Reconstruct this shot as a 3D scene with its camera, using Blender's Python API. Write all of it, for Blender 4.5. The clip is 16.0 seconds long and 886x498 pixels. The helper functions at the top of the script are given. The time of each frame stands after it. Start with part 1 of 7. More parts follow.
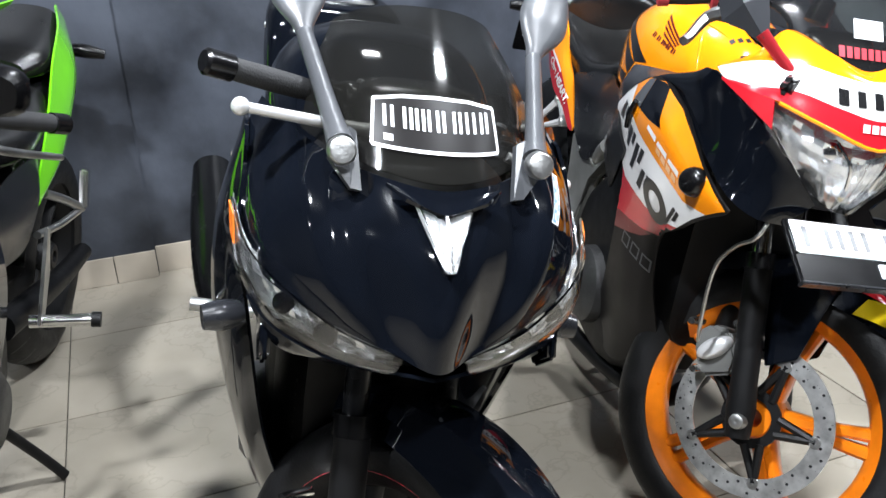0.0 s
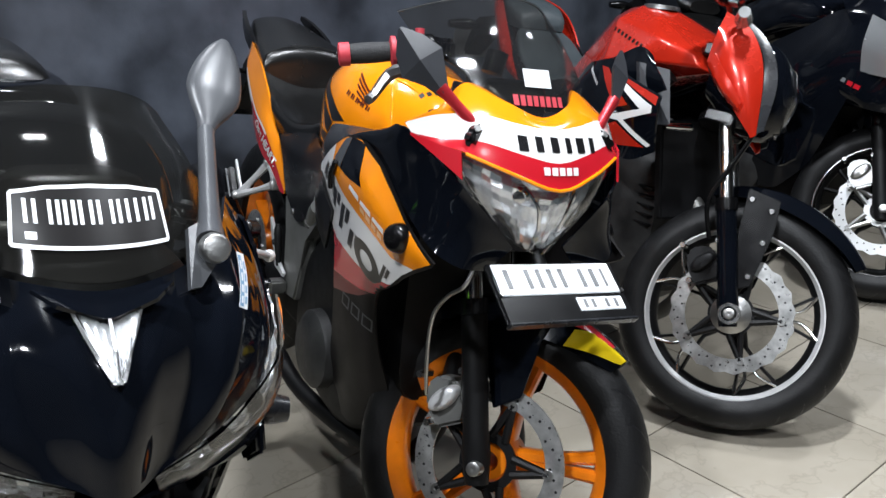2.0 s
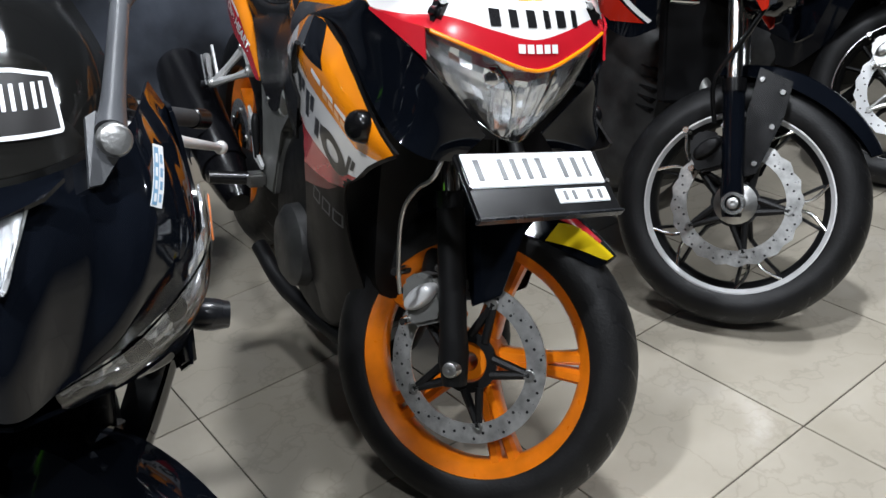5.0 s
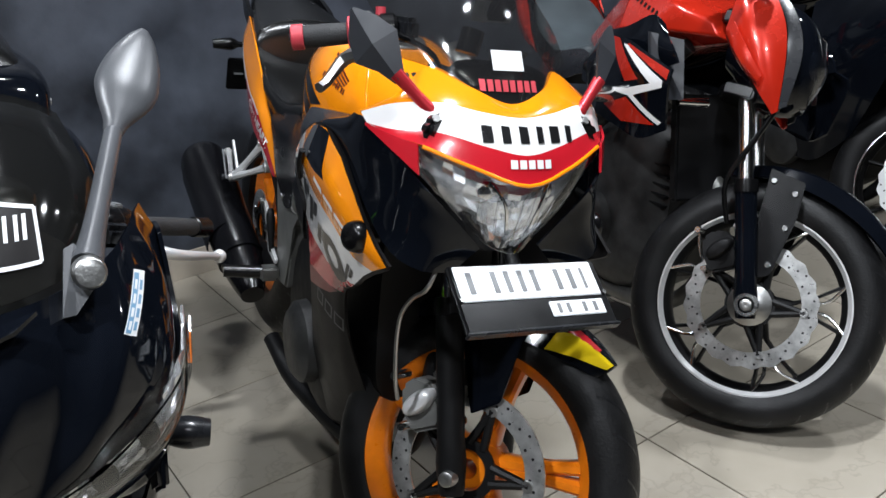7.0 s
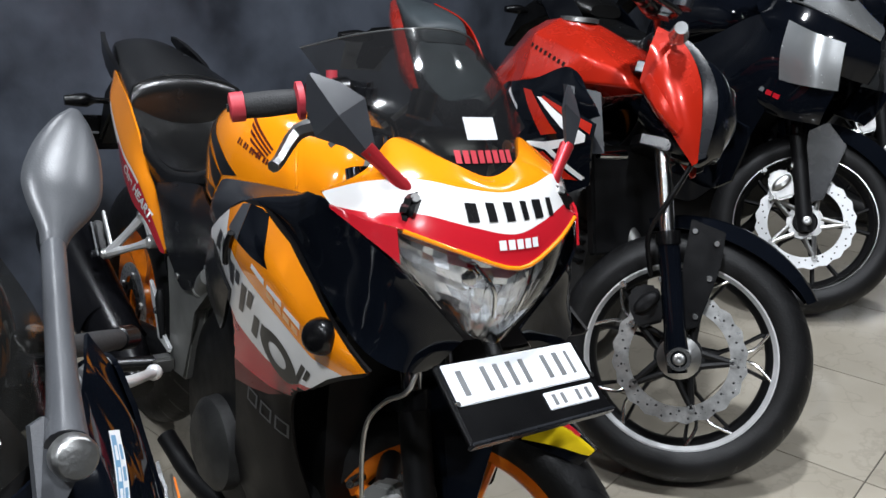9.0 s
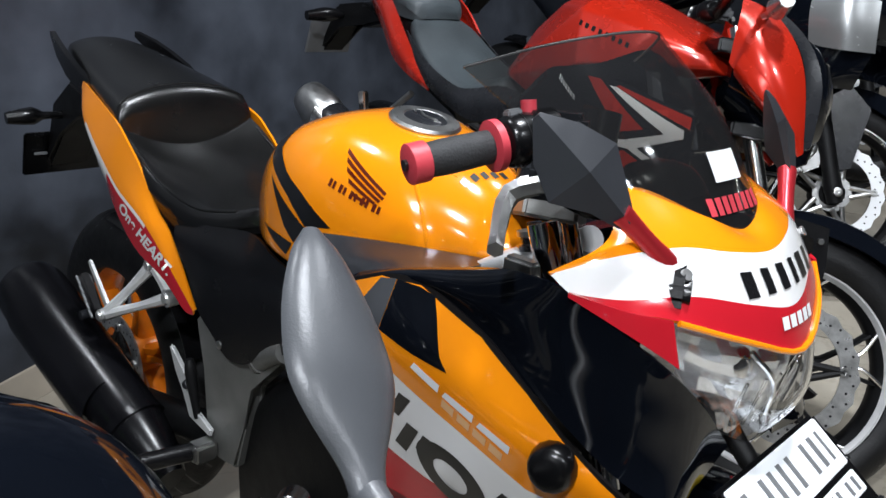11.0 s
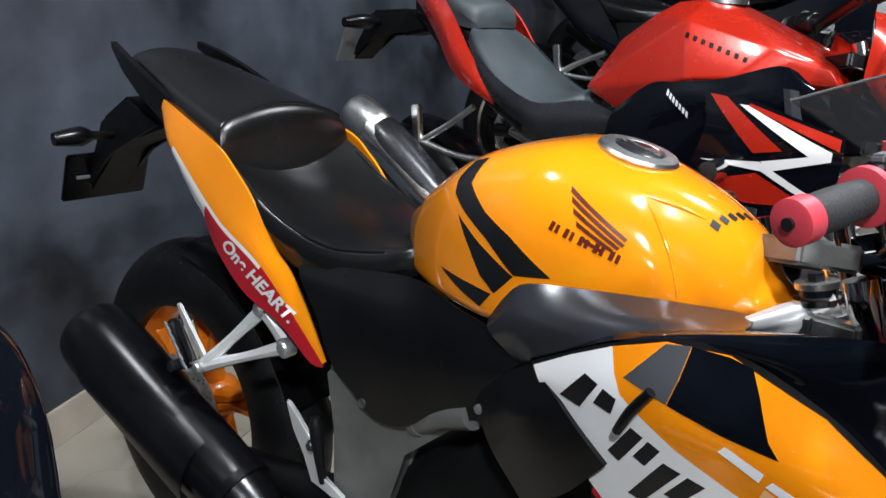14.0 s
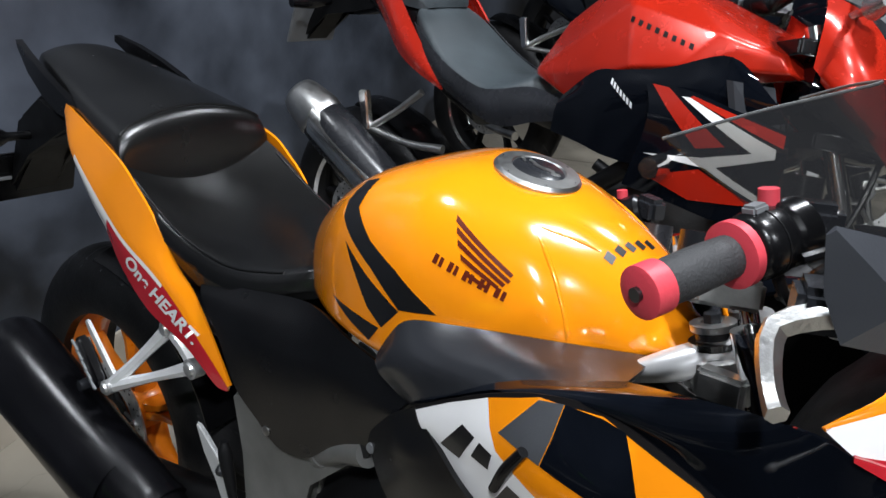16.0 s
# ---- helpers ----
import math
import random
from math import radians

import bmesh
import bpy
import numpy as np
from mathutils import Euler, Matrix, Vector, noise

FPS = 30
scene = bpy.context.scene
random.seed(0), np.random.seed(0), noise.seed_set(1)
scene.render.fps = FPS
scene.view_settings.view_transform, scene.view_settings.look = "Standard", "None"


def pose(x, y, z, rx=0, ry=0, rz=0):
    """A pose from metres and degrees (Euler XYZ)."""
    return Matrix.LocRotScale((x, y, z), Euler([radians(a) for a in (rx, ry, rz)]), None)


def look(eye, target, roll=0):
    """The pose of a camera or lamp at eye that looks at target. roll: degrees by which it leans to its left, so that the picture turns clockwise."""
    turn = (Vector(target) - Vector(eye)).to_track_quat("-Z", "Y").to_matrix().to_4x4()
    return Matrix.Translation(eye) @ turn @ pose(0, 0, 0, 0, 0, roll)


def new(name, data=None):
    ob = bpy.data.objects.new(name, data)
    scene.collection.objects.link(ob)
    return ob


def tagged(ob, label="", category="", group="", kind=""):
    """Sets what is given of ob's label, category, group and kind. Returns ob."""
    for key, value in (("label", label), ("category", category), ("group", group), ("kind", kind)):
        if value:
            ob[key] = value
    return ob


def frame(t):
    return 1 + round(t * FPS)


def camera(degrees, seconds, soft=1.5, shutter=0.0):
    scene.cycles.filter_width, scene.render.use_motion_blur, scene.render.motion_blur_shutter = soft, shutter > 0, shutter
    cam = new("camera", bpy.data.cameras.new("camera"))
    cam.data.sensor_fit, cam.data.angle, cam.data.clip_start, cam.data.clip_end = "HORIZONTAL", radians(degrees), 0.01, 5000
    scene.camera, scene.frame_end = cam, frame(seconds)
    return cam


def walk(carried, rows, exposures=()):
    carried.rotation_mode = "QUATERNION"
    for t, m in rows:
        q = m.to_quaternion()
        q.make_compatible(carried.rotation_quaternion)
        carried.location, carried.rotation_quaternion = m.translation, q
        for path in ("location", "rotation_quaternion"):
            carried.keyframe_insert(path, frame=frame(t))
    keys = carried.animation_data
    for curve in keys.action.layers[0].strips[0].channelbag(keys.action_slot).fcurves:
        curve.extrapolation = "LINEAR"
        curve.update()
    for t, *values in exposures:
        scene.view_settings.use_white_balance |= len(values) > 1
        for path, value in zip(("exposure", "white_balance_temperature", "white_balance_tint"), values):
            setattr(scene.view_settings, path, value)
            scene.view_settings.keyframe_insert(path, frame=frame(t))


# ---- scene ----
from mathutils.bvhtree import BVHTree

cam = camera(55.0, 16.0, soft=1.5)
PATH = [
    (0, (1.214, 0.316, 1.248), (1.846, 2.040, 0.456), -2.3),
    (0.5, (1.286, 0.315, 1.250), (2.065, 2.005, 0.518), -1.6),
    (1, (1.322, 0.314, 1.248), (2.286, 1.914, 0.532), -1.8),
    (1.5, (1.324, 0.324, 1.248), (2.425, 1.842, 0.552), -2.4),
    (2, (1.308, 0.340, 1.248), (2.466, 1.812, 0.546), -2.8),
    (2.5, (1.297, 0.358, 1.248), (2.487, 1.791, 0.518), -3.5),
    (3, (1.301, 0.369, 1.239), (2.485, 1.788, 0.474), -3.7),
    (3.5, (1.324, 0.366, 1.227), (2.479, 1.764, 0.383), -3.8),
    (3.7, (1.338, 0.369, 1.218), (2.483, 1.751, 0.334), -3.8),
    (5.8, (1.487, 0.366, 1.203), (2.478, 1.829, 0.266), -4.4),
    (6, (1.497, 0.363, 1.209), (2.484, 1.841, 0.292), -4.5),
    (6.5, (1.505, 0.352, 1.234), (2.499, 1.874, 0.399), -4.4),
    (7, (1.507, 0.344, 1.255), (2.527, 1.878, 0.477), -4.6),
    (7.5, (1.490, 0.353, 1.267), (2.557, 1.869, 0.515), -4.5),
    (8, (1.461, 0.412, 1.269), (2.611, 1.862, 0.512), -4.1),
    (8.2, (1.446, 0.452, 1.271), (2.665, 1.850, 0.523), -4.1),
    (10.3, (1.484, 0.935, 1.312), (2.918, 2.090, 0.531), -3.6),
    (10.5, (1.475, 0.997, 1.318), (2.947, 2.085, 0.512), -4.7),
    (11, (1.484, 1.120, 1.316), (2.966, 2.172, 0.481), -4.6),
    (11.5, (1.541, 1.206, 1.299), (3.015, 2.269, 0.465), -4.0),
    (12, (1.524, 1.296, 1.308), (3.028, 2.309, 0.465), -4.3),
    (12.5, (1.483, 1.370, 1.327), (3.048, 2.302, 0.501), -4.3),
    (13, (1.455, 1.425, 1.333), (3.025, 2.350, 0.508), -3.7),
    (13.5, (1.438, 1.469, 1.331), (3.016, 2.373, 0.498), -3.3),
    (14, (1.435, 1.509, 1.330), (3.006, 2.414, 0.487), -3.2),
    (14.5, (1.437, 1.549, 1.333), (2.995, 2.485, 0.497), -3.5),
    (15, (1.446, 1.564, 1.342), (3.007, 2.508, 0.521), -3.2),
    (15.5, (1.507, 1.533, 1.358), (3.089, 2.360, 0.456), -3.1),
    (16, (1.590, 1.436, 1.363), (3.115, 2.336, 0.434), -4.3),
]
walk(cam, [(t, look(eye, target, roll)) for t, eye, target, roll in PATH],
     exposures=[(0.0, 0.64), (0.5, 0.38), (1.3, 0.02), (3.0, -0.3), (6.0, -0.3), (8.2, -0.38), (10.5, -0.42), (11.5, -0.3), (13.0, -0.14), (15.0, -0.06), (16.0, -0.2)])

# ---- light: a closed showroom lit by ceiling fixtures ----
world = bpy.data.worlds.new("world")
scene.world = world
world.use_nodes = True
world.node_tree.nodes["Background"].inputs[0].default_value = (0.75, 0.85, 1.0, 1)
world.node_tree.nodes["Background"].inputs[1].default_value = 0.02
scene.view_settings.exposure = 0.0
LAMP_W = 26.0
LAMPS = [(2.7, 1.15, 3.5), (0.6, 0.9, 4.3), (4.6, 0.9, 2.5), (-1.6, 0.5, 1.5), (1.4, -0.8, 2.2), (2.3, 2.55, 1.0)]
WALL_Y, ROOM = 3.29, (-3.2, 8.2, -4.6, 3.2)

# ---- materials ----


def mat(name, col, rough=0.5, metal=0.0, coat=0.0, var=0.12, scale=9.0, bump=0.0, bscale=220.0, spec=0.5, col2=None, rvar=0.0):
    """Principled surface with cloudy colour variation, uneven gloss and a fine relief."""
    m = bpy.data.materials.new(name)
    m.use_nodes = True
    nt = m.node_tree
    b = nt.nodes["Principled BSDF"]
    tc = nt.nodes.new("ShaderNodeTexCoord")
    n1 = nt.nodes.new("ShaderNodeTexNoise")
    n1.inputs["Scale"].default_value, n1.inputs["Detail"].default_value = scale, 6
    nt.links.new(tc.outputs["Object"], n1.inputs["Vector"])
    mix = nt.nodes.new("ShaderNodeMix")
    mix.data_type = "RGBA"
    second = col2 or tuple(max(0.0, c * (1 - var * 2)) for c in col)
    first = tuple(min(1.0, c * (1 + var * 0.6)) for c in col) if not col2 else col
    mix.inputs[6].default_value, mix.inputs[7].default_value = (*first, 1), (*second, 1)
    ramp = nt.nodes.new("ShaderNodeMapRange")
    ramp.inputs[1].default_value, ramp.inputs[2].default_value = 0.32, 0.68
    nt.links.new(n1.outputs["Fac"], ramp.inputs[0])
    nt.links.new(ramp.outputs[0], mix.inputs[0])
    nt.links.new(mix.outputs[2], b.inputs["Base Color"])
    b.inputs["Roughness"].default_value, b.inputs["Metallic"].default_value = rough, metal
    b.inputs["Coat Weight"].default_value, b.inputs["Coat Roughness"].default_value = coat, 0.04
    b.inputs["Specular IOR Level"].default_value = spec
    n2 = nt.nodes.new("ShaderNodeTexNoise")
    n2.inputs["Scale"].default_value, n2.inputs["Detail"].default_value = bscale, 3
    nt.links.new(tc.outputs["Object"], n2.inputs["Vector"])
    rr = nt.nodes.new("ShaderNodeMapRange")
    rv = rvar or rough * 0.25
    rr.inputs[3].default_value, rr.inputs[4].default_value = max(0.0, rough - rv), min(1.0, rough + rv)
    n3 = nt.nodes.new("ShaderNodeTexNoise")
    n3.inputs["Scale"].default_value, n3.inputs["Detail"].default_value = scale * 3.3, 5
    nt.links.new(tc.outputs["Object"], n3.inputs["Vector"])
    nt.links.new(n3.outputs["Fac"], rr.inputs[0])
    nt.links.new(rr.outputs[0], b.inputs["Roughness"])
    if bump:
        bp = nt.nodes.new("ShaderNodeBump")
        bp.inputs["Strength"].default_value, bp.inputs["Distance"].default_value = bump, 0.002
        nt.links.new(n2.outputs["Fac"], bp.inputs["Height"])
        nt.links.new(bp.outputs[0], b.inputs["Normal"])
    return m


def glassy(name, col, rough=0.03, trans=1.0, ior=1.45):
    m = mat(name, col, rough=rough, var=0.02)
    b = m.node_tree.nodes["Principled BSDF"]
    b.inputs["Transmission Weight"].default_value = trans
    b.inputs["IOR"].default_value = ior
    return m


def smoked(name, dark, share):
    """A thin tinted sheet: part of the light goes straight through, the rest meets a glossy dark surface."""
    m = bpy.data.materials.new(name)
    m.use_nodes = True
    nt = m.node_tree
    b = nt.nodes["Principled BSDF"]
    b.inputs["Base Color"].default_value, b.inputs["Roughness"].default_value = (*dark, 1), 0.06
    tr = nt.nodes.new("ShaderNodeBsdfTransparent")
    tr.inputs[0].default_value = (0.74, 0.74, 0.72, 1)
    mx = nt.nodes.new("ShaderNodeMixShader")
    tc = nt.nodes.new("ShaderNodeTexCoord")
    n = nt.nodes.new("ShaderNodeTexNoise")
    n.inputs["Scale"].default_value = 14
    nt.links.new(tc.outputs["Object"], n.inputs["Vector"])
    mr = nt.nodes.new("ShaderNodeMapRange")
    mr.inputs[3].default_value, mr.inputs[4].default_value = share - 0.05, share + 0.05
    nt.links.new(n.outputs["Fac"], mr.inputs[0])
    nt.links.new(mr.outputs[0], mx.inputs[0])
    nt.links.new(b.outputs[0], mx.inputs[1])
    nt.links.new(tr.outputs[0], mx.inputs[2])
    nt.links.new(mx.outputs[0], nt.nodes["Material Output"].inputs[0])
    return m


ORANGE, RED, WHITE, BLACK = (0.90, 0.27, 0.005), (0.52, 0.012, 0.025), (0.82, 0.81, 0.80), (0.006, 0.006, 0.008)
M = {
    "orange": mat("orange_paint", ORANGE, 0.14, coat=1.0, var=0.03),
    "rim_orange": mat("orange_rim_paint", (0.80, 0.20, 0.006), 0.3, coat=0.4, var=0.12, scale=16),
    "red": mat("red_paint", (0.50, 0.012, 0.022), 0.2, coat=0.6, var=0.05),
    "pearl_red": mat("metallic_red_paint", (0.56, 0.022, 0.008), 0.26, metal=0.3, coat=1.0, var=0.06),
    "white": mat("white_paint", WHITE, 0.2, coat=1.0, var=0.03),
    "gloss_black": mat("gloss_black_paint", (0.003, 0.004, 0.0065), 0.06, var=0.1, spec=0.36),
    "satin_black": mat("satin_black_plastic", (0.004, 0.004, 0.0045), 0.25, var=0.2, bump=0.05, bscale=500, spec=0.36),
    "matte_black": mat("matte_black_metal", (0.0045, 0.0045, 0.005), 0.5, var=0.25, bump=0.15, spec=0.25),
    "dark_grey": mat("dark_grey_plastic", (0.017, 0.018, 0.021), 0.27, var=0.2, bump=0.04, bscale=600, spec=0.4),
    "mid_grey": mat("grey_satin_plastic", (0.16, 0.165, 0.17), 0.38, var=0.12, bump=0.1, bscale=500),
    "seat": mat("black_vinyl", (0.007, 0.007, 0.007), 0.25, var=0.3, scale=5, bump=0.12, bscale=700, spec=0.6),
    "seat_grey": mat("charcoal_vinyl", (0.055, 0.068, 0.075), 0.42, var=0.2, scale=6, bump=0.4, bscale=700),
    "rubber": mat("tyre_rubber", (0.006, 0.006, 0.0065), 0.5, var=0.3, scale=14, bump=0.3, bscale=180, spec=0.3),
    "silencer": mat("satin_black_silencer", (0.004, 0.004, 0.005), 0.24, var=0.2, bump=0.08, bscale=300, spec=0.3),
    "engine_grey": mat("grey_engine_metal", (0.045, 0.045, 0.045), 0.45, metal=0.4, var=0.3, scale=14, bump=0.3),
    "grip": mat("grip_rubber", (0.02, 0.02, 0.021), 0.7, var=0.2, bump=0.5, bscale=420),
    "alu": mat("cast_aluminium", (0.52, 0.52, 0.51), 0.36, metal=1.0, var=0.14, scale=22, bump=0.2),
    "bright_alu": mat("polished_aluminium", (0.80, 0.80, 0.79), 0.2, metal=1.0, var=0.08, scale=30),
    "chrome": mat("chrome", (0.85, 0.85, 0.86), 0.07, metal=1.0, var=0.05),
    "steel": mat("brushed_steel_disc", (0.62, 0.62, 0.61), 0.30, metal=0.75, var=0.2, scale=40),
    "frame_grey": mat("frame_grey_paint", (0.20, 0.20, 0.19), 0.42, metal=0.5, var=0.18, bump=0.15),
    "red_alu": mat("red_anodised_metal", (0.55, 0.03, 0.04), 0.32, metal=0.6, var=0.1),
    "red_rubber": mat("red_rubber", (0.60, 0.05, 0.07), 0.5, var=0.1, bump=0.2),
    "dark_screen": smoked("dark_smoked_screen", (0.02, 0.0195, 0.018), 0.74),
    "lamp_lens": glassy("smoky_lamp_lens", (0.80, 0.81, 0.82), 0.02),
    "screen": smoked("smoked_screen", (0.03, 0.03, 0.032), 0.78),
    "clear": glassy("clear_lens", (0.97, 0.98, 1.0), 0.02),
    "reflector": mat("lamp_reflector", (0.88, 0.89, 0.90), 0.22, metal=0.8, var=0.04, scale=55, bump=0.15, bscale=60),
    "amber": mat("amber_lens", (0.65, 0.16, 0.02), 0.15, coat=0.5, var=0.05),
    "sticker": mat("white_sticker", (0.80, 0.81, 0.82), 0.35, var=0.03),
    "sticker_blue": mat("blue_sticker", (0.16, 0.34, 0.52), 0.35, var=0.05),
    "yellow": mat("yellow_paint", (0.78, 0.56, 0.01), 0.25, coat=0.6, var=0.04),
    "plate_white": mat("plate_white", (0.84, 0.86, 0.88), 0.4, var=0.05, bump=0.1, bscale=80),
    "print_black": mat("black_print", (0.008, 0.008, 0.009), 0.3, coat=0.5, var=0.05),
    "print_brown": mat("dark_print", (0.10, 0.012, 0.004), 0.3, coat=0.6, var=0.05),
    "green": mat("green_paint", (0.16, 0.62, 0.01), 0.18, coat=1.0, var=0.04),
    "silver": mat("silver_paint", (0.42, 0.43, 0.43), 0.25, metal=0.7, coat=1.0, var=0.06),
    "blue": mat("blue_paint", (0.02, 0.07, 0.38), 0.22, coat=1.0, var=0.06),
    "silver_lip": mat("machined_silver", (0.72, 0.72, 0.72), 0.34, metal=0.45, var=0.06, scale=30),
    "mirror_grey": mat("mirror_grey_plastic", (0.062, 0.065, 0.071), 0.36, var=0.1, bump=0.1, bscale=500),
    "mirror_dark": mat("slate_mirror_plastic", (0.032, 0.034, 0.039), 0.34, var=0.1, bump=0.06, bscale=500),
    "spar_grey": mat("satin_grey_spar_plastic", (0.018, 0.019, 0.022), 0.24, var=0.15, bump=0.03, bscale=600, spec=0.7),
    "fairing_black": mat("dull_black_fairing", (0.009, 0.008, 0.008), 0.38, var=0.15, scale=6, bump=0.03, bscale=500, spec=0.12),
    "maroon": mat("maroon_paint", (0.13, 0.006, 0.009), 0.3, coat=0.2, var=0.1),
    "pale_orange": mat("pale_orange_print", (0.85, 0.48, 0.22), 0.3, coat=0.4, var=0.05),
    "mirror": mat("mirror_glass", (0.85, 0.86, 0.87), 0.02, metal=1.0, var=0.01),
}
# ---- geometry helpers ----


def part(name, bm, material, parent, label="", sharp=38):
    """One mesh object under a thing or under a part."""
    me = bpy.data.meshes.new(name)
    bmesh.ops.recalc_face_normals(bm, faces=bm.faces)
    bm.to_mesh(me)
    bm.free()
    for m in material if isinstance(material, (list, tuple)) else [material]:
        me.materials.append(m)
    me.shade_smooth()
    me.set_sharp_from_angle(angle=radians(sharp))
    ob = new(name, me)
    if parent is not None:
        ob.parent = parent
    return tagged(ob, label) if label else ob


def thing(name, m, label, category, group=""):
    ob = new(name)
    ob.matrix_world = m
    ob.empty_display_size = 0.1
    return tagged(ob, label, category, group)


def catmull(pts, k):
    """k steps between each two of the given tuples, on a smooth curve through them."""
    p = [np.array(q, float) for q in pts]
    p = [2 * p[0] - p[1], *p, 2 * p[-1] - p[-2]]
    out = []
    for i in range(1, len(p) - 2):
        for j in range(k):
            t = j / k
            a, b, c, d = p[i - 1 : i + 3]
            out.append(0.5 * (2 * b + (c - a) * t + (2 * a - 5 * b + 4 * c - d) * t * t + (3 * b - a - 3 * c + d) * t**3))
    out.append(p[-2])
    return out


def bridge(bm, rings, closed=True, caps=True):
    rows = [[bm.verts.new(Vector(tuple(map(float, v)))) for v in ring] for ring in rings]
    for a, b in zip(rows, rows[1:]):
        n = len(a)
        for i in range(n if closed else n - 1):
            j = (i + 1) % n
            bm.faces.new((a[i], a[j], b[j], b[i]))
    if caps and closed:
        bm.faces.new(rows[0])
        bm.faces.new(list(reversed(rows[-1])))
    return rows


def body(stations, n=36, k=5, yc=0.0):
    """A rounded hull along x. Stations: x, bottom z, waist z, top z, half width, upper and lower squareness."""
    bm = bmesh.new()
    rings = []
    for x, zb, zm, zt, w, eu, el in catmull(stations, k):
        ring = []
        for i in range(n):
            a = 2 * math.pi * i / n
            ca, sa = math.cos(a), math.sin(a)
            e = eu if sa >= 0 else el
            y = math.copysign(abs(ca) ** (2 / e), ca) * w
            z = zm + (zt - zm) * abs(sa) ** (2 / e) if sa >= 0 else zm - (zm - zb) * abs(sa) ** (2 / e)
            ring.append((x, yc + y, z))
        rings.append(ring)
    bridge(bm, rings)
    return bm


def saddle(stations, k=5):
    """A padded seat along x. Stations: x, bottom z, middle top z, edge top z, half width."""
    bm = bmesh.new()
    rings = []
    for x, zb, zc, ze, w in catmull(stations, k):
        over = [(u, zc + (ze - zc) * u * u - 0.004 * abs(u) ** 8) for u in np.linspace(-0.9, 0.9, 19)]
        side = [(0.96, ze - 0.006), (0.992, ze - 0.015), (1.0, ze - 0.03), (0.985, ze * 0.45 + zb * 0.55), (0.95, zb)]
        ring = over + side + [(-a, b) for a, b in reversed(side)]
        rings.append([(x, a * w, max(b, zb)) for a, b in ring])
    bridge(bm, rings)
    return bm


def tube(pts, r, n=12, bm=None, k=4, m=None):
    """A round bar through the points; r: one radius or one for each point."""
    bm = bm or bmesh.new()
    rs = r if isinstance(r, (list, tuple)) else [r] * len(pts)
    q = catmull([(*p, s) for p, s in zip(pts, rs)], k) if len(pts) > 2 and k > 1 else [np.array((*p, s), float) for p, s in zip(pts, rs)]
    P = [Vector(v[:3]) for v in q]
    up, rings = None, []
    for i, p in enumerate(P):
        d = (P[min(i + 1, len(P) - 1)] - P[max(i - 1, 0)]).normalized()
        if up is None:
            up = d.orthogonal().normalized()
        up = (up - d * up.dot(d)).normalized()
        side = d.cross(up)
        rings.append([p + (up * math.cos(2 * math.pi * j / n) + side * math.sin(2 * math.pi * j / n)) * q[i][3] for j in range(n)])
    if m is not None:
        rings = [[m @ v for v in ring] for ring in rings]
    bridge(bm, rings)
    return bm


def lathe(profile, m=None, n=64, bm=None, ring=True):
    """A body turned about the local y axis. Profile: (y, radius); ring closes the profile on itself."""
    bm = bm or bmesh.new()
    m = m or Matrix()
    prof = list(profile) + ([profile[0]] if ring else [])
    cols = [[m @ Vector((r * math.cos(2 * math.pi * i / n), y, r * math.sin(2 * math.pi * i / n))) for i in range(n)] for y, r in prof]
    rows = [[bm.verts.new(v) for v in c] for c in (cols[:-1] if ring else cols)]
    if ring:
        rows.append(rows[0])
    for a, b in zip(rows, rows[1:]):
        for i in range(n):
            j = (i + 1) % n
            bm.faces.new((a[i], a[j], b[j], b[i]))
    if not ring:
        for row, rr in ((rows[0], prof[0][1]), (rows[-1], prof[-1][1])):
            if rr > 1e-5:
                bm.faces.new(row)
    return bm


def slab(outline, thick, m=None, bevel=0.0, bm=None):
    """A flat piece: outline in the local x, z plane, thickness along y."""
    bm = bm or bmesh.new()
    m = m or Matrix()
    a = [bm.verts.new(m @ Vector((u, -thick / 2, v))) for u, v in outline]
    b = [bm.verts.new(m @ Vector((u, thick / 2, v))) for u, v in outline]
    n = len(a)
    faces = [bm.faces.new(a), bm.faces.new(list(reversed(b)))]
    faces += [bm.faces.new((a[i], a[(i + 1) % n], b[(i + 1) % n], b[i])) for i in range(n)]
    if bevel:
        edges = {e for f in faces for e in f.edges}
        bmesh.ops.bevel(bm, geom=list(edges), offset=bevel, segments=2, affect="EDGES", clamp_overlap=True)
    return bm


def block(sx, sy, sz, m=None, bevel=0.004, bm=None):
    return slab([(-sx / 2, -sz / 2), (sx / 2, -sz / 2), (sx / 2, sz / 2), (-sx / 2, sz / 2)], sy, m, bevel, bm)


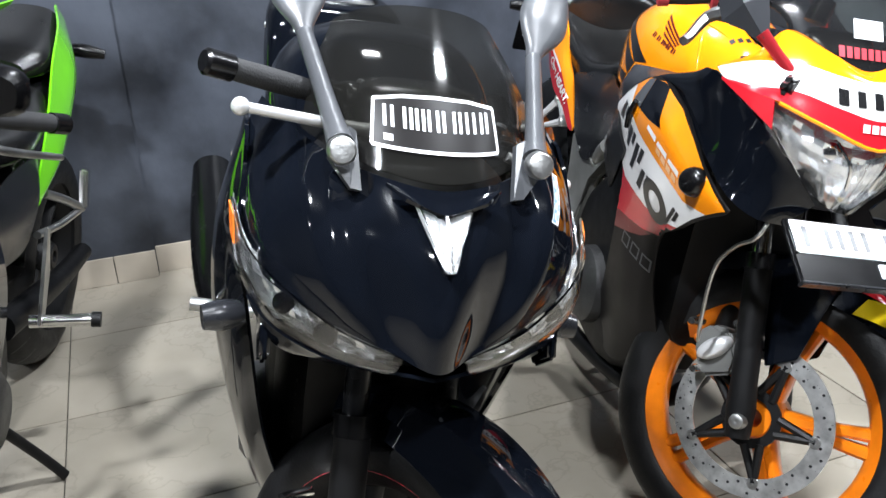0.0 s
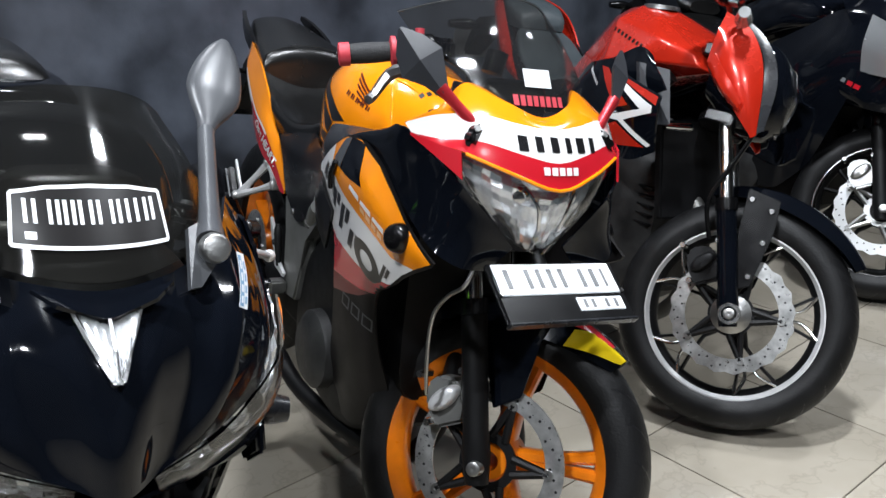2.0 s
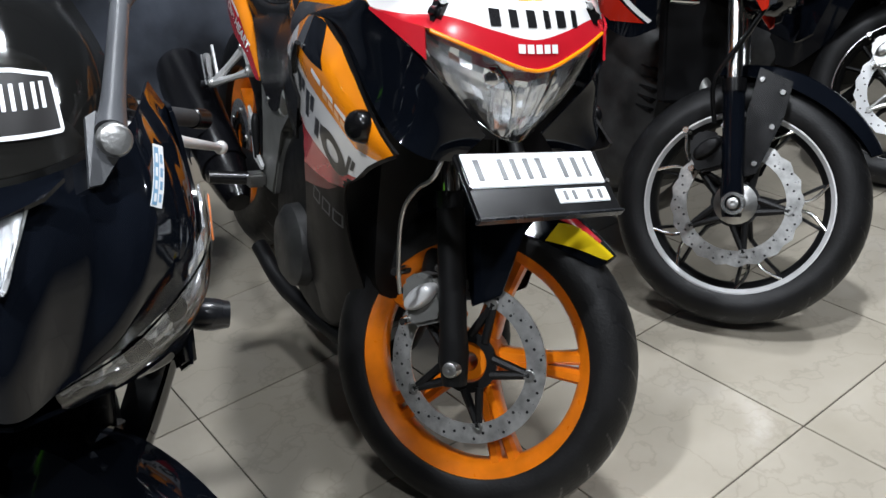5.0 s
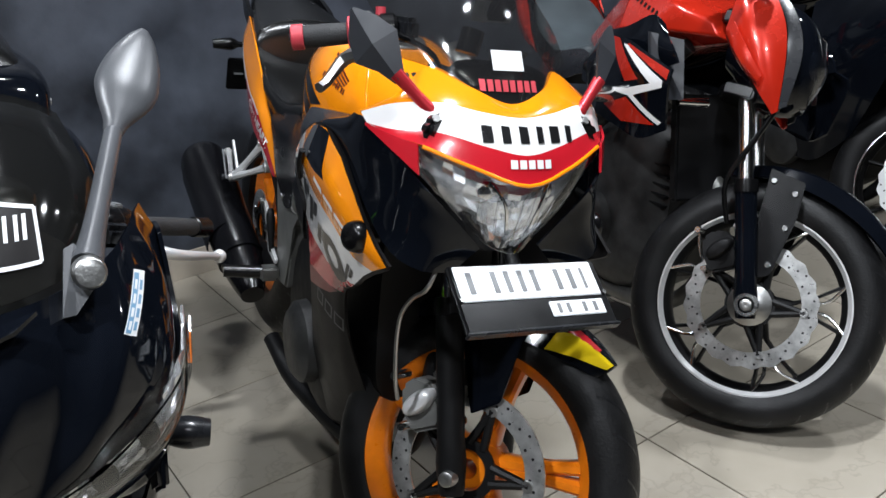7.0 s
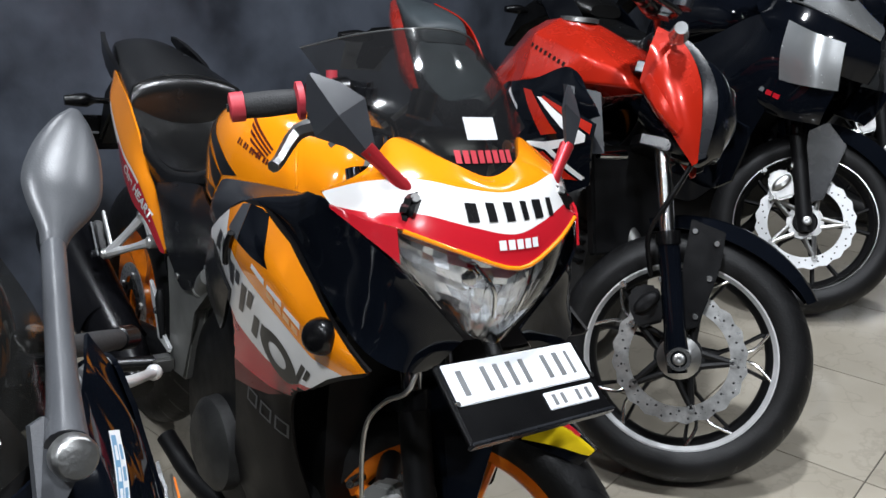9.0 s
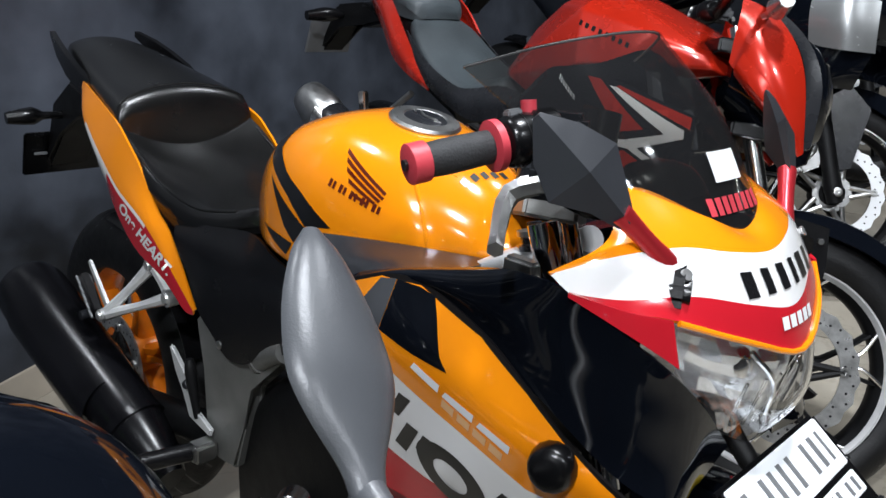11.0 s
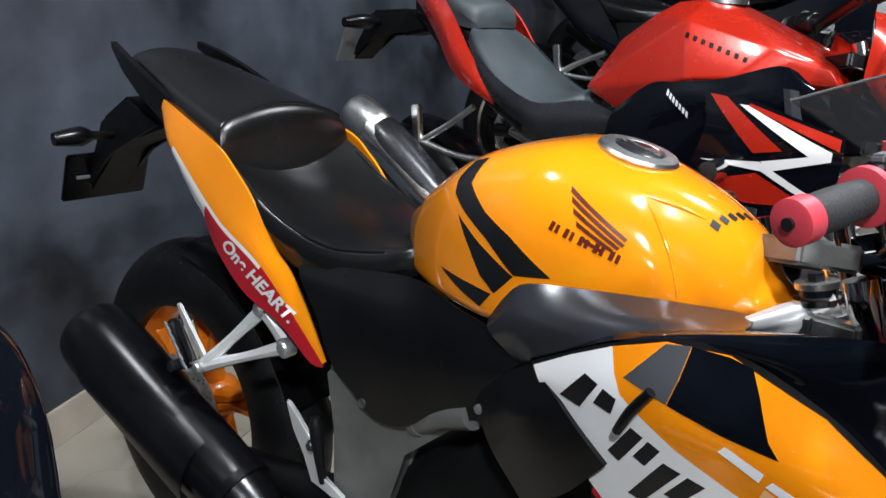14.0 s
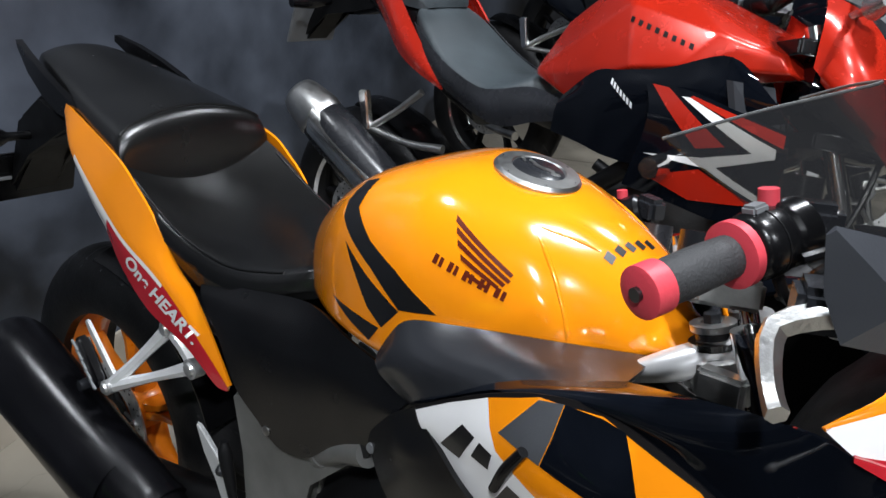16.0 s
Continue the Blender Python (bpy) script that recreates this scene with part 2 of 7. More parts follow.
def sheet(grid, thick=0.004, rows_mat=None):
    """A bent panel from a grid of points, given thickness along its own normals."""
    G = np.array(grid, float)
    du, dv = np.gradient(G, axis=1), np.gradient(G, axis=0)
    N = np.cross(du, dv)
    N /= np.linalg.norm(N, axis=2, keepdims=True) + 1e-9
    bm = bmesh.new()
    top = [[bm.verts.new(v) for v in row] for row in G]
    low = [[bm.verts.new(v) for v in row] for row in G - N * thick]
    R, Cn = len(top), len(top[0])
    for i in range(R - 1):
        for j in range(Cn - 1):
            f = bm.faces.new((top[i][j], top[i][j + 1], top[i + 1][j + 1], top[i + 1][j]))
            g = bm.faces.new((low[i][j], low[i + 1][j], low[i + 1][j + 1], low[i][j + 1]))
            if rows_mat:
                f.material_index = g.material_index = rows_mat(i, j)
    for j in range(Cn - 1):
        bm.faces.new((top[0][j], low[0][j], low[0][j + 1], top[0][j + 1]))
        bm.faces.new((top[-1][j], top[-1][j + 1], low[-1][j + 1], low[-1][j]))
    for i in range(R - 1):
        bm.faces.new((top[i][0], top[i + 1][0], low[i + 1][0], low[i][0]))
        bm.faces.new((top[i][-1], low[i][-1], low[i + 1][-1], top[i + 1][-1]))
    return bm


def span(edges, nu=28, nv=10, puff=0.0, way=(0, 0, 1)):
    """A grid between edge curves (each a few points, resampled alike), puffed outwards in the middle."""
    lines = []
    for e in edges:
        c = np.array(catmull(e, 8))
        s = np.r_[0, np.cumsum(np.linalg.norm(np.diff(c, axis=0), axis=1))]
        lines.append(np.stack([np.interp(np.linspace(0, s[-1], nu), s, c[:, i]) for i in range(3)], 1))
    rows = np.array([catmull([tuple(l[j]) for l in lines], max(1, nv // (len(lines) - 1))) for j in range(nu)])
    G = rows.transpose(1, 0, 2)
    v = np.linspace(0, 1, G.shape[0])[:, None, None]
    u = np.linspace(0, 1, G.shape[1])[None, :, None]
    return G + np.array(way) * puff * np.sin(np.pi * v) * np.sin(np.pi * u) ** 0.5


def decal(name, polys, origin, U, V, N, tree, material, parent, lift=0.0015, step=0.02, label=""):
    """Flat shapes pressed on a curved surface, along N."""
    if len(polys) > 1:
        for poly in polys:
            ob = decal(name, [poly], origin, U, V, N, tree, material, parent, lift, step, label)
        return ob
    O, U, V, N = (Vector(a) for a in (origin, U, V, N))
    bm = bmesh.new()
    for poly in polys:
        f = bm.faces.new([bm.verts.new((u, v, 0)) for u, v in poly])
    bmesh.ops.triangulate(bm, faces=bm.faces)
    for _ in range(5):
        long = [e for e in bm.edges if e.calc_length() > step]
        if not long:
            break
        bmesh.ops.subdivide_edges(bm, edges=long, cuts=1)
        bmesh.ops.triangulate(bm, faces=bm.faces)
    gone = []
    for v in bm.verts:
        p = O + U * v.co.x + V * v.co.y
        hit, nor, _, _ = tree.ray_cast(p - N * 0.6, N)
        if hit is None:
            gone.append(v)
            v.co = p
        else:
            v.co = hit - N * lift
    bmesh.ops.delete(bm, geom=gone, context="VERTS")
    if not bm.faces:
        bm.free()
        return None
    me = bpy.data.meshes.new(name)
    bm.to_mesh(me)
    bm.free()
    me.materials.append(material)
    me.shade_smooth()
    ob = new(name, me)
    ob.parent = parent
    return tagged(ob, label) if label else ob


def bars(widths, h, gap, slant=0.0, u0=0.0):
    """Letter-sized plain bars in a line."""
    out, u = [], u0
    for w in widths:
        out.append([(u, 0), (u + w, 0), (u + w + slant * h, h), (u + slant * h, h)])
        u += w + gap
    return out


def tree_of(bm):
    return BVHTree.FromBMesh(bm)


def bike_pose(x, y, heading, lean):
    """Pose of a parked motorcycle: x ahead, y to its left, z up through the leaning bike; origin under the front axle."""
    h, l = radians(heading), radians(lean)
    f = Vector((-math.sin(h), -math.cos(h), 0))
    lf = Vector((math.cos(h), -math.sin(h), 0))
    up = Vector((0, 0, 1))
    ya, za = lf * math.cos(l) - up * math.sin(l), up * math.cos(l) + lf * math.sin(l)
    m = Matrix((f, ya, za)).transposed().to_4x4()
    m.translation = (x, y, 0)
    return m


def steer(deg, rake=25.0, head=(-0.29, 0.85)):
    """Turn of the front end about the steering head, in the bike's own space."""
    axis = Vector((-math.sin(radians(rake)), 0, math.cos(radians(rake))))
    t = Matrix.Translation((head[0], 0, head[1]))
    return t @ Matrix.Rotation(radians(deg), 4, axis) @ t.inverted()


# ---- parts that all the motorcycles share ----


def wheel(root, name, m, rim, tyre_w=0.055, r_out=0.293, spokes=5, twin=0.028, spoke_w=0.022, rim_w=0.045, disc=0.148, disc_side=-1, disc_mat="steel", carrier="matte_black", wave=False, lip=None, valve=True):
    """A cast wheel about the y axis of m."""
    bm = lathe([(-rim_w, 0.232), (-rim_w, 0.222), (-rim_w + 0.008, 0.214), (-0.022, 0.198), (-0.012, 0.192), (0.012, 0.192), (0.022, 0.198), (rim_w - 0.008, 0.214), (rim_w, 0.222), (rim_w, 0.232), (rim_w - 0.006, 0.224), (0, 0.212), (-rim_w + 0.006, 0.224)], m, 72)
    w = part(name, lathe([(-0.055, 0.018), (-0.055, 0.034), (-0.03, 0.05), (0.03, 0.05), (0.055, 0.034), (0.055, 0.018)], m, 28, bm), rim, root)
    for i in range(spokes):
        bm = bmesh.new()
        for sgn in (-1, 1):
            a = 2 * math.pi * i / spokes + 0.3
            r = m @ Matrix.Rotation(-a, 4, "Y")
            rings = []
            for rad, off, half, dep in ((0.036, 0.010, 0.014, 0.026), (0.09, 0.008, spoke_w * 0.5, 0.02), (0.14, 0.010 + twin * 0.35, spoke_w * 0.42, 0.017), (0.2, 0.012 + twin, spoke_w * 0.5, 0.02)):
                rings.append([r @ Vector((rad, s * dep, sgn * off + q * half)) for q, s in ((-1, -0.6), (-0.5, -1), (0.5, -1), (1, -0.6), (1, 0.6), (0.5, 1), (-0.5, 1), (-1, 0.6))])
            bridge(bm, rings)
        part("spoke", bm, rim, w)
    prof = []
    for i in range(26):
        a = math.pi * (-0.14 + 1.28 * i / 25)
        prof.append((-math.cos(a) * tyre_w * (1.0 if math.sin(a) > 0 else 0.92), 0.236 + (r_out - 0.236) * (abs(math.sin(a)) ** 0.75) * (1 if math.sin(a) > 0 else -0.55)))
    part("tyre", lathe(prof, m, 96), M["rubber"], w, "black rubber road tyre")
    # tread grooves as shallow raised-edge cuts
    bm = bmesh.new()
    for i in range(26):
        for sgn in (-1, 1):
            a0 = 2 * math.pi * (i + (0.5 if sgn > 0 else 0)) / 26
            pts = []
            for k in range(5):
                f = k / 4
                yy = sgn * tyre_w * (0.12 + 0.72 * f)
                aa = math.acos(min(1, abs(yy) / tyre_w))
                rr = 0.236 + (r_out - 0.236) * (math.sin(aa) ** 0.75) + 0.0006
                pts.append((a0 + 0.16 * f, yy, rr))
            for (a1, y1, r1), (a2, y2, r2) in zip(pts, pts[1:]):
                d = 0.010
                vs = [m @ Vector((r * math.cos(a + q), y, r * math.sin(a + q))) for a, y, r, q in ((a1, y1, r1, -d), (a1, y1, r1, d), (a2, y2, r2, d * 0.8), (a2, y2, r2, -d * 0.8))]
                bm.faces.new([bm.verts.new(v) for v in vs])
    tagged(part("tread_groove", bm, M["print_black"], w), kind="stuff")
    if lip:
        for sgn in (-1, 1):
            part("rim_lip", lathe([(sgn * rim_w, 0.235), (sgn * (rim_w + 0.002), 0.231), (sgn * (rim_w + 0.001), 0.224), (sgn * (rim_w - 0.004), 0.219), (sgn * (rim_w - 0.004), 0.214), (sgn * (rim_w - 0.014), 0.206), (sgn * (rim_w - 0.018), 0.209), (sgn * (rim_w - 0.008), 0.226)], m, 72), lip, w, "bright machined rim edge")
    if disc:
        y = disc_side * 0.062
        bm = lathe([(y - 0.002, disc - 0.036), (y - 0.002, disc), (y + 0.002, disc), (y + 0.002, disc - 0.036)], m, 80)
        if wave:
            for v in bm.verts:
                q = m.inverted() @ v.co
                a, r = math.atan2(q.z, q.x), math.hypot(q.x, q.z)
                if r > disc - 0.01:
                    k = 1 + 0.022 * math.sin(a * 20)
                    v.co = m @ Vector((q.x * k, q.y, q.z * k))
        d = part("brake_disc", bm, M[disc_mat], w, "drilled steel brake disc")
        bm = bmesh.new()
        for i in range(44):
            a = 2 * math.pi * i / 44
            rr = disc - 0.009 - 0.009 * (i % 3)
            slab([(0.0028 * math.cos(q * math.pi / 4), 0.0028 * math.sin(q * math.pi / 4)) for q in range(8)], 0.0046, m @ Matrix.Translation((rr * math.cos(a), y, rr * math.sin(a))), 0, bm)
        tagged(part("drilling", bm, M["print_black"], w), kind="stuff")
        part("disc_carrier", lathe([(y - 0.003, 0.038), (y - 0.003, 0.056), (y + 0.004, 0.056), (y + 0.004, 0.038)], m, 36), M[carrier], w, "disc carrier ring")
        for i in range(5):
            bm = bmesh.new()
            a = 2 * math.pi * i / 5 + 0.2
            for da in (-0.3, 0.3):
                p0 = Vector((0.05 * math.cos(a + da), y, 0.05 * math.sin(a + da)))
                p1 = Vector(((disc - 0.03) * math.cos(a), y, (disc - 0.03) * math.sin(a)))
                tube([p0, p1], [0.0085, 0.0075], 8, bm, 1, m)
            part("carrier_arm", bm, M[carrier], w)
        for i in range(5):
            a = 2 * math.pi * i / 5 + 0.2
            part("disc_bolt", lathe([(y - 0.007, 0.0045), (y - 0.007, 0.0095), (y + 0.003, 0.011), (y + 0.003, 0.0045)], m @ Matrix.Translation(((disc - 0.03) * math.cos(a), 0, (disc - 0.03) * math.sin(a))), 14), M["alu"], w)
    return w


def caliper(root, m, material):
    """A two-piston brake caliper: body, piston cover, bracket and bolts."""
    bm = slab([(-0.034, -0.046), (0.024, -0.048), (0.038, -0.02), (0.034, 0.034), (0.0, 0.05), (-0.03, 0.04), (-0.042, 0.0)], 0.05, m, 0.007)
    c = part("brake_caliper", bm, M["frame_grey" if material == "silver_lip" else material], root, "two-piston brake caliper")
    part("piston_cover", lathe([(-0.046, 0.0), (-0.046, 0.018), (-0.043, 0.023), (-0.036, 0.026), (-0.02, 0.028)], m @ Matrix.Translation((0, 0, 0.005)) @ Matrix.Rotation(radians(70), 4, "Y") @ Matrix.Diagonal((0.66, 1, 1.3, 1)), 30, ring=False), M[material], c)
    for dx, dz in ((-0.045, -0.03), (0.05, 0.045), (-0.035, 0.06), (0.052, -0.045)):
        part("bolt", lathe([(-0.034, 0.0), (-0.034, 0.007), (-0.018, 0.009), (0.02, 0.009)], m @ Matrix.Translation((dx, 0, dz)), 10, ring=False), M["bright_alu"], c)
    return c


def fork(root, S, lower, upper, spread=0.095, axle=(0.0, 0.0, 0.30), top=(-0.285, 0.93), clamp="satin_black", mid=0.56):
    """Two telescopic legs with clamps, axle and pinch bolts, in the turned front end."""
    ax = Vector((axle[0] - 0.035, 0, axle[2]))
    tp = Vector((top[0] + 0.02, 0, top[1]))
    d = tp - ax
    for sgn in (-1, 1):
        o = Vector((0.03, sgn * spread, 0))
        leg = part("fork_leg", tube([ax + o - d * 0.05, ax + o + d * 0.03, ax + o + d * 0.1, ax + o + d * mid * 0.75], [0.022, 0.027, 0.024, 0.025], 18, k=1, m=S), lower, root, "fork lower leg")
        part("fork_tube", tube([ax + o + d * mid * 0.7, ax + o + d * 1.04], 0.0175, 18, k=1, m=S), upper, leg)
        part("dust_seal", tube([ax + o + d * (mid * 0.75 - 0.01), ax + o + d * (mid * 0.75 + 0.035)], 0.028, 18, k=1, m=S), M["satin_black"], leg)
        part("axle_nut", lathe([(sgn * 0.012, 0.0), (sgn * 0.034, 0.0), (sgn * 0.036, 0.008), (sgn * 0.034, 0.013), (sgn * 0.012, 0.016)], S @ Matrix.Translation(ax + Vector((0.035, sgn * spread, 0))), 18, ring=False), M["alu"], leg)
    for f in (0.72, 0.97):
        p = ax + d * f + Vector((0.03, 0, 0))
        bm = slab([(-0.045, -0.13), (0.02, -0.135), (0.035, -0.06), (0.01, 0.0), (0.035, 0.06), (0.02, 0.135), (-0.045, 0.13), (-0.075, 0.05), (-0.075, -0.05)], 0.03, S @ Matrix.Translation(p) @ Matrix.Rotation(radians(-90), 4, "X"), 0.004)
        part("fork_clamp", bm, M[clamp], root)


def fender(root, S, material, r=0.318, a0=-12, a1=118, w=0.062, drop=0.05, centre=(0.0, 0.30)):
    """A front mudguard: an arch over the tyre with sides hanging to the fork."""
    rows = []
    for i in range(25):
        a = radians(a0 + (a1 - a0) * i / 24)
        taper = 1 - 0.55 * max(0, (0.2 - i / 24) / 0.2) ** 1.5
        row = []
        for j in range(15):
            q = -1 + 2 * j / 14
            rr = r + 0.014 * (1 - q * q) - drop * max(0, abs(q) - 0.72) / 0.28 * (0.4 + 0.6 * math.sin(math.pi * i / 24))
            row.append(S @ Vector((centre[0] + rr * math.cos(a), q * w * taper, centre[1] + rr * math.sin(a))))
        rows.append(row)
    bm = sheet(rows, 0.004)
    return part("front_mudguard", bm, material, root)


def clip_on(root, S, sgn, z=0.955, reach=0.30, end="satin_black", grip_mat="grip", x0=-0.27, back=0.09, drop=0.02, ends=None, fat=1.0):
    """One handlebar with grip, flange, switch box and bar end."""
    a = Vector((x0, sgn * 0.1, z))
    b = Vector((x0 - back, sgn * reach, z - drop))
    if ends:
        a, b = ends
    d = b - a
    h = part("handlebar", tube([a, b], 0.011, 14, k=1, m=S), M["satin_black"], root)
    part("grip", tube([a + d * 0.42, a + d * 0.5, a + d * 0.75, a + d * 0.97], [0.0165 * fat, 0.0165 * fat, 0.0175 * fat, 0.0165 * fat], 22, k=3, m=S), M[grip_mat], h, "ribbed rubber grip")
    part("grip_flange", tube([a + d * 0.36, a + d * 0.38, a + d * 0.44, a + d * 0.46], [0.016 * fat, 0.0255 * fat, 0.0255 * fat, 0.016 * fat], 26, k=1, m=S), M[end], h)
    part("bar_end", tube([a + d * 0.96, a + d * 0.97, a + d * 1.1, a + d * 1.115], [0.014 * fat, 0.0195 * fat, 0.0195 * fat, 0.015 * fat], 24, k=1, m=S), M[end], h)
    box = S @ Matrix.Translation(a + d * 0.22) @ d.to_track_quat("Y", "Z").to_matrix().to_4x4()
    sw = part("switch_box", tube([a + d * 0.06, a + d * 0.09, a + d * 0.2, a + d * 0.31, a + d * 0.345], [0.019, 0.025, 0.027, 0.025, 0.019], 24, k=2, m=S), M["satin_black"], h)
    part("switch_seam", tube([a + d * 0.198, a + d * 0.204], 0.0276, 24, k=1, m=S), M["matte_black"], sw)
    part("switch_button", block(0.014, 0.016, 0.008, box @ Matrix.Translation((0.0, 0.0, 0.027)), 0.002), M["mid_grey"], sw)
    return h, a, b


def lever(root, S, a, b, sgn, material, ball=True, drop=0.045):
    """A brake or clutch lever with its perch."""
    d = b - a
    p0, p1 = a + d * 0.12 + Vector((0.045, 0, -0.01)), a + d * 1.02 + Vector((0.055, 0, -drop))
    pm = a + d * 0.45 + Vector((0.085, 0, -drop * 0.55))
    l = part("hand_lever", tube([p0, p0 + (pm - p0) * 0.4, pm, p1], [0.008, 0.009, 0.0075, 0.006], 12, m=S), M[material], root)
    part("lever_perch", block(0.04, 0.05, 0.03, S @ Matrix.Translation(a + d * 0.13 + Vector((0.025, 0, -0.005))), 0.007), M["dark_grey"], root)
    if ball:
        bm = bmesh.new()
        bmesh.ops.create_uvsphere(bm, u_segments=16, v_segments=10, radius=0.0105, matrix=Matrix.Translation(S @ p1))
        part("lever_ball", bm, M[material], l)


def engine(root, pipe="matte_black", block_mat="matte_black", x0=-0.72, x1=-0.22, zb=0.17, zt=0.62, w=0.17):
    """Crankcase, cylinder with fins, side covers and downpipe."""
    e = part("engine", body([(x0, zb + 0.06, 0.36, zt - 0.12, w * 0.7, 5, 4), ((x0 * 2 + x1) / 3, zb, 0.36, zt, w * 0.8, 6, 4), ((x0 + 2 * x1) / 3, zb, 0.38, zt + 0.05, w * 0.8, 6, 4), (x1, zb + 0.1, 0.42, zt, w * 0.55, 5, 4)], 28, 3), M[block_mat], root, "dark engine block")
    for sgn in (-1, 1):
        part("engine_cover", lathe([(sgn * w * 0.7, 0.0), (sgn * w * 1.05, 0.0), (sgn * w * 1.04, 0.07), (sgn * w * 0.95, 0.09), (sgn * w * 0.7, 0.095)], Matrix.Translation(((x0 + x1) / 2 - 0.02, 0, 0.34)), 32, ring=False), M["engine_grey"], e)
    for i in range(5):
        part("cylinder_fin", block(0.17, w * 1.3, 0.006, Matrix.Translation((x1 - 0.09, 0, 0.46 + i * 0.025)), 0.001), M["matte_black"], e)
    part("downpipe", tube([(x1 + 0.02, 0, 0.56), (x1 + 0.1, 0, 0.46), (x1 + 0.06, -0.02, 0.26), (x1 - 0.08, -0.06, 0.17), (x0 + 0.1, -0.12, 0.16), (x0 - 0.05, -0.15, 0.22)], 0.021, 14), M[pipe], e)
    return e


def rear_end(root, rim, centre=(-1.345, 0.0, 0.31), sw="matte_black", disc="steel", lip=None, radius=0.315):
    m = Matrix.Translation(centre)
    wheel(root, "rear_wheel", m, rim, 0.07, radius, 5, disc=0.11, rim_w=0.058, lip=lip)
    for sgn in (-1, 1):
        part("swingarm", tube([(-0.74, sgn * 0.10, 0.40), (-0.95, sgn * 0.115, 0.37), (-1.2, sgn * 0.12, 0.33), (centre[0] - 0.05, sgn * 0.12, 0.31)], [0.034, 0.032, 0.028, 0.026], 12), M[sw], root)
    part("rear_hugger", sheet([[(centre[0] + 0.345 * math.cos(radians(a)), q * 0.07, centre[2] + (0.345 - 0.02 * q * q) * math.sin(radians(a))) for q in np.linspace(-1, 1, 9)] for a in range(20, 100, 8)], 0.004), M["satin_black"], root)


# ---- the room ----


def solid(name, x0, x1, y0, y1, z0, z1, material, label="", kind="structure", bevel=0.0):
    bm = block(x1 - x0, y1 - y0, z1 - z0, Matrix.Translation(((x0 + x1) / 2, (y0 + y1) / 2, (z0 + z1) / 2)), bevel)
    ob = part(name, bm, material, None)
    return tagged(ob, label, "", "", kind)


wall_paint = mat("charcoal_wall_paint", (0.074, 0.084, 0.106), 0.40, var=0.35, scale=3.2, bump=0.7, bscale=24, col2=(0.008, 0.010, 0.014))
plain_paint = mat("dark_wall_paint", (0.035, 0.037, 0.042), 0.6, var=0.05, scale=2)
ceil_paint = mat("ceiling_paint", (0.05, 0.05, 0.053), 0.8, var=0.04, scale=2)
grout = mat("grout", (0.10, 0.09, 0.075), 0.8, var=0.3, scale=12)
skirt_mat = mat("skirting_tile", (0.50, 0.44, 0.36), 0.35, var=0.1, scale=5)


def tile_material():
    """Polished beige ceramic with pale clouding and thin veins; each tile a little different."""
    m = mat("beige_floor_tile", (0.40, 0.36, 0.295), 0.17, var=0.1, scale=3.5, col2=(0.33, 0.295, 0.235))
    nt = m.node_tree
    b = nt.nodes["Principled BSDF"]
    tc = nt.nodes.new("ShaderNodeTexCoord")
    geo = nt.nodes.new("ShaderNodeNewGeometry")
    vor = nt.nodes.new("ShaderNodeTexVoronoi")
    vor.feature = "DISTANCE_TO_EDGE"
    vor.inputs["Scale"].default_value = 5.5
    warp = nt.nodes.new("ShaderNodeTexNoise")
    warp.inputs["Scale"].default_value, warp.inputs["Detail"].default_value = 6, 8
    mixv = nt.nodes.new("ShaderNodeMix")
    mixv.data_type = "VECTOR"
    mixv.inputs[0].default_value = 0.35
    nt.links.new(geo.outputs["Position"], warp.inputs["Vector"])
    nt.links.new(geo.outputs["Position"], mixv.inputs[4])
    nt.links.new(warp.outputs["Color"], mixv.inputs[5])
    nt.links.new(mixv.outputs[1], vor.inputs["Vector"])
    vein = nt.nodes.new("ShaderNodeMapRange")
    vein.inputs[1].default_value, vein.inputs[2].default_value = 0.0, 0.03
    vein.inputs[3].default_value, vein.inputs[4].default_value = 0.88, 1.0
    nt.links.new(vor.outputs["Distance"], vein.inputs[0])
    info = nt.nodes.new("ShaderNodeObjectInfo")
    tone = nt.nodes.new("ShaderNodeMapRange")
    tone.inputs[3].default_value, tone.inputs[4].default_value = 0.93, 1.05
    nt.links.new(info.outputs["Random"], tone.inputs[0])
    dust = nt.nodes.new("ShaderNodeTexNoise")
    dust.inputs["Scale"].default_value, dust.inputs["Detail"].default_value = 1.7, 9
    nt.links.new(geo.outputs["Position"], dust.inputs["Vector"])
    dm = nt.nodes.new("ShaderNodeMapRange")
    dm.inputs[1].default_value, dm.inputs[2].default_value, dm.inputs[3].default_value, dm.inputs[4].default_value = 0.3, 0.7, 0.86, 1.06
    nt.links.new(dust.outputs["Fac"], dm.inputs[0])
    f1 = nt.nodes.new("ShaderNodeMath")
    f1.operation = "MULTIPLY"
    nt.links.new(vein.outputs[0], f1.inputs[0])
    nt.links.new(tone.outputs[0], f1.inputs[1])
    f2 = nt.nodes.new("ShaderNodeMath")
    f2.operation = "MULTIPLY"
    nt.links.new(f1.outputs[0], f2.inputs[0])
    nt.links.new(dm.outputs[0], f2.inputs[1])
    base = b.inputs["Base Color"].links[0].from_socket
    mul = nt.nodes.new("ShaderNodeMix")
    mul.data_type, mul.blend_type = "RGBA", "MULTIPLY"
    mul.inputs[0].default_value = 1.0
    nt.links.new(base, mul.inputs[6])
    nt.links.new(f2.outputs[0], mul.inputs[7])
    nt.links.new(mul.outputs[2], b.inputs["Base Color"])
    return m


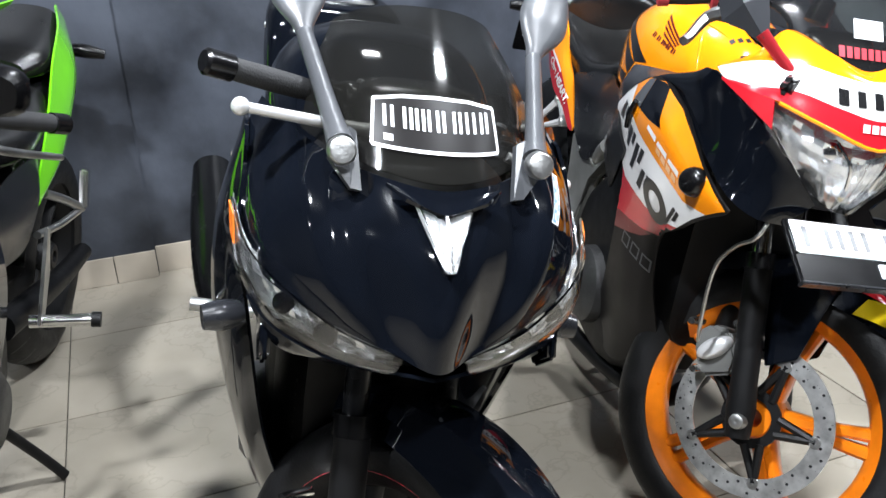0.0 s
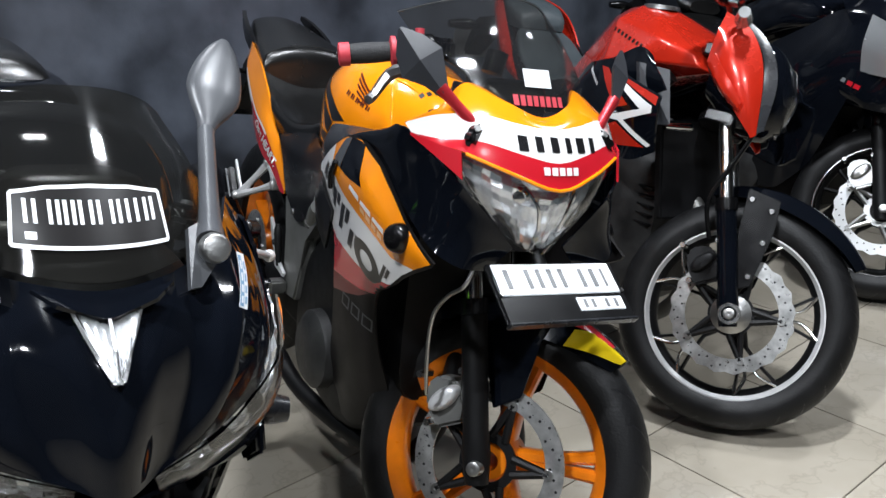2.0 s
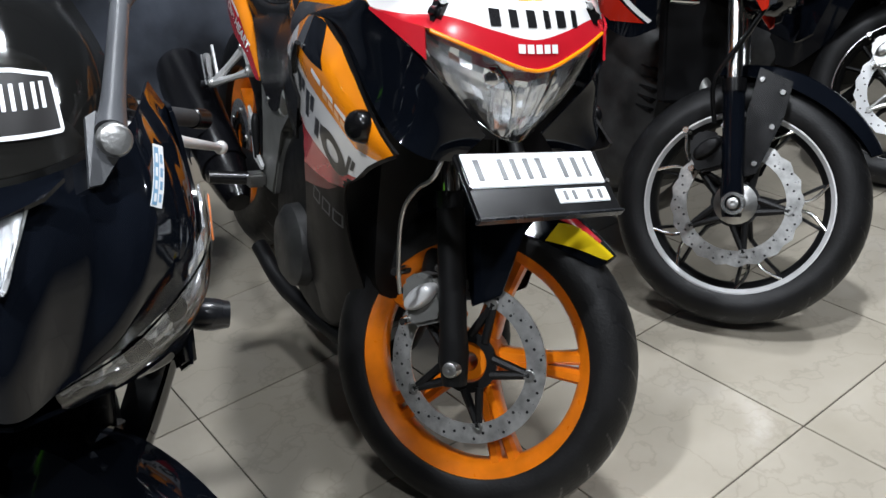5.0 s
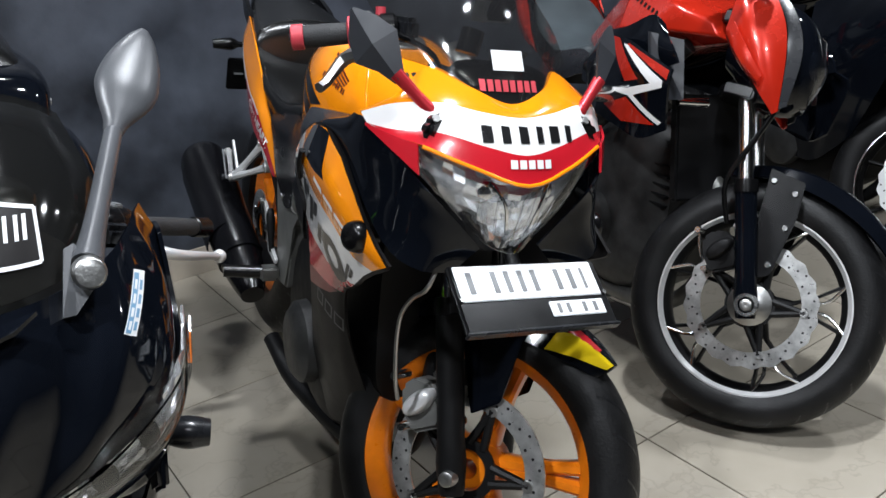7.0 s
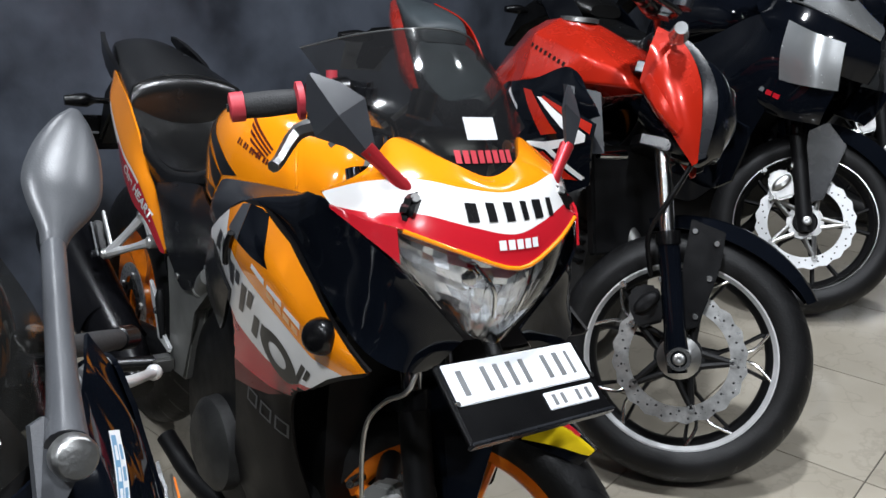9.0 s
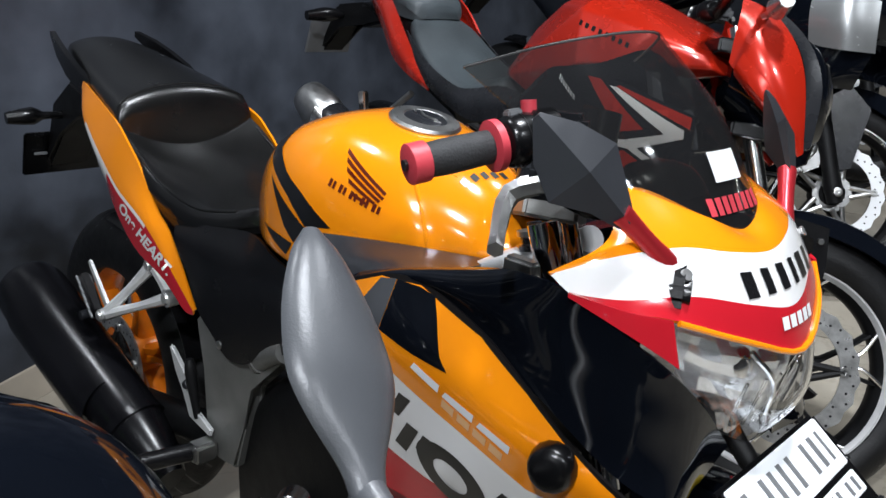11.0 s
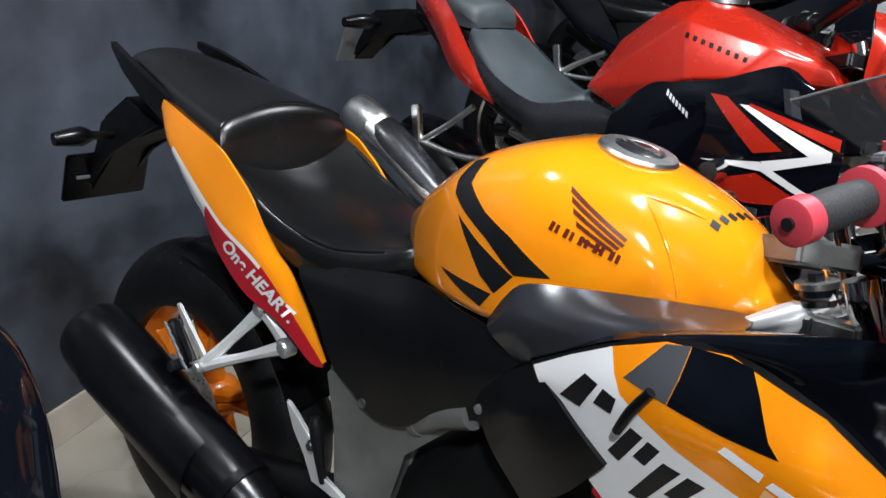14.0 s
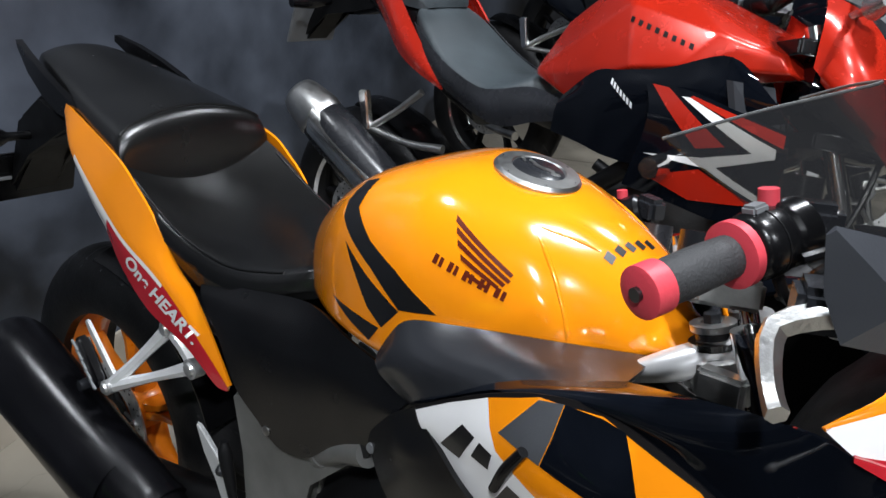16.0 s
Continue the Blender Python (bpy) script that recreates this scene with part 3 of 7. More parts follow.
tile_mat = tile_material()
TX, TY, GX, GY = 0.475, 0.455, 2.825, 1.05
x0, x1, y0, y1 = ROOM
solid("floor", x0, x1, y0, WALL_Y + 0.2, -0.12, -0.006, grout, "concrete floor slab with dark grout under beige tiles")
back = solid("wall_north", x0, x1, WALL_Y, WALL_Y + 0.2, -0.006, 3.2, wall_paint, "dark charcoal painted wall with cloudy patches")
solid("wall_pier", x0, 1.215, WALL_Y - 0.035, WALL_Y, -0.006, 3.2, wall_paint, "shallow dark painted pier on the wall")
solid("wall_south", x0, x1, y0 - 0.2, y0, -0.006, 3.2, plain_paint, "plain dark painted wall")
solid("wall_west", x0 - 0.2, x0, y0 - 0.2, WALL_Y + 0.2, -0.006, 3.2, plain_paint, "plain dark painted wall")
solid("wall_east", x1, x1 + 0.2, y0 - 0.2, WALL_Y + 0.2, -0.006, 3.2, plain_paint, "plain dark painted wall")
solid("ceiling", x0 - 0.2, x1 + 0.2, y0 - 0.2, WALL_Y + 0.2, 3.2, 3.3, ceil_paint, "plain dark ceiling")


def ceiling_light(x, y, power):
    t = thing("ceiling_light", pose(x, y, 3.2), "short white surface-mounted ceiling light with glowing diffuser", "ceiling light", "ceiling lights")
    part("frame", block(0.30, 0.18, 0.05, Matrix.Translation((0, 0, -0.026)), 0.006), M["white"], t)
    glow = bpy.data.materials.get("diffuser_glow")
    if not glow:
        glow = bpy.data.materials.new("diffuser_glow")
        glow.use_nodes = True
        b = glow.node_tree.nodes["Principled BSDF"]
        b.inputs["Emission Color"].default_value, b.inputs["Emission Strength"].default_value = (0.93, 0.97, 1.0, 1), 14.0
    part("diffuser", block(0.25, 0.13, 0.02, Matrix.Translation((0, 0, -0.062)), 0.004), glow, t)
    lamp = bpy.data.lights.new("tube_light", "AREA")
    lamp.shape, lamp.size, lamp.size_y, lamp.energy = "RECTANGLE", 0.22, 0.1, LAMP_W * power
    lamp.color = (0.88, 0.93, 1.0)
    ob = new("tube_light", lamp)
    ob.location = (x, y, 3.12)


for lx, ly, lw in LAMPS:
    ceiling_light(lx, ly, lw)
# ---- the orange sport bike ----


def both(pts):
    """A curve given from the right flank to the middle, mirrored to the left flank."""
    return list(pts) + [(x, -y, z) for x, y, z in reversed(pts[:-1])]


def orange_bike():
    root = thing("motorcycle", bike_pose(2.142, 1.409, 11.5, 10.5), "orange, white and red faired sport motorcycle with orange wheels", "motorcycle", "parked motorcycles")
    S = Matrix.Translation((0, 0.034, 0)) @ steer(40)
    P = lambda name, bm, m, label="", parent=root, sharp=38: part(name, bm, M[m] if isinstance(m, str) else m, parent, label, sharp)
    # front end
    wheel(root, "front_wheel", S @ Matrix.Translation((0, 0, 0.30)), M["rim_orange"], twin=0.006, spoke_w=0.026, carrier="matte_black")
    fork(root, S, M["matte_black"], M["chrome"], 0.112, clamp="frame_grey")
    caliper(root, S @ Matrix.Translation((-0.105, -0.075, 0.385)) @ Matrix.Rotation(radians(-35), 4, "Y"), "silver_lip")
    P("brake_hose", tube([(-0.02, -0.115, 0.445), (-0.008, -0.127, 0.49), (-0.01, -0.13, 0.56), (0.0, -0.13, 0.612), (0.04, -0.13, 0.657), (0.085, -0.125, 0.695), (0.06, -0.09, 0.76)], 0.0036, 10), "alu", "braided steel brake hose")
    f = fender(root, S, M["gloss_black"], a0=56, a1=128, r=0.305, w=0.068)
    def on_guard(a, q, lift=0.003):
        i = (a - 56) / 3
        taper = 1 - 0.55 * max(0, (0.2 - i / 24) / 0.2) ** 1.5
        rr = 0.305 + 0.014 * (1 - q * q) - 0.05 * max(0, abs(q) - 0.72) / 0.28 * (0.4 + 0.6 * math.sin(math.pi * i / 24)) + lift
        return S @ Vector((rr * math.cos(radians(a)), q * (0.068 * taper + lift), 0.30 + rr * math.sin(radians(a))))

    for name, key, lo, hi, lab in (("mudguard_tip", "yellow", (-0.8, -1.0), (-0.5, -0.8), "yellow painted mudguard tip"), ("mudguard_mark", "red", (-0.62, -0.8), (-0.4, -0.35), "red mark on the mudguard")):
        rows = []
        for i in range(11):
            f1 = i / 10
            a0_ = 56.3 if key == "yellow" else 62
            qa, qb = lo[0] + (lo[1] - lo[0]) * f1**0.6, hi[0] + (hi[1] - hi[0]) * f1
            rows.append([on_guard(a0_ + 19 * f1, qa + (qb - qa) * q) for q in np.linspace(0, 1, 7)])
        P(name, sheet(rows, 0.0015), key, lab, f)
    for sgn in (-1, 1):
        P("mudguard_stay", slab([(0.0, 0.4), (0.045, 0.44), (0.05, 0.6), (-0.04, 0.62), (-0.075, 0.56), (-0.03, 0.46)], 0.006, S @ Matrix.Translation((-0.02, sgn * 0.072, 0)), 0.002), "gloss_black", "", f)
    flange, end = S.inverted() @ Vector((-0.119, -0.202, 1.041)), S.inverted() @ Vector((-0.148, -0.287, 1.026))
    d = (end - flange) / 0.69
    for sgn in (-1, 1):
        flip = Matrix.Diagonal((1, -sgn, 1, 1))
        h, a, b = clip_on(root, S, sgn, end="red_rubber", ends=(flip @ (flange - d * 0.41), flip @ (flange + d * 0.59)))
        pts = [(-0.03, -0.195, 1.02), (-0.052, -0.213, 1.018), (-0.074, -0.226, 1.006), (-0.07, -0.242, 0.988), (-0.059, -0.258, 0.972), (-0.05, -0.27, 0.966)]
        pts = [S @ flip @ (S.inverted() @ Vector(q)) for q in pts]
        lv = P("hand_lever", tube(pts, [0.011, 0.011, 0.0105, 0.009, 0.008, 0.0085], 6, k=2), "alu", "short angular alloy lever")
        P("lever_pivot", block(0.05, 0.04, 0.034, Matrix.Translation(pts[0] + Vector((-0.02, 0, 0.0))) @ Matrix.Rotation(radians(-sgn * 25), 4, "Z"), 0.006), "dark_grey", "", lv)
        P("pivot_bolt", tube([pts[0] + Vector((-0.012, 0, -0.02)), pts[0] + Vector((-0.012, 0, 0.024))], 0.007, 12, k=1), "steel", "", lv)
        be = S @ (b + (b - a) * 0.113)
        dn = (S.to_3x3() @ (b - a)).normalized()
        P("end_hole", tube([be, be + dn * 0.0035], 0.0055, 12, k=1), "print_black", "", h)
        sw = S @ (a + (b - a) * 0.2)
        P("cable_housing", tube([sw + Vector((0.03, 0, -0.004)), sw + Vector((0.045, -sgn * 0.03, 0.0)), sw + Vector((0.03, -sgn * 0.10, -0.03)), sw + Vector((-0.02, -sgn * 0.14, -0.09))], 0.0045, 8), "satin_black", "black control cable", h)
    P("bar_riser", tube([(-0.27, -0.1, 0.93), (-0.27, -0.1, 0.965)], 0.02, 18, k=1, m=S), "dark_grey")
    P("bar_riser", tube([(-0.27, 0.1, 0.93), (-0.27, 0.1, 0.965)], 0.02, 18, k=1, m=S), "dark_grey")
    top = Vector((-0.1825, -0.045, 0.9175))
    lean = Vector((-0.25, 0.0, 0.97))
    cp = P("fork_cap", tube([top - lean * 0.085, top - lean * 0.08, top - lean * 0.035, top - lean * 0.032], [0.025, 0.029, 0.029, 0.022], 26, k=1), "alu", "alloy fork top with rings")
    for i in range(4):
        P("cap_ring", tube([top - lean * (0.033 - 0.0085 * i), top - lean * (0.0265 - 0.0085 * i)], (0.019, 0.0245, 0.018, 0.022)[i], 26, k=1), ("print_black", "bright_alu", "dark_grey", "alu")[i], "", cp)
    P("cap_screw", tube([top - lean * 0.002, top + lean * 0.008], 0.009, 6, k=1), "dark_grey", "", cp)
    P("clamp_arm", slab([(-0.075, -0.012), (-0.03, -0.03), (0.012, -0.03), (0.026, -0.008), (0.012, 0.026), (-0.028, 0.024)], 0.024, Matrix.Translation(top - lean * 0.078) @ Matrix.Rotation(radians(-90), 4, "X") @ Matrix.Rotation(radians(14), 4, "Z"), 0.006), "alu", "cast alloy top clamp", cp)
    P("clamp_bolt", tube([top - lean * 0.066 + Vector((0.012, -0.03, 0)), top - lean * 0.066 + Vector((0.012, -0.038, 0))], 0.007, 12, k=1), "steel", "", cp)
    # switch housing and cable run beside the grip
    for sgn in (-1, 1):
        flip = Matrix.Diagonal((1, -sgn, 1, 1))
        at = S @ flip @ (flange - d * 0.36)
        sw = P("switch_housing", tube([S @ flip @ (flange - d * 0.54), S @ flip @ (flange - d * 0.50), S @ flip @ (flange - d * 0.36), S @ flip @ (flange - d * 0.33)], [0.021, 0.026, 0.026, 0.022], 20, k=1), "satin_black", "black switch housing with a red button")
        P("switch_button", tube([at + Vector((-0.012, 0, 0.022)), at + Vector((-0.014, 0, 0.034))], 0.008, 12, k=1), "red_rubber", "red button", sw)
        P("housing_screw", tube([at + Vector((0.0, -sgn * 0.004, -0.024)), at + Vector((0.0, -sgn * 0.004, -0.029))], 0.004, 10, k=1), "steel", "", sw)
        P("lever_clamp", block(0.046, 0.03, 0.036, Matrix.Translation(S @ flip @ (flange - d * 0.62)) @ Matrix.Rotation(radians(-sgn * 25), 4, "Z"), 0.007), "dark_grey", "", sw)
        P("switch_wire", tube([at + Vector((0, 0, -0.02)), at + Vector((0.012, -sgn * 0.01, -0.05)), at + Vector((0.04, -sgn * 0.04, -0.075)), at + Vector((0.06, -sgn * 0.08, -0.08))], 0.005, 8), "satin_black", "black wire sleeve", sw)
    P("stanchion", tube([(-0.102, -0.1, 0.87), (-0.13, -0.1, 0.945)], 0.0175, 20, k=1), "chrome", "chrome fork tube")
    P("steering_stop", block(0.045, 0.02, 0.03, Matrix.Translation((-0.14, -0.115, 0.89)), 0.004), "alu")
    P("fluid_reservoir", lathe([(-0.02, 0.0), (-0.02, 0.02), (0.02, 0.02), (0.022, 0.0)], S @ Matrix.Translation((-0.2, -0.15, 1.01)) @ Matrix.Rotation(radians(90), 4, "X"), 20, ring=False), "satin_black")
    P("dashboard", body([(-0.075, 0.95, 0.985, 1.015, 0.05, 4, 4), (-0.045, 0.94, 0.98, 1.01, 0.068, 4, 4), (-0.01, 0.945, 0.965, 0.985, 0.045, 4, 4)], 24, 3), "satin_black")

    # tank: a wedge that narrows towards the steering head, with a pressed step in front of each knee
    tank = body([(-0.758, 0.805, 0.837, 0.87, 0.029, 2.24, 3), (-0.731, 0.795, 0.835, 0.887, 0.056, 2.5, 4), (-0.69, 0.79, 0.83, 0.927, 0.093, 2.8, 5), (-0.6, 0.79, 0.834, 0.984, 0.141, 3.37, 5), (-0.5, 0.79, 0.83, 1.013, 0.158, 3.1, 5), (-0.42, 0.81, 0.852, 1.004, 0.147, 2.78, 4), (-0.33, 0.825, 0.871, 0.978, 0.119, 2.23, 3), (-0.262, 0.84, 0.871, 0.941, 0.084, 1.95, 2.6), (-0.236, 0.85, 0.868, 0.898, 0.061, 1.9, 2.6), (-0.206, 0.858, 0.868, 0.88, 0.045, 2, 2.6)], 72, 9)
    for v in tank.verts:
        past = (v.co.x + 0.371) * 0.83 + (v.co.z - 0.974) * 0.56
        step = min(1.0, max(0.0, past / 0.012)) * min(1.0, max(0.0, (0.995 - v.co.z) / 0.03)) * min(1.0, max(0.0, (abs(v.co.y) - 0.03) / 0.04))
        v.co.y -= math.copysign(0.006 * step, v.co.y)
    tt = tree_of(tank)
    t = P("fuel_tank", tank, "orange", "glossy orange fuel tank")
    down = ((-0.425, 0, 1.2), (0, -1, 0), (1, 0, 0), (0, 0, -1))
    CAP = Matrix.Translation((-0.424, 0.0, 1.001)) @ Matrix.Rotation(radians(13), 4, "Y") @ Matrix.Scale(0.80, 4)
    P("filler_ring", lathe([(0.0, 0.036), (0.0, 0.062), (0.006, 0.064), (0.011, 0.06), (0.013, 0.04), (0.008, 0.036)], CAP @ Matrix.Rotation(radians(90), 4, "X"), 40), "alu", "brushed metal filler ring", t)
    P("filler_cap", lathe([(0.0, 0.04), (0.009, 0.04), (0.013, 0.034), (0.013, 0.0)], CAP @ Matrix.Rotation(radians(90), 4, "X"), 36, ring=False), "dark_grey", "dark filler cap with pale relief", t)
    for i in range(5):
        P("cap_relief", block(0.022 - 0.004 * abs(i - 2), 0.004, 0.004, CAP @ Matrix.Translation((-0.028 + 0.014 * i, 0.004 * (i % 2), 0.0145)) @ Matrix.Rotation(radians(20 * (i - 2)), 4, "Z"), 0.001), "alu", "", t)
    for i in range(6):
        q = radians(60 * i + 15)
        P("cap_screw", lathe([(0.0, 0.0), (0.0, 0.0035), (-0.0025, 0.0035)], CAP @ Matrix.Translation((0.053 * math.cos(q), 0.053 * math.sin(q), 0.0115)) @ Matrix.Rotation(radians(90), 4, "X"), 10, ring=False), "dark_grey", "", t)
    side = ((0, 0, 0), (1, 0, 0), (0, 0, 1), (0, 1, 0))
    far_side = ((0, 0, 0), (1, 0, 0), (0, 0, 1), (0, -1, 0))
    stripe = [[(-0.575, 0.983), (-0.575, 0.955), (-0.537, 0.929), (-0.493, 0.909), (-0.435, 0.873), (-0.482, 0.866), (-0.529, 0.9), (-0.57, 0.921), (-0.599, 0.938), (-0.606, 0.953), (-0.6, 0.974)], [(-0.582, 0.916), (-0.537, 0.891), (-0.482, 0.864), (-0.507, 0.837), (-0.532, 0.854), (-0.55, 0.877)], [(-0.606, 0.842), (-0.55, 0.838), (-0.511, 0.835), (-0.527, 0.814), (-0.564, 0.825)]]
    feathers = []
    for (ua, va), (ub, vb) in zip(((-0.441, 0.976), (-0.435, 0.966), (-0.429, 0.955), (-0.421, 0.942), (-0.411, 0.927)), ((-0.363, 0.931), (-0.364, 0.925), (-0.368, 0.921), (-0.374, 0.918), (-0.384, 0.9155))):
        feathers.append([(ua, va), (ub, vb), (ub - 0.002, vb - 0.003), (ua + 0.0025, va - 0.006)])
    maker = []
    for i in range(5):
        u, v = -0.449 + 0.0178 * i, 0.928 - 0.0052 * i
        maker.append([(u, v), (u + 0.005, v - 0.0015), (u + 0.0075, v + 0.0085), (u + 0.0025, v + 0.01)])
        maker.append([(u + 0.0075, v - 0.002), (u + 0.0115, v - 0.0035), (u + 0.0135, v + 0.006), (u + 0.0095, v + 0.0075)])
    for face in (side, far_side):
        decal("tank_stripe", stripe, *face, tt, M["print_black"], t, step=0.012, label="black tank stripe")
        decal("wing_mark", feathers, *face, tt, M["print_brown"], t, lift=0.001, step=0.012)
        decal("maker_mark", maker, *face, tt, M["print_brown"], t, lift=0.001, step=0.012)
    decal("front_mark", [[(yy, vx), (yy + 0.009, vx + 0.001), (yy + 0.0075, vx + 0.011), (yy - 0.0015, vx + 0.01)] for yy, vx in [(0.046 - 0.0145 * i, 0.124 + 0.0035 * i) for i in range(5)]], *down, tt, M["print_black"], t, lift=0.001)
    for sgn in (-1, 1):
        for line in (((-0.371, 0.974), (-0.345, 0.95), (-0.323, 0.921), (-0.306, 0.886), (-0.303, 0.872)), ((-0.371, 0.974), (-0.336, 0.965), (-0.306, 0.955))):
            pts = []
            for u, v in line:
                hit = tt.ray_cast(Vector((u, sgn * 0.6, v)), Vector((0, -sgn, 0)))[0]
                if hit:
                    pts.append(hit - Vector((0, sgn * 0.0018, 0)))
            if len(pts) > 2:
                P("tank_ridge", tube(pts, [0.001] + [0.003] * (len(pts) - 2) + [0.0015], 10), "orange", "", t)

    # seats
    bm = saddle([(-0.665, 0.80, 0.836, 0.832, 0.055), (-0.70, 0.79, 0.838, 0.832, 0.096), (-0.76, 0.775, 0.826, 0.815, 0.118), (-0.83, 0.765, 0.822, 0.808, 0.132), (-0.90, 0.765, 0.824, 0.825, 0.142), (-0.97, 0.79, 0.834, 0.856, 0.146), (-1.03, 0.83, 0.85, 0.892, 0.146), (-1.078, 0.86, 0.872, 0.918, 0.14)])
    rs_tree = tree_of(bm)
    rs = P("rider_seat", bm, "seat", "black vinyl rider seat", root, 60)
    bm = saddle([(-1.066, 0.86, 0.90, 0.905, 0.125), (-1.069, 0.85, 0.945, 0.925, 0.138), (-1.08, 0.86, 0.97, 0.944, 0.139), (-1.10, 0.865, 0.978, 0.952, 0.137), (-1.17, 0.89, 0.992, 0.968, 0.128), (-1.26, 0.92, 1.012, 0.988, 0.113), (-1.35, 0.955, 1.03, 1.008, 0.096), (-1.42, 0.985, 1.038, 1.02, 0.08), (-1.455, 1.0, 1.03, 1.02, 0.06)])
    ps_tree = tree_of(bm)
    ps = P("passenger_seat", bm, "seat", "raised black vinyl passenger seat", root, 60)
    for line in ([(-1.082, -0.128), (-1.088, -0.10), (-1.095, -0.04), (-1.095, 0.04), (-1.088, 0.10), (-1.082, 0.128)], [(-0.74, -0.102), (-0.83, -0.121), (-0.93, -0.134), (-1.04, -0.134)], [(-0.74, 0.102), (-0.83, 0.121), (-0.93, 0.134), (-1.04, 0.134)]):
        over = ps_tree if line[0][0] < -1.05 else rs_tree
        hits = [over.ray_cast(Vector((x, y, 1.4)), Vector((0, 0, -1)))[0] for x, y, _ in catmull([(x, y, 0) for x, y in line], 6)]
        P("seat_piping", tube([q for q in hits if q], 0.0026, 8, k=1), "seat", "", ps if over is ps_tree else rs)
    # tail
    P("tail_core", body([(-0.80, 0.62, 0.68, 0.76, 0.09, 4, 4), (-0.95, 0.66, 0.72, 0.80, 0.105, 4, 4), (-1.1, 0.74, 0.80, 0.87, 0.108, 4, 4), (-1.3, 0.87, 0.91, 0.95, 0.075, 4, 4), (-1.47, 0.94, 0.97, 1.0, 0.045, 4, 4)], 24, 4), "satin_black", "black tail frame cover")
    for sgn in (-1, 1):
        k = lambda pts: [(x, -sgn * y, z) for x, y, z in pts]
        top = k([(-1.252, -0.117, 0.967), (-1.16, -0.13, 0.945), (-1.065, -0.141, 0.917), (-1.022, -0.143, 0.889), (-0.981, -0.143, 0.853), (-0.93, -0.14, 0.786), (-0.895, -0.139, 0.757), (-0.856, -0.139, 0.706), (-0.813, -0.138, 0.636)])
        mid = k([(-1.256, -0.119, 0.952), (-1.2, -0.142, 0.912), (-1.125, -0.155, 0.866), (-1.041, -0.159, 0.807), (-0.97, -0.157, 0.772), (-0.93, -0.154, 0.745), (-0.872, -0.147, 0.69), (-0.817, -0.139, 0.632)])
        low = k([(-1.254, -0.115, 0.944), (-1.212, -0.137, 0.905), (-1.163, -0.149, 0.87), (-1.115, -0.154, 0.829), (-1.088, -0.155, 0.806), (-1.052, -0.156, 0.756), (-0.985, -0.155, 0.703), (-0.903, -0.149, 0.672), (-0.843, -0.142, 0.628), (-0.82, -0.138, 0.626)])
        G = span([top, mid, low], 60, 16)
        if sgn > 0:
            G = G[:, ::-1]
        at = lambda j: j if sgn < 0 else 59 - j
        bm = sheet(G, 0.004, lambda i, j: 0 if i < 8 or at(j) < 10 else 2 if at(j) < 24 or (i < 9 and at(j) < 40) else 1)
        tr = tree_of(bm)
        p = P("tail_panel", bm, [M["orange"], M["red"], M["white"]], "slim orange tail panel with a white and red lower edge")
        if sgn < 0:
            cu = bpy.data.curves.new("slogan", "FONT")
            cu.body, cu.size, cu.offset = "One HEART.", 0.038, 0.0012
            tmp = bpy.data.objects.new("slogan", cu)
            scene.collection.objects.link(tmp)
            bpy.context.view_layer.update()
            me = bpy.data.meshes.new_from_object(tmp.evaluated_get(bpy.context.evaluated_depsgraph_get()))
            bpy.data.objects.remove(tmp)
            o, u, v = Vector((-1.035, 0, 0.767)), Vector((0.155, 0, -0.089)).normalized(), Vector((0.75, 0, 0.66))
            x_min = min(w_.co.x for w_ in me.vertices)
            x_len = max(w_.co.x for w_ in me.vertices) - x_min
            for vert in me.vertices:
                q = o + u * (vert.co.x - x_min) * 0.176 / x_len + v * vert.co.y * 0.98
                hit = tr.ray_cast(Vector((q.x, -0.6, q.z)), Vector((0, 1, 0)))[0]
                vert.co = (q.x, (hit.y if hit else -0.15) - 0.0015, q.z)
            me.materials.append(M["white"])
            ob = new("slogan", me)
            ob.parent = p
        # passenger grab handle: a flat blade that rises behind the seat
        hb = bmesh.new()
        bridge(hb, [[(x, sgn * (y + a), z + c) for a, c in ((-0.006, -h), (0.006, -h), (0.007, h), (-0.005, h))] for x, y, z, h in ((-1.22, 0.112, 0.95, 0.012), (-1.28, 0.116, 0.968, 0.022), (-1.34, 0.112, 0.99, 0.022), (-1.40, 0.104, 1.015, 0.017), (-1.455, 0.092, 1.04, 0.006))])
        P("grab_handle", hb, "satin_black", "black grab handle")
        # side cover under the seat
        G = span([k([(-0.89, -0.122, 0.772), (-0.80, -0.122, 0.784), (-0.69, -0.116, 0.80), (-0.63, -0.13, 0.806), (-0.575, -0.144, 0.798), (-0.519, -0.155, 0.794), (-0.469, -0.163, 0.788), (-0.447, -0.17, 0.772)]), k([(-0.872, -0.138, 0.755), (-0.79, -0.143, 0.74), (-0.68, -0.145, 0.735), (-0.6, -0.152, 0.745), (-0.53, -0.162, 0.745), (-0.46, -0.175, 0.755)]), k([(-0.835, -0.142, 0.715), (-0.795, -0.142, 0.645), (-0.749, -0.143, 0.615), (-0.702, -0.143, 0.588), (-0.64, -0.147, 0.602), (-0.585, -0.153, 0.645), (-0.525, -0.162, 0.66), (-0.465, -0.172, 0.735)])], 32, 14)
        P("side_cover", sheet(G if sgn < 0 else G[:, ::-1], 0.005), "satin_black", "satin black side cover")
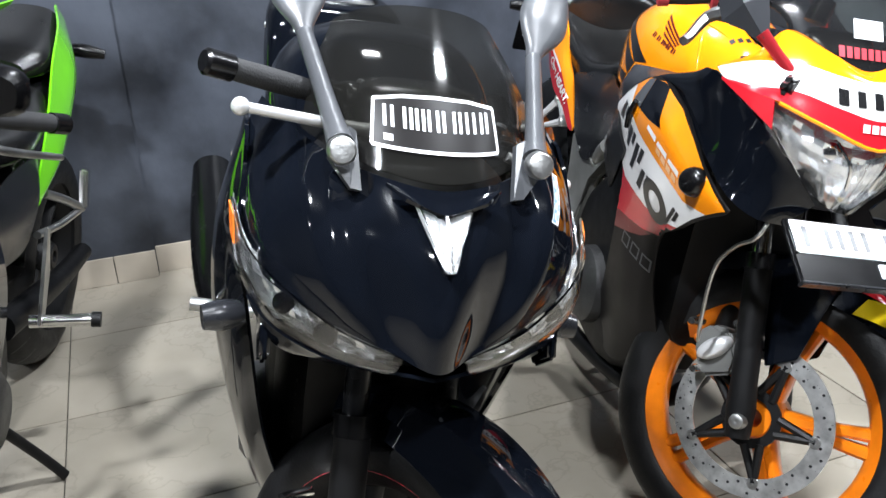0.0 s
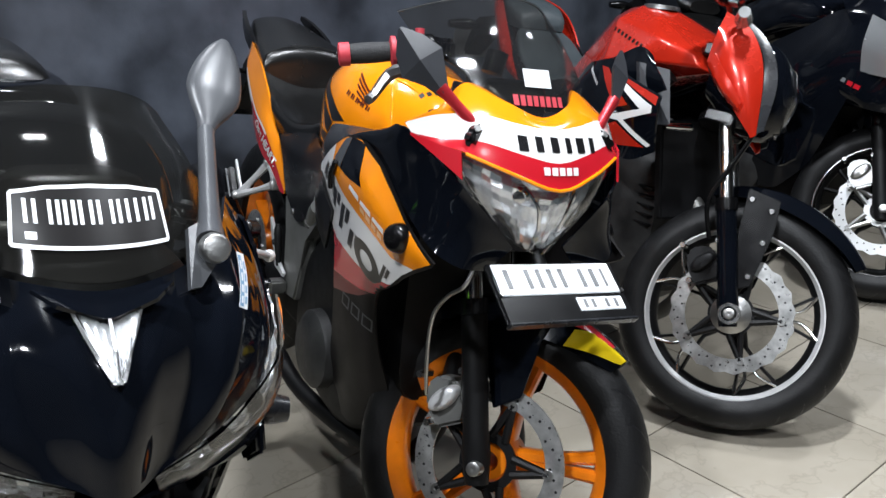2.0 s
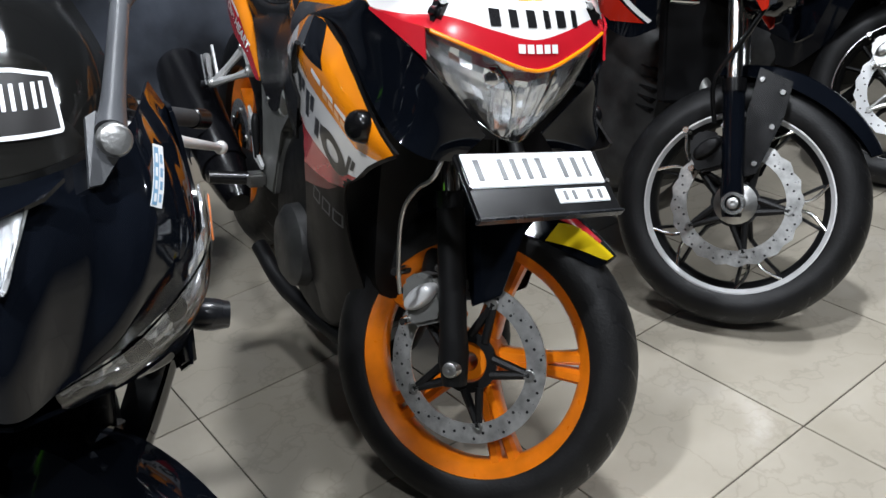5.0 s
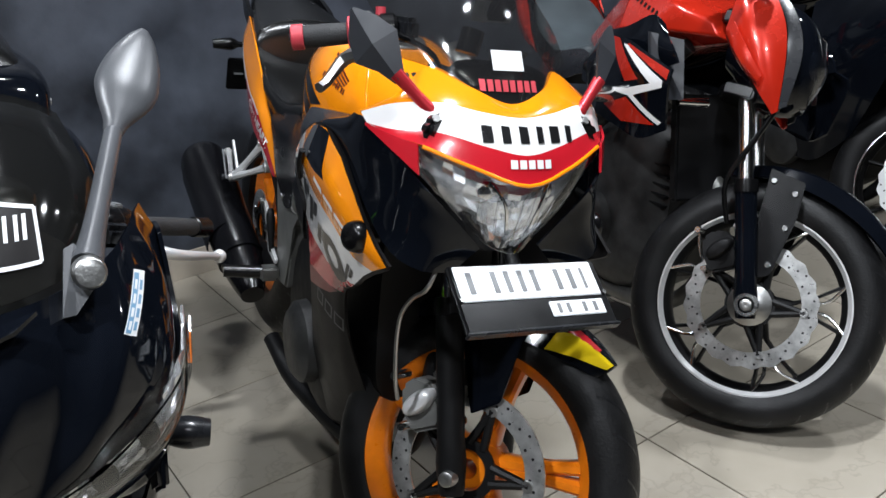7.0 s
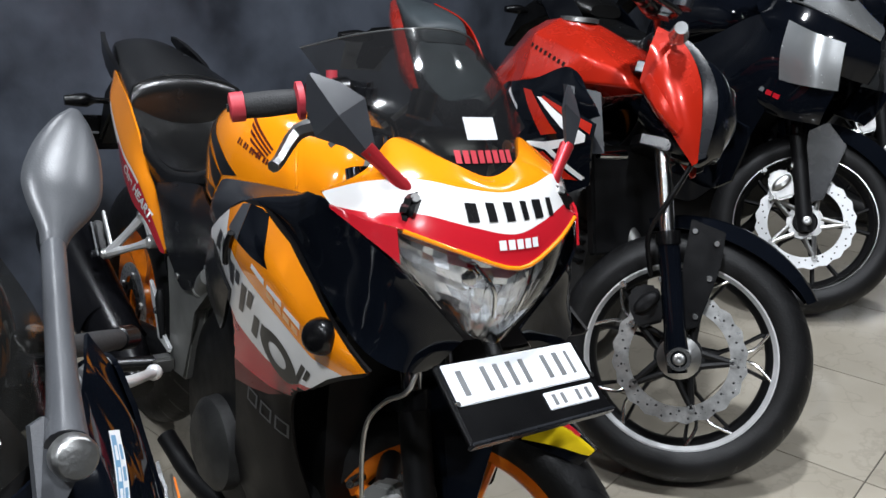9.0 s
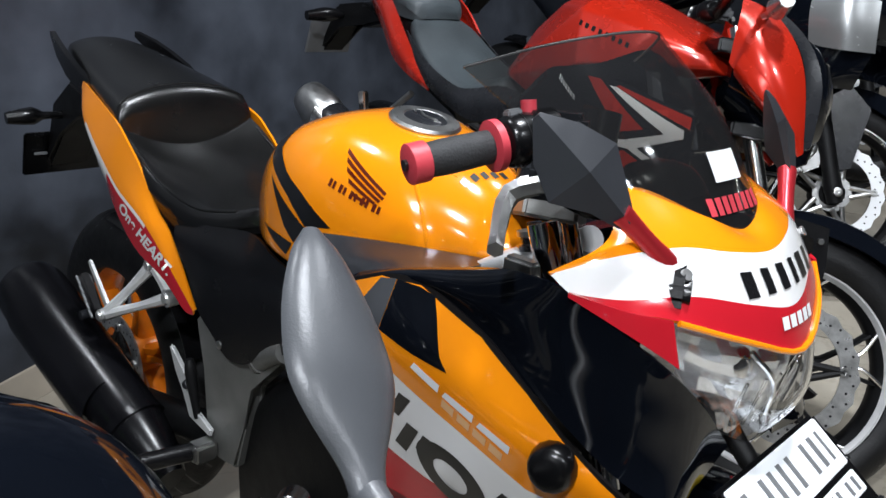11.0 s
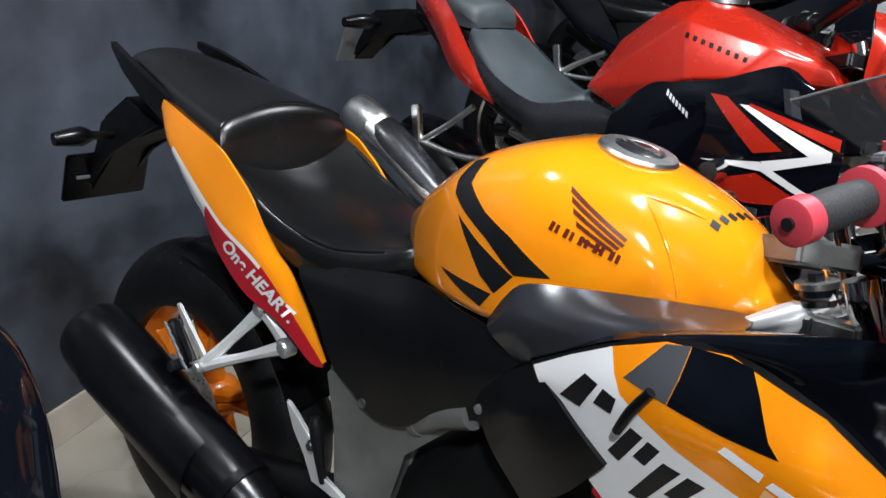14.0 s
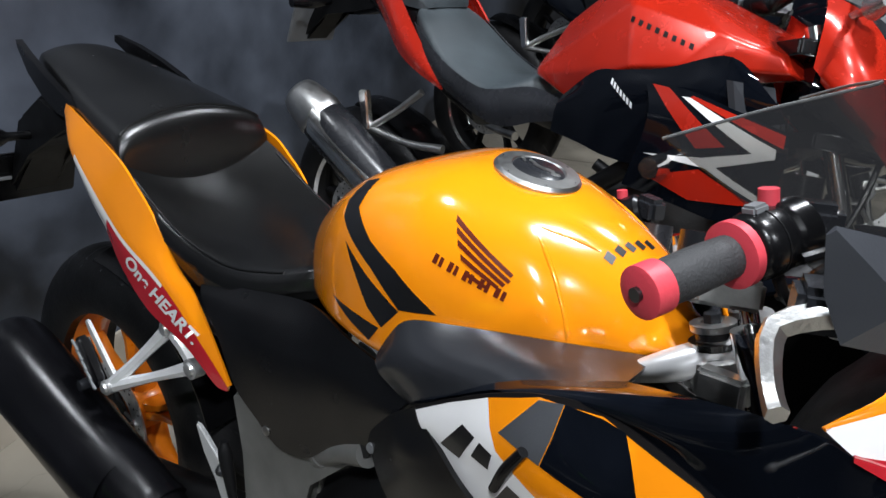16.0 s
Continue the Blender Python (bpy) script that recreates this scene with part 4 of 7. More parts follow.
        P("cover_screw", lathe([(-0.004, 0.0), (-0.003, 0.007), (0.003, 0.008)], Matrix.Translation((-0.726, sgn * 0.147, 0.604)) @ Matrix.Rotation(radians(180 if sgn > 0 else 0), 4, "Z"), 12, ring=False), "alu")
        # grey spar cover between tank and fairing
        G = span([k([(-0.508, -0.158, 0.803), (-0.484, -0.16, 0.84), (-0.462, -0.16, 0.86), (-0.419, -0.149, 0.865), (-0.357, -0.131, 0.869), (-0.301, -0.109, 0.87), (-0.229, -0.06, 0.864)]), k([(-0.495, -0.17, 0.793), (-0.455, -0.18, 0.825), (-0.40, -0.18, 0.84), (-0.34, -0.168, 0.856), (-0.28, -0.146, 0.868), (-0.222, -0.1, 0.866)]), k([(-0.447, -0.168, 0.768), (-0.425, -0.183, 0.787), (-0.387, -0.187, 0.811), (-0.323, -0.185, 0.842), (-0.268, -0.175, 0.864), (-0.215, -0.14, 0.872)])], 30, 12)
        P("spar_cover", sheet(G if sgn < 0 else G[:, ::-1], 0.004), "spar_grey", "dark grey satin frame spar cover")
        P("head_tube_arm", tube([(-0.24, sgn * 0.085, 0.855), (-0.21, sgn * 0.07, 0.868), (-0.185, sgn * 0.055, 0.88), (-0.16, sgn * 0.04, 0.895)], [0.010, 0.016, 0.018, 0.018], 14), "silver_lip", "bright alloy frame end")
        # main frame plate behind the footpeg
        P("frame_plate", slab([(-0.814, 0.634), (-0.79, 0.632), (-0.722, 0.583), (-0.678, 0.588), (-0.626, 0.613), (-0.57, 0.652), (-0.537, 0.657), (-0.567, 0.624), (-0.618, 0.577), (-0.653, 0.553), (-0.67, 0.472), (-0.70, 0.38), (-0.79, 0.37), (-0.786, 0.535), (-0.804, 0.622)], 0.03, Matrix.Translation((0, sgn * 0.124, 0)), 0.008), "frame_grey", "grey steel frame plate")
        P("frame_tube", tube([(-0.64, sgn * 0.128, 0.598), (-0.58, sgn * 0.145, 0.638), (-0.52, sgn * 0.16, 0.668)], 0.017, 14), "frame_grey")
        P("tube_collar", tube([(-0.635, sgn * 0.130, 0.602), (-0.626, sgn * 0.132, 0.608)], 0.0195, 14, k=1), "frame_grey")
        # footrests
        br = P("footrest_bracket", tube([(-0.959, sgn * 0.139, 0.677), (-1.0, sgn * 0.168, 0.622), (-1.041, sgn * 0.197, 0.568)], [0.0125, 0.009, 0.012], 8), "silver_lip", "cast alloy footrest bracket")
        P("bracket_arm", tube([(-0.903, sgn * 0.136, 0.63), (-0.972, sgn * 0.166, 0.598), (-1.041, sgn * 0.197, 0.568)], [0.0125, 0.008, 0.012], 8), "silver_lip", "", br)
        P("bracket_arm", tube([(-0.959, sgn * 0.139, 0.677), (-0.931, sgn * 0.137, 0.653), (-0.903, sgn * 0.136, 0.63)], [0.0125, 0.0105, 0.0125], 8), "silver_lip", "", br)
        for bx, by, bz, rr in ((-0.903, 0.136, 0.63, 0.016), (-0.959, 0.139, 0.677, 0.013), (-1.041, 0.197, 0.568, 0.012)):
            P("bracket_bolt", lathe([(-0.016, 0.0), (-0.016, rr * 0.6), (-0.012, rr * 0.75), (-0.012, rr), (0.006, rr)], Matrix.Translation((bx, sgn * by, bz)) @ Matrix.Rotation(0 if sgn < 0 else math.pi, 4, "Z"), 16, ring=False), "steel", "", br)
        fold = P("passenger_footpeg", slab([(-1.131, 0.618), (-1.112, 0.632), (-1.062, 0.568), (-1.075, 0.55)], 0.022, Matrix.Translation((0, sgn * 0.20, 0)), 0.005), "satin_black", "folded ribbed footpeg with an alloy guard")
        P("peg_guard", slab([(-1.128, 0.648), (-1.118, 0.652), (-1.042, 0.575), (-1.055, 0.567), (-1.068, 0.578), (-1.118, 0.634)], 0.006, Matrix.Translation((0, sgn * 0.185, 0)), 0.002), "silver_lip", "", fold)
        for i in range(5):
            P("peg_rib", block(0.022, 0.004, 0.005, Matrix.Translation((-1.116 + 0.011 * i, sgn * 0.2125, 0.616 - 0.0128 * i)) @ Matrix.Rotation(radians(40), 4, "Y"), 0.001), "mid_grey", "", fold)
        P("peg_pivot", tube([(-1.104, sgn * 0.19, 0.55), (-1.104, sgn * 0.218, 0.55)], [0.011, 0.009], 14, k=1), "dark_grey", "", fold)
        P("heel_guard", slab([(-0.89, 0.548), (-0.882, 0.55), (-0.864, 0.533), (-0.836, 0.513), (-0.818, 0.494), (-0.808, 0.45), (-0.751, 0.436), (-0.76, 0.42), (-0.827, 0.431), (-0.842, 0.474), (-0.872, 0.505)], 0.008, Matrix.Translation((0, sgn * 0.148, 0)), 0.003), "silver_lip", "alloy heel guard")
        P("guard_bolt", lathe([(-0.01, 0.0), (-0.01, 0.006), (-0.004, 0.01), (0.002, 0.01)], Matrix.Translation((-0.823, sgn * 0.152, 0.497)) @ Matrix.Rotation(0 if sgn < 0 else math.pi, 4, "Z"), 14, ring=False), "dark_grey")
        P("rider_footpeg", tube([(-0.76, sgn * 0.15, 0.40), (-0.78, sgn * 0.27, 0.405)], 0.016, 14, k=1), "satin_black", "black rubber-topped footpeg")
        P("peg_joint", block(0.035, 0.045, 0.035, Matrix.Translation((-0.76, sgn * 0.165, 0.40)), 0.006), "alu")
    P("brake_light_switch", tube([(-0.821, -0.15, 0.545), (-0.818, -0.15, 0.52), (-0.80, -0.15, 0.44)], [0.006, 0.011, 0.006], 10), "matte_black")
    # rear mudguard with lamp stalks and plate holder
    rf = P("rear_mudguard", slab([(-1.36, 0.90), (-1.50, 0.94), (-1.60, 0.88), (-1.68, 0.72), (-1.665, 0.71), (-1.57, 0.82), (-1.47, 0.86)], 0.10, Matrix(), 0.012), "matte_black", "black rear mudguard with plate holder")
    P("plate_holder", block(0.012, 0.19, 0.11, Matrix.Translation((-1.655, -0.01, 0.75)) @ Matrix.Rotation(radians(18), 4, "Y"), 0.004), "satin_black", "", rf)
    P("holder_mark", block(0.004, 0.03, 0.007, Matrix.Translation((-1.64, -0.07, 0.752)), 0.001), "mid_grey", "", rf)
    for sgn in (-1, 1):
        P("rear_indicator", tube([(-1.55, sgn * 0.05, 0.855), (-1.555, sgn * 0.09, 0.855), (-1.56, sgn * 0.11, 0.855), (-1.565, sgn * 0.165, 0.852)], [0.009, 0.009, 0.02, 0.013], 12, k=2), "satin_black", "", rf)
    # exhaust
    ex = P("silencer", tube([(-0.84, -0.185, 0.31), (-0.89, -0.187, 0.335), (-0.98, -0.195, 0.38), (-1.14, -0.213, 0.457), (-1.27, -0.226, 0.52), (-1.325, -0.231, 0.546), (-1.345, -0.233, 0.555)], [0.03, 0.046, 0.06, 0.067, 0.07, 0.064, 0.045], 30, k=4), "silencer", "large satin black silencer")
    P("heat_shield", sheet([[(x, -0.214 - 0.1 * (abs(x) - 1.15) - 0.0705 * math.cos(radians(q)), 0.46 + (abs(x) - 1.15) * 0.485 + 0.0705 * math.sin(radians(q))) for x in np.linspace(-1.0, -1.26, 14)] for q in range(-20, 80, 10)], 0.003), "silencer", "", ex)
    P("exhaust_clamp", tube([(-0.95, -0.192, 0.366), (-0.965, -0.194, 0.373)], 0.062, 30, k=1), "silencer", "", ex)
    rear_end(root, M["rim_orange"], centre=(-1.30, 0.0, 0.345), radius=0.335)
    engine(root)
    P("radiator_shroud", body([(-0.5, 0.3, 0.5, 0.72, 0.13, 5, 5), (-0.3, 0.3, 0.5, 0.8, 0.13, 5, 5), (-0.15, 0.36, 0.55, 0.78, 0.11, 5, 5)], 20, 3), "matte_black", "black radiator and airbox block")

    # fairings
    for sgn in (-1, 1):
        k = lambda pts: [(x, -sgn * y, z) for x, y, z in pts]
        G = span([k([(-0.417, -0.194, 0.791), (-0.37, -0.2, 0.82), (-0.319, -0.204, 0.848), (-0.262, -0.206, 0.871), (-0.2, -0.203, 0.877), (-0.11, -0.203, 0.848), (-0.047, -0.202, 0.808), (0.0, -0.199, 0.774), (0.05, -0.195, 0.748), (0.09, -0.19, 0.732)]), k([(-0.412, -0.197, 0.778), (-0.30, -0.216, 0.802), (-0.22, -0.224, 0.81), (-0.137, -0.224, 0.802), (-0.05, -0.213, 0.762), (0.02, -0.202, 0.735), (0.08, -0.191, 0.722)]), k([(-0.40, -0.197, 0.765), (-0.30, -0.21, 0.757), (-0.2, -0.214, 0.745), (-0.12, -0.209, 0.73), (-0.03, -0.198, 0.70), (0.035, -0.19, 0.70)]), k([(-0.335, -0.195, 0.69), (-0.28, -0.198, 0.68), (-0.18, -0.197, 0.66), (-0.086, -0.189, 0.642), (-0.03, -0.186, 0.665)]), k([(-0.33, -0.186, 0.62), (-0.25, -0.186, 0.60), (-0.17, -0.182, 0.585), (-0.125, -0.18, 0.605)]), k([(-0.36, -0.165, 0.45), (-0.27, -0.165, 0.43), (-0.2, -0.16, 0.45), (-0.155, -0.158, 0.5)]), k([(-0.46, -0.12, 0.26), (-0.34, -0.118, 0.23), (-0.24, -0.112, 0.29), (-0.175, -0.112, 0.38)])], 44, 42)
        bm = sheet(G if sgn < 0 else G[:, ::-1], 0.005)
        tr = tree_of(bm)
        p = P("side_fairing", bm, "fairing_black", "side fairing in orange, white, red and black bands")
        N = (0, -sgn, 0)
        sd = ((0, 0, 0), (1, 0, 0), (0, 0, 1), N)
        seam = [(-0.298, 0.803), (-0.232, 0.769), (-0.127, 0.733), (-0.039, 0.701), (0.032, 0.703)]
        foot = [(-0.06, 0.645), (-0.12, 0.637), (-0.19, 0.64), (-0.25, 0.65), (-0.305, 0.662), (-0.33, 0.682)]
        decal("orange_field", [[(-0.319, 0.846), (-0.31, 0.822), *seam, (0.086, 0.729), (0.045, 0.748), (0.0, 0.773), (-0.047, 0.807), (-0.11, 0.846), (-0.2, 0.8755), (-0.262, 0.87)]], *sd, tr, M["orange"], p, lift=0.0012, step=0.011, label="orange upper field")
        decal("white_field", [[(-0.415, 0.789), (-0.368, 0.819), (-0.319, 0.846), (-0.31, 0.822), *seam, (-0.01, 0.68), *foot, (-0.36, 0.735), (-0.398, 0.766)]], *sd, tr, M["white"], p, lift=0.0012, step=0.011, label="white middle band")
        decal("red_field", [[*foot, (-0.338, 0.65), (-0.333, 0.585), (-0.26, 0.588), (-0.19, 0.592), (-0.126, 0.604)]], *sd, tr, M["red"], p, lift=0.0012, step=0.011, label="red lower band")
        decal("maroon_field", [[(-0.333, 0.585), (-0.26, 0.588), (-0.19, 0.592), (-0.15, 0.597), (-0.2, 0.575), (-0.26, 0.56), (-0.335, 0.545)]], *sd, tr, M["maroon"], p, lift=0.0012, step=0.011)
        for quad in (((-0.378, 0.77), (-0.344, 0.811), (-0.297, 0.798), (-0.304, 0.762)), ((-0.311, 0.731), (-0.282, 0.776), (-0.243, 0.762), (-0.274, 0.713)), ((-0.285, 0.69), (-0.244, 0.752), (-0.192, 0.744), (-0.24, 0.684)), ((-0.24, 0.668), (-0.21, 0.71), (-0.16, 0.70), (-0.19, 0.65)), ((-0.11, 0.632), (-0.07, 0.683), (-0.045, 0.674), (-0.075, 0.64))):
            c, d, e, f1 = (Vector(q) for q in quad)
            spot = lambda a, h: tuple((c + (f1 - c) * a) * (1 - h) + (d + (e - d) * a) * h)
            decal("sponsor_mark", [[spot(0.04, 0.05), spot(0.42, 0.05), spot(0.42, 0.95), spot(0.04, 0.95)], [spot(0.56, 0.42), spot(0.92, 0.42), spot(0.92, 0.95), spot(0.56, 0.95)]], *sd, tr, M["print_black"], p, lift=0.0022, step=0.012)
        ring = lambda r: [(-0.146 + r * (0.052 * math.cos(q) + 0.004 * math.sin(q)), 0.664 + r * (-0.014 * math.cos(q) + 0.034 * math.sin(q))) for q in np.linspace(0, 2 * math.pi, 28, endpoint=False)]
        outer, inner = ring(1.0), ring(0.48)
        decal("sponsor_mark", [[outer[i], outer[(i + 1) % 28], inner[(i + 1) % 28], inner[i]] for i in range(28)], *sd, tr, M["print_black"], p, lift=0.0022, step=0.03)
        decal("top_triangle", [[(-0.236, 0.8735), (-0.2, 0.874), (-0.178, 0.87), (-0.165, 0.848), (-0.148, 0.815), (-0.136, 0.802), (-0.19, 0.806), (-0.246, 0.814), (-0.24, 0.84)]], *sd, tr, M["gloss_black"], p, lift=0.0022, step=0.01, label="black triangle")
        decal("grey_triangle", [[(-0.298, 0.822), (-0.262, 0.868), (-0.237, 0.8735), (-0.241, 0.84), (-0.247, 0.814)]], *sd, tr, M["mirror_grey"], p, lift=0.0022, step=0.01, label="grey triangle")
        decal("model_mark", [[(-0.19 + 0.046 * i, 0.789 - 0.018 * i), (-0.15 + 0.046 * i, 0.773 - 0.018 * i), (-0.146 + 0.046 * i, 0.784 - 0.018 * i), (-0.184 + 0.046 * i, 0.797 - 0.018 * i)] for i in range(3)], *sd, tr, M["sticker"], p, lift=0.0022)
        decal("model_mark", [[(-0.148 + 0.021 * i, 0.757 - 0.009 * i), (-0.132 + 0.021 * i, 0.75 - 0.009 * i), (-0.128 + 0.021 * i, 0.761 - 0.009 * i), (-0.144 + 0.021 * i, 0.768 - 0.009 * i)] for i in range(4)], *sd, tr, M["pale_orange"], p, lift=0.0022)
        for i in range(3):
            u, w = -0.285 + 0.046 * i, 0.53 - 0.006 * i
            box = [(u, w), (u + 0.036, w - 0.004), (u + 0.044, w + 0.024), (u + 0.008, w + 0.028)]
            mids = [tuple(0.72 * a + 0.28 * b for a, b in zip(q, (u + 0.022, w + 0.012))) for q in box]
            decal("lower_mark", [[box[n], box[(n + 1) % 4], mids[(n + 1) % 4], mids[n]] for n in range(4)], *sd, tr, M["mirror_grey"], p, lift=0.0015)
        P("panel_clip", tube(k([(-0.262, -0.232, 0.823), (-0.28, -0.231, 0.795), (-0.295, -0.225, 0.765)]), [0.0055, 0.006, 0.005], 10), "satin_black", "", p)
        # black panel behind the coloured one
        G = span([k([(-0.515, -0.162, 0.70), (-0.46, -0.18, 0.757), (-0.416, -0.193, 0.789)]), k([(-0.475, -0.176, 0.655), (-0.42, -0.2, 0.715), (-0.352, -0.212, 0.752)]), k([(-0.43, -0.168, 0.60), (-0.365, -0.19, 0.645), (-0.308, -0.208, 0.715)])], 16, 10)
        P("knee_pad", sheet(G if sgn < 0 else G[:, ::-1], 0.006), "satin_black", "satin black fairing rear panel")
        P("pad_screw", lathe([(-0.004, 0.0), (-0.003, 0.006), (0.003, 0.007)], Matrix.Translation((-0.503, sgn * 0.173, 0.69)) @ Matrix.Rotation(radians(180 if sgn > 0 else 0), 4, "Z"), 12, ring=False), "mid_grey")
        # dark edge strip under the spar and glossy black inner fairing between the cowl and the side
        G = span([k([(-0.215, -0.145, 0.874), (-0.12, -0.19, 0.91), (-0.032, -0.205, 0.928), (0.04, -0.178, 0.888), (0.082, -0.14, 0.845), (0.09, -0.05, 0.755)]), k([(-0.32, -0.19, 0.85), (-0.2, -0.205, 0.885), (-0.06, -0.2, 0.868), (0.05, -0.172, 0.82), (0.085, -0.13, 0.78), (0.085, -0.07, 0.735)]), k([(-0.425, -0.19, 0.787), (-0.32, -0.2, 0.846), (-0.2, -0.2, 0.875), (-0.05, -0.196, 0.808), (0.05, -0.185, 0.75), (0.09, -0.15, 0.725), (0.08, -0.09, 0.715)])], 36, 14)
        P("inner_fairing", sheet(G if sgn < 0 else G[:, ::-1], 0.004), "gloss_black", "glossy black inner fairing")
        # front indicator
        P("front_indicator", tube([(-0.012, sgn * 0.185, 0.742), (-0.005, sgn * 0.208, 0.747), (0.0, sgn * 0.226, 0.75), (0.002, sgn * 0.232, 0.751)], [0.02, 0.026, 0.022, 0.012], 16), "satin_black", "black front indicator", p)
    P("cowl_core", body([(-0.09, 0.74, 0.80, 0.86, 0.11, 3, 3), (-0.04, 0.74, 0.83, 0.92, 0.125, 3, 3), (0.02, 0.73, 0.84, 0.94, 0.115, 3, 3), (0.07, 0.74, 0.82, 0.89, 0.07, 3, 3)], 28, 4), "matte_black", "black cowl stay and duct")
    e0 = both([(-0.034, -0.208, 0.938), (-0.004, -0.165, 0.968), (-0.024, -0.108, 1.008), (0.033, -0.058, 0.985), (0.05, 0, 0.966)])
    e1 = both([(-0.033, -0.2095, 0.936), (0.01, -0.172, 0.957), (0.045, -0.115, 0.965), (0.07, -0.06, 0.957), (0.081, 0, 0.951)])
    e2 = both([(-0.012, -0.205, 0.922), (0.03, -0.177, 0.922), (0.07, -0.125, 0.926), (0.10, -0.06, 0.912), (0.113, 0, 0.902)])
    e3 = both([(0.0, -0.2, 0.917), (0.035, -0.179, 0.912), (0.07, -0.15, 0.908), (0.108, -0.08, 0.884), (0.128, 0, 0.862)])
    G = span([e0, e1, e2, e3], 61, 18)
    bm = sheet(G[:, ::-1], 0.004, lambda i, j: 0 if i < 6 else 1 if i < 12 else 2)
    ctree = tree_of(bm)
    cowl = P("front_cowl", bm, [M["orange"], M["white"], M["red"]], "front cowl in orange, white and red")
    P("cowl_trim", tube([Vector(p) + Vector((0.002, 0, -0.002)) for p in e3[2:-2]], 0.0032, 8), "orange", "", cowl)
    front = ((0.3, 0, 0), (0, 1, 0), (0, 0, 1), (-1, 0, 0))
    decal("sponsor_mark", [[(u, 0.918), (u + w, 0.918), (u + w, 0.94), (u, 0.941)] for u, w in ((-0.066, 0.016), (-0.036, 0.013), (-0.008, 0.015), (0.022, 0.011), (0.046, 0.018), (0.078, 0.011))], *front, ctree, M["print_black"], cowl)
    decal("maker_mark", [[(-0.028 + 0.0145 * i, 0.884), (-0.017 + 0.0145 * i, 0.884), (-0.017 + 0.0145 * i, 0.896), (-0.028 + 0.0145 * i, 0.896)] for i in range(5)], *front, ctree, M["sticker"], cowl)
    for sgn in (-1, 1):
        k = lambda pts: [(x, -sgn * y, z) for x, y, z in pts]
        G = span([k([(-0.012, -0.206, 0.924), (0.035, -0.181, 0.914), (0.068, -0.155, 0.909)]), k([(-0.012, -0.206, 0.92), (0.04, -0.181, 0.893), (0.08, -0.154, 0.866)])], 16, 5)
        P("cowl_side", sheet(G if sgn < 0 else G[:, ::-1], 0.004), "red", "red cowl side strip", cowl)
    # headlamp
    h0 = both([(0.066, -0.155, 0.91), (0.106, -0.08, 0.882), (0.126, 0, 0.86)])
    h1 = both([(0.066, -0.142, 0.865), (0.115, -0.07, 0.825), (0.138, 0, 0.81)])
    h2 = both([(0.068, -0.055, 0.772), (0.092, -0.03, 0.753), (0.102, 0, 0.745)])
    G = span([h0, h1, h2], 41, 20)
    rng = np.random.default_rng(4)
    lamp = P("headlamp", sheet(((G - np.array([0.03, 0, 0]))[::2, ::2] + rng.uniform(-1, 1, G[::2, ::2].shape) * np.array([0.007, 0.002, 0.002]))[:, ::-1], 0.004), "reflector", "clear headlamp with a faceted reflector", root, 4)
    for i in range(7):
        y = -0.06 + 0.02 * i
        P("lens_rib", tube([(0.122 - 4.5 * y * y, y, 0.838 - abs(y) * 0.1), (0.112 - 4.5 * y * y, y * 0.9, 0.80), (0.10 - 3 * y * y, y * 0.75, 0.775)], 0.0018, 6), "clear", "", lamp)
    P("lens", sheet(G[:, ::-1], 0.003), "clear", "clear lens", lamp).visible_shadow = False
    for y in (-0.045, 0.045):
        bm = bmesh.new()
        bmesh.ops.create_uvsphere(bm, u_segments=20, v_segments=12, radius=0.026, matrix=Matrix.Translation((0.075, y, 0.84)))
        P("bulb_cover", bm, "chrome", "", lamp)
    P("lamp_rib", tube([(0.112, -0.02, 0.79), (0.118, -0.03, 0.83), (0.1, -0.05, 0.86)], 0.003, 8), "chrome", "", lamp)
    P("lamp_rib", tube([(0.112, 0.02, 0.79), (0.118, 0.03, 0.83), (0.1, 0.05, 0.86)], 0.003, 8), "chrome", "", lamp)
    sb = both([(-0.06, -0.15, 1.015), (-0.026, -0.108, 1.006), (0.031, -0.058, 0.983), (0.048, 0, 0.964)])
    sm = both([(-0.125, -0.158, 1.062), (-0.075, -0.112, 1.072), (-0.03, -0.06, 1.072), (-0.015, 0, 1.07)])
    st = both([(-0.205, -0.162, 1.105), (-0.15, -0.11, 1.13), (-0.11, -0.055, 1.145), (-0.095, 0, 1.15)])
    G = span([sb, sm, st], 41, 18)
    bm = sheet(G[:, ::-1], 0.003)
    stree = tree_of(bm)
    sc = P("windscreen", bm, "screen", "smoked windscreen with a paper sticker")
    P("screen_edge", tube([tuple(q) for q in G[-1]], 0.0014, 8, k=1), "mid_grey", "", sc)
    decal("paper_sticker", [[(-0.025, 1.012), (0.028, 1.012), (0.028, 1.04), (-0.025, 1.04)]], *front, stree, M["sticker"], sc, label="blank white paper sticker")
    decal("screen_mark", [[(-0.05 + 0.0125 * i, 0.983), (-0.041 + 0.0125 * i, 0.983), (-0.041 + 0.0125 * i, 0.999), (-0.05 + 0.0125 * i, 0.999)] for i in range(8)], *front, stree, M["red_rubber"], sc)
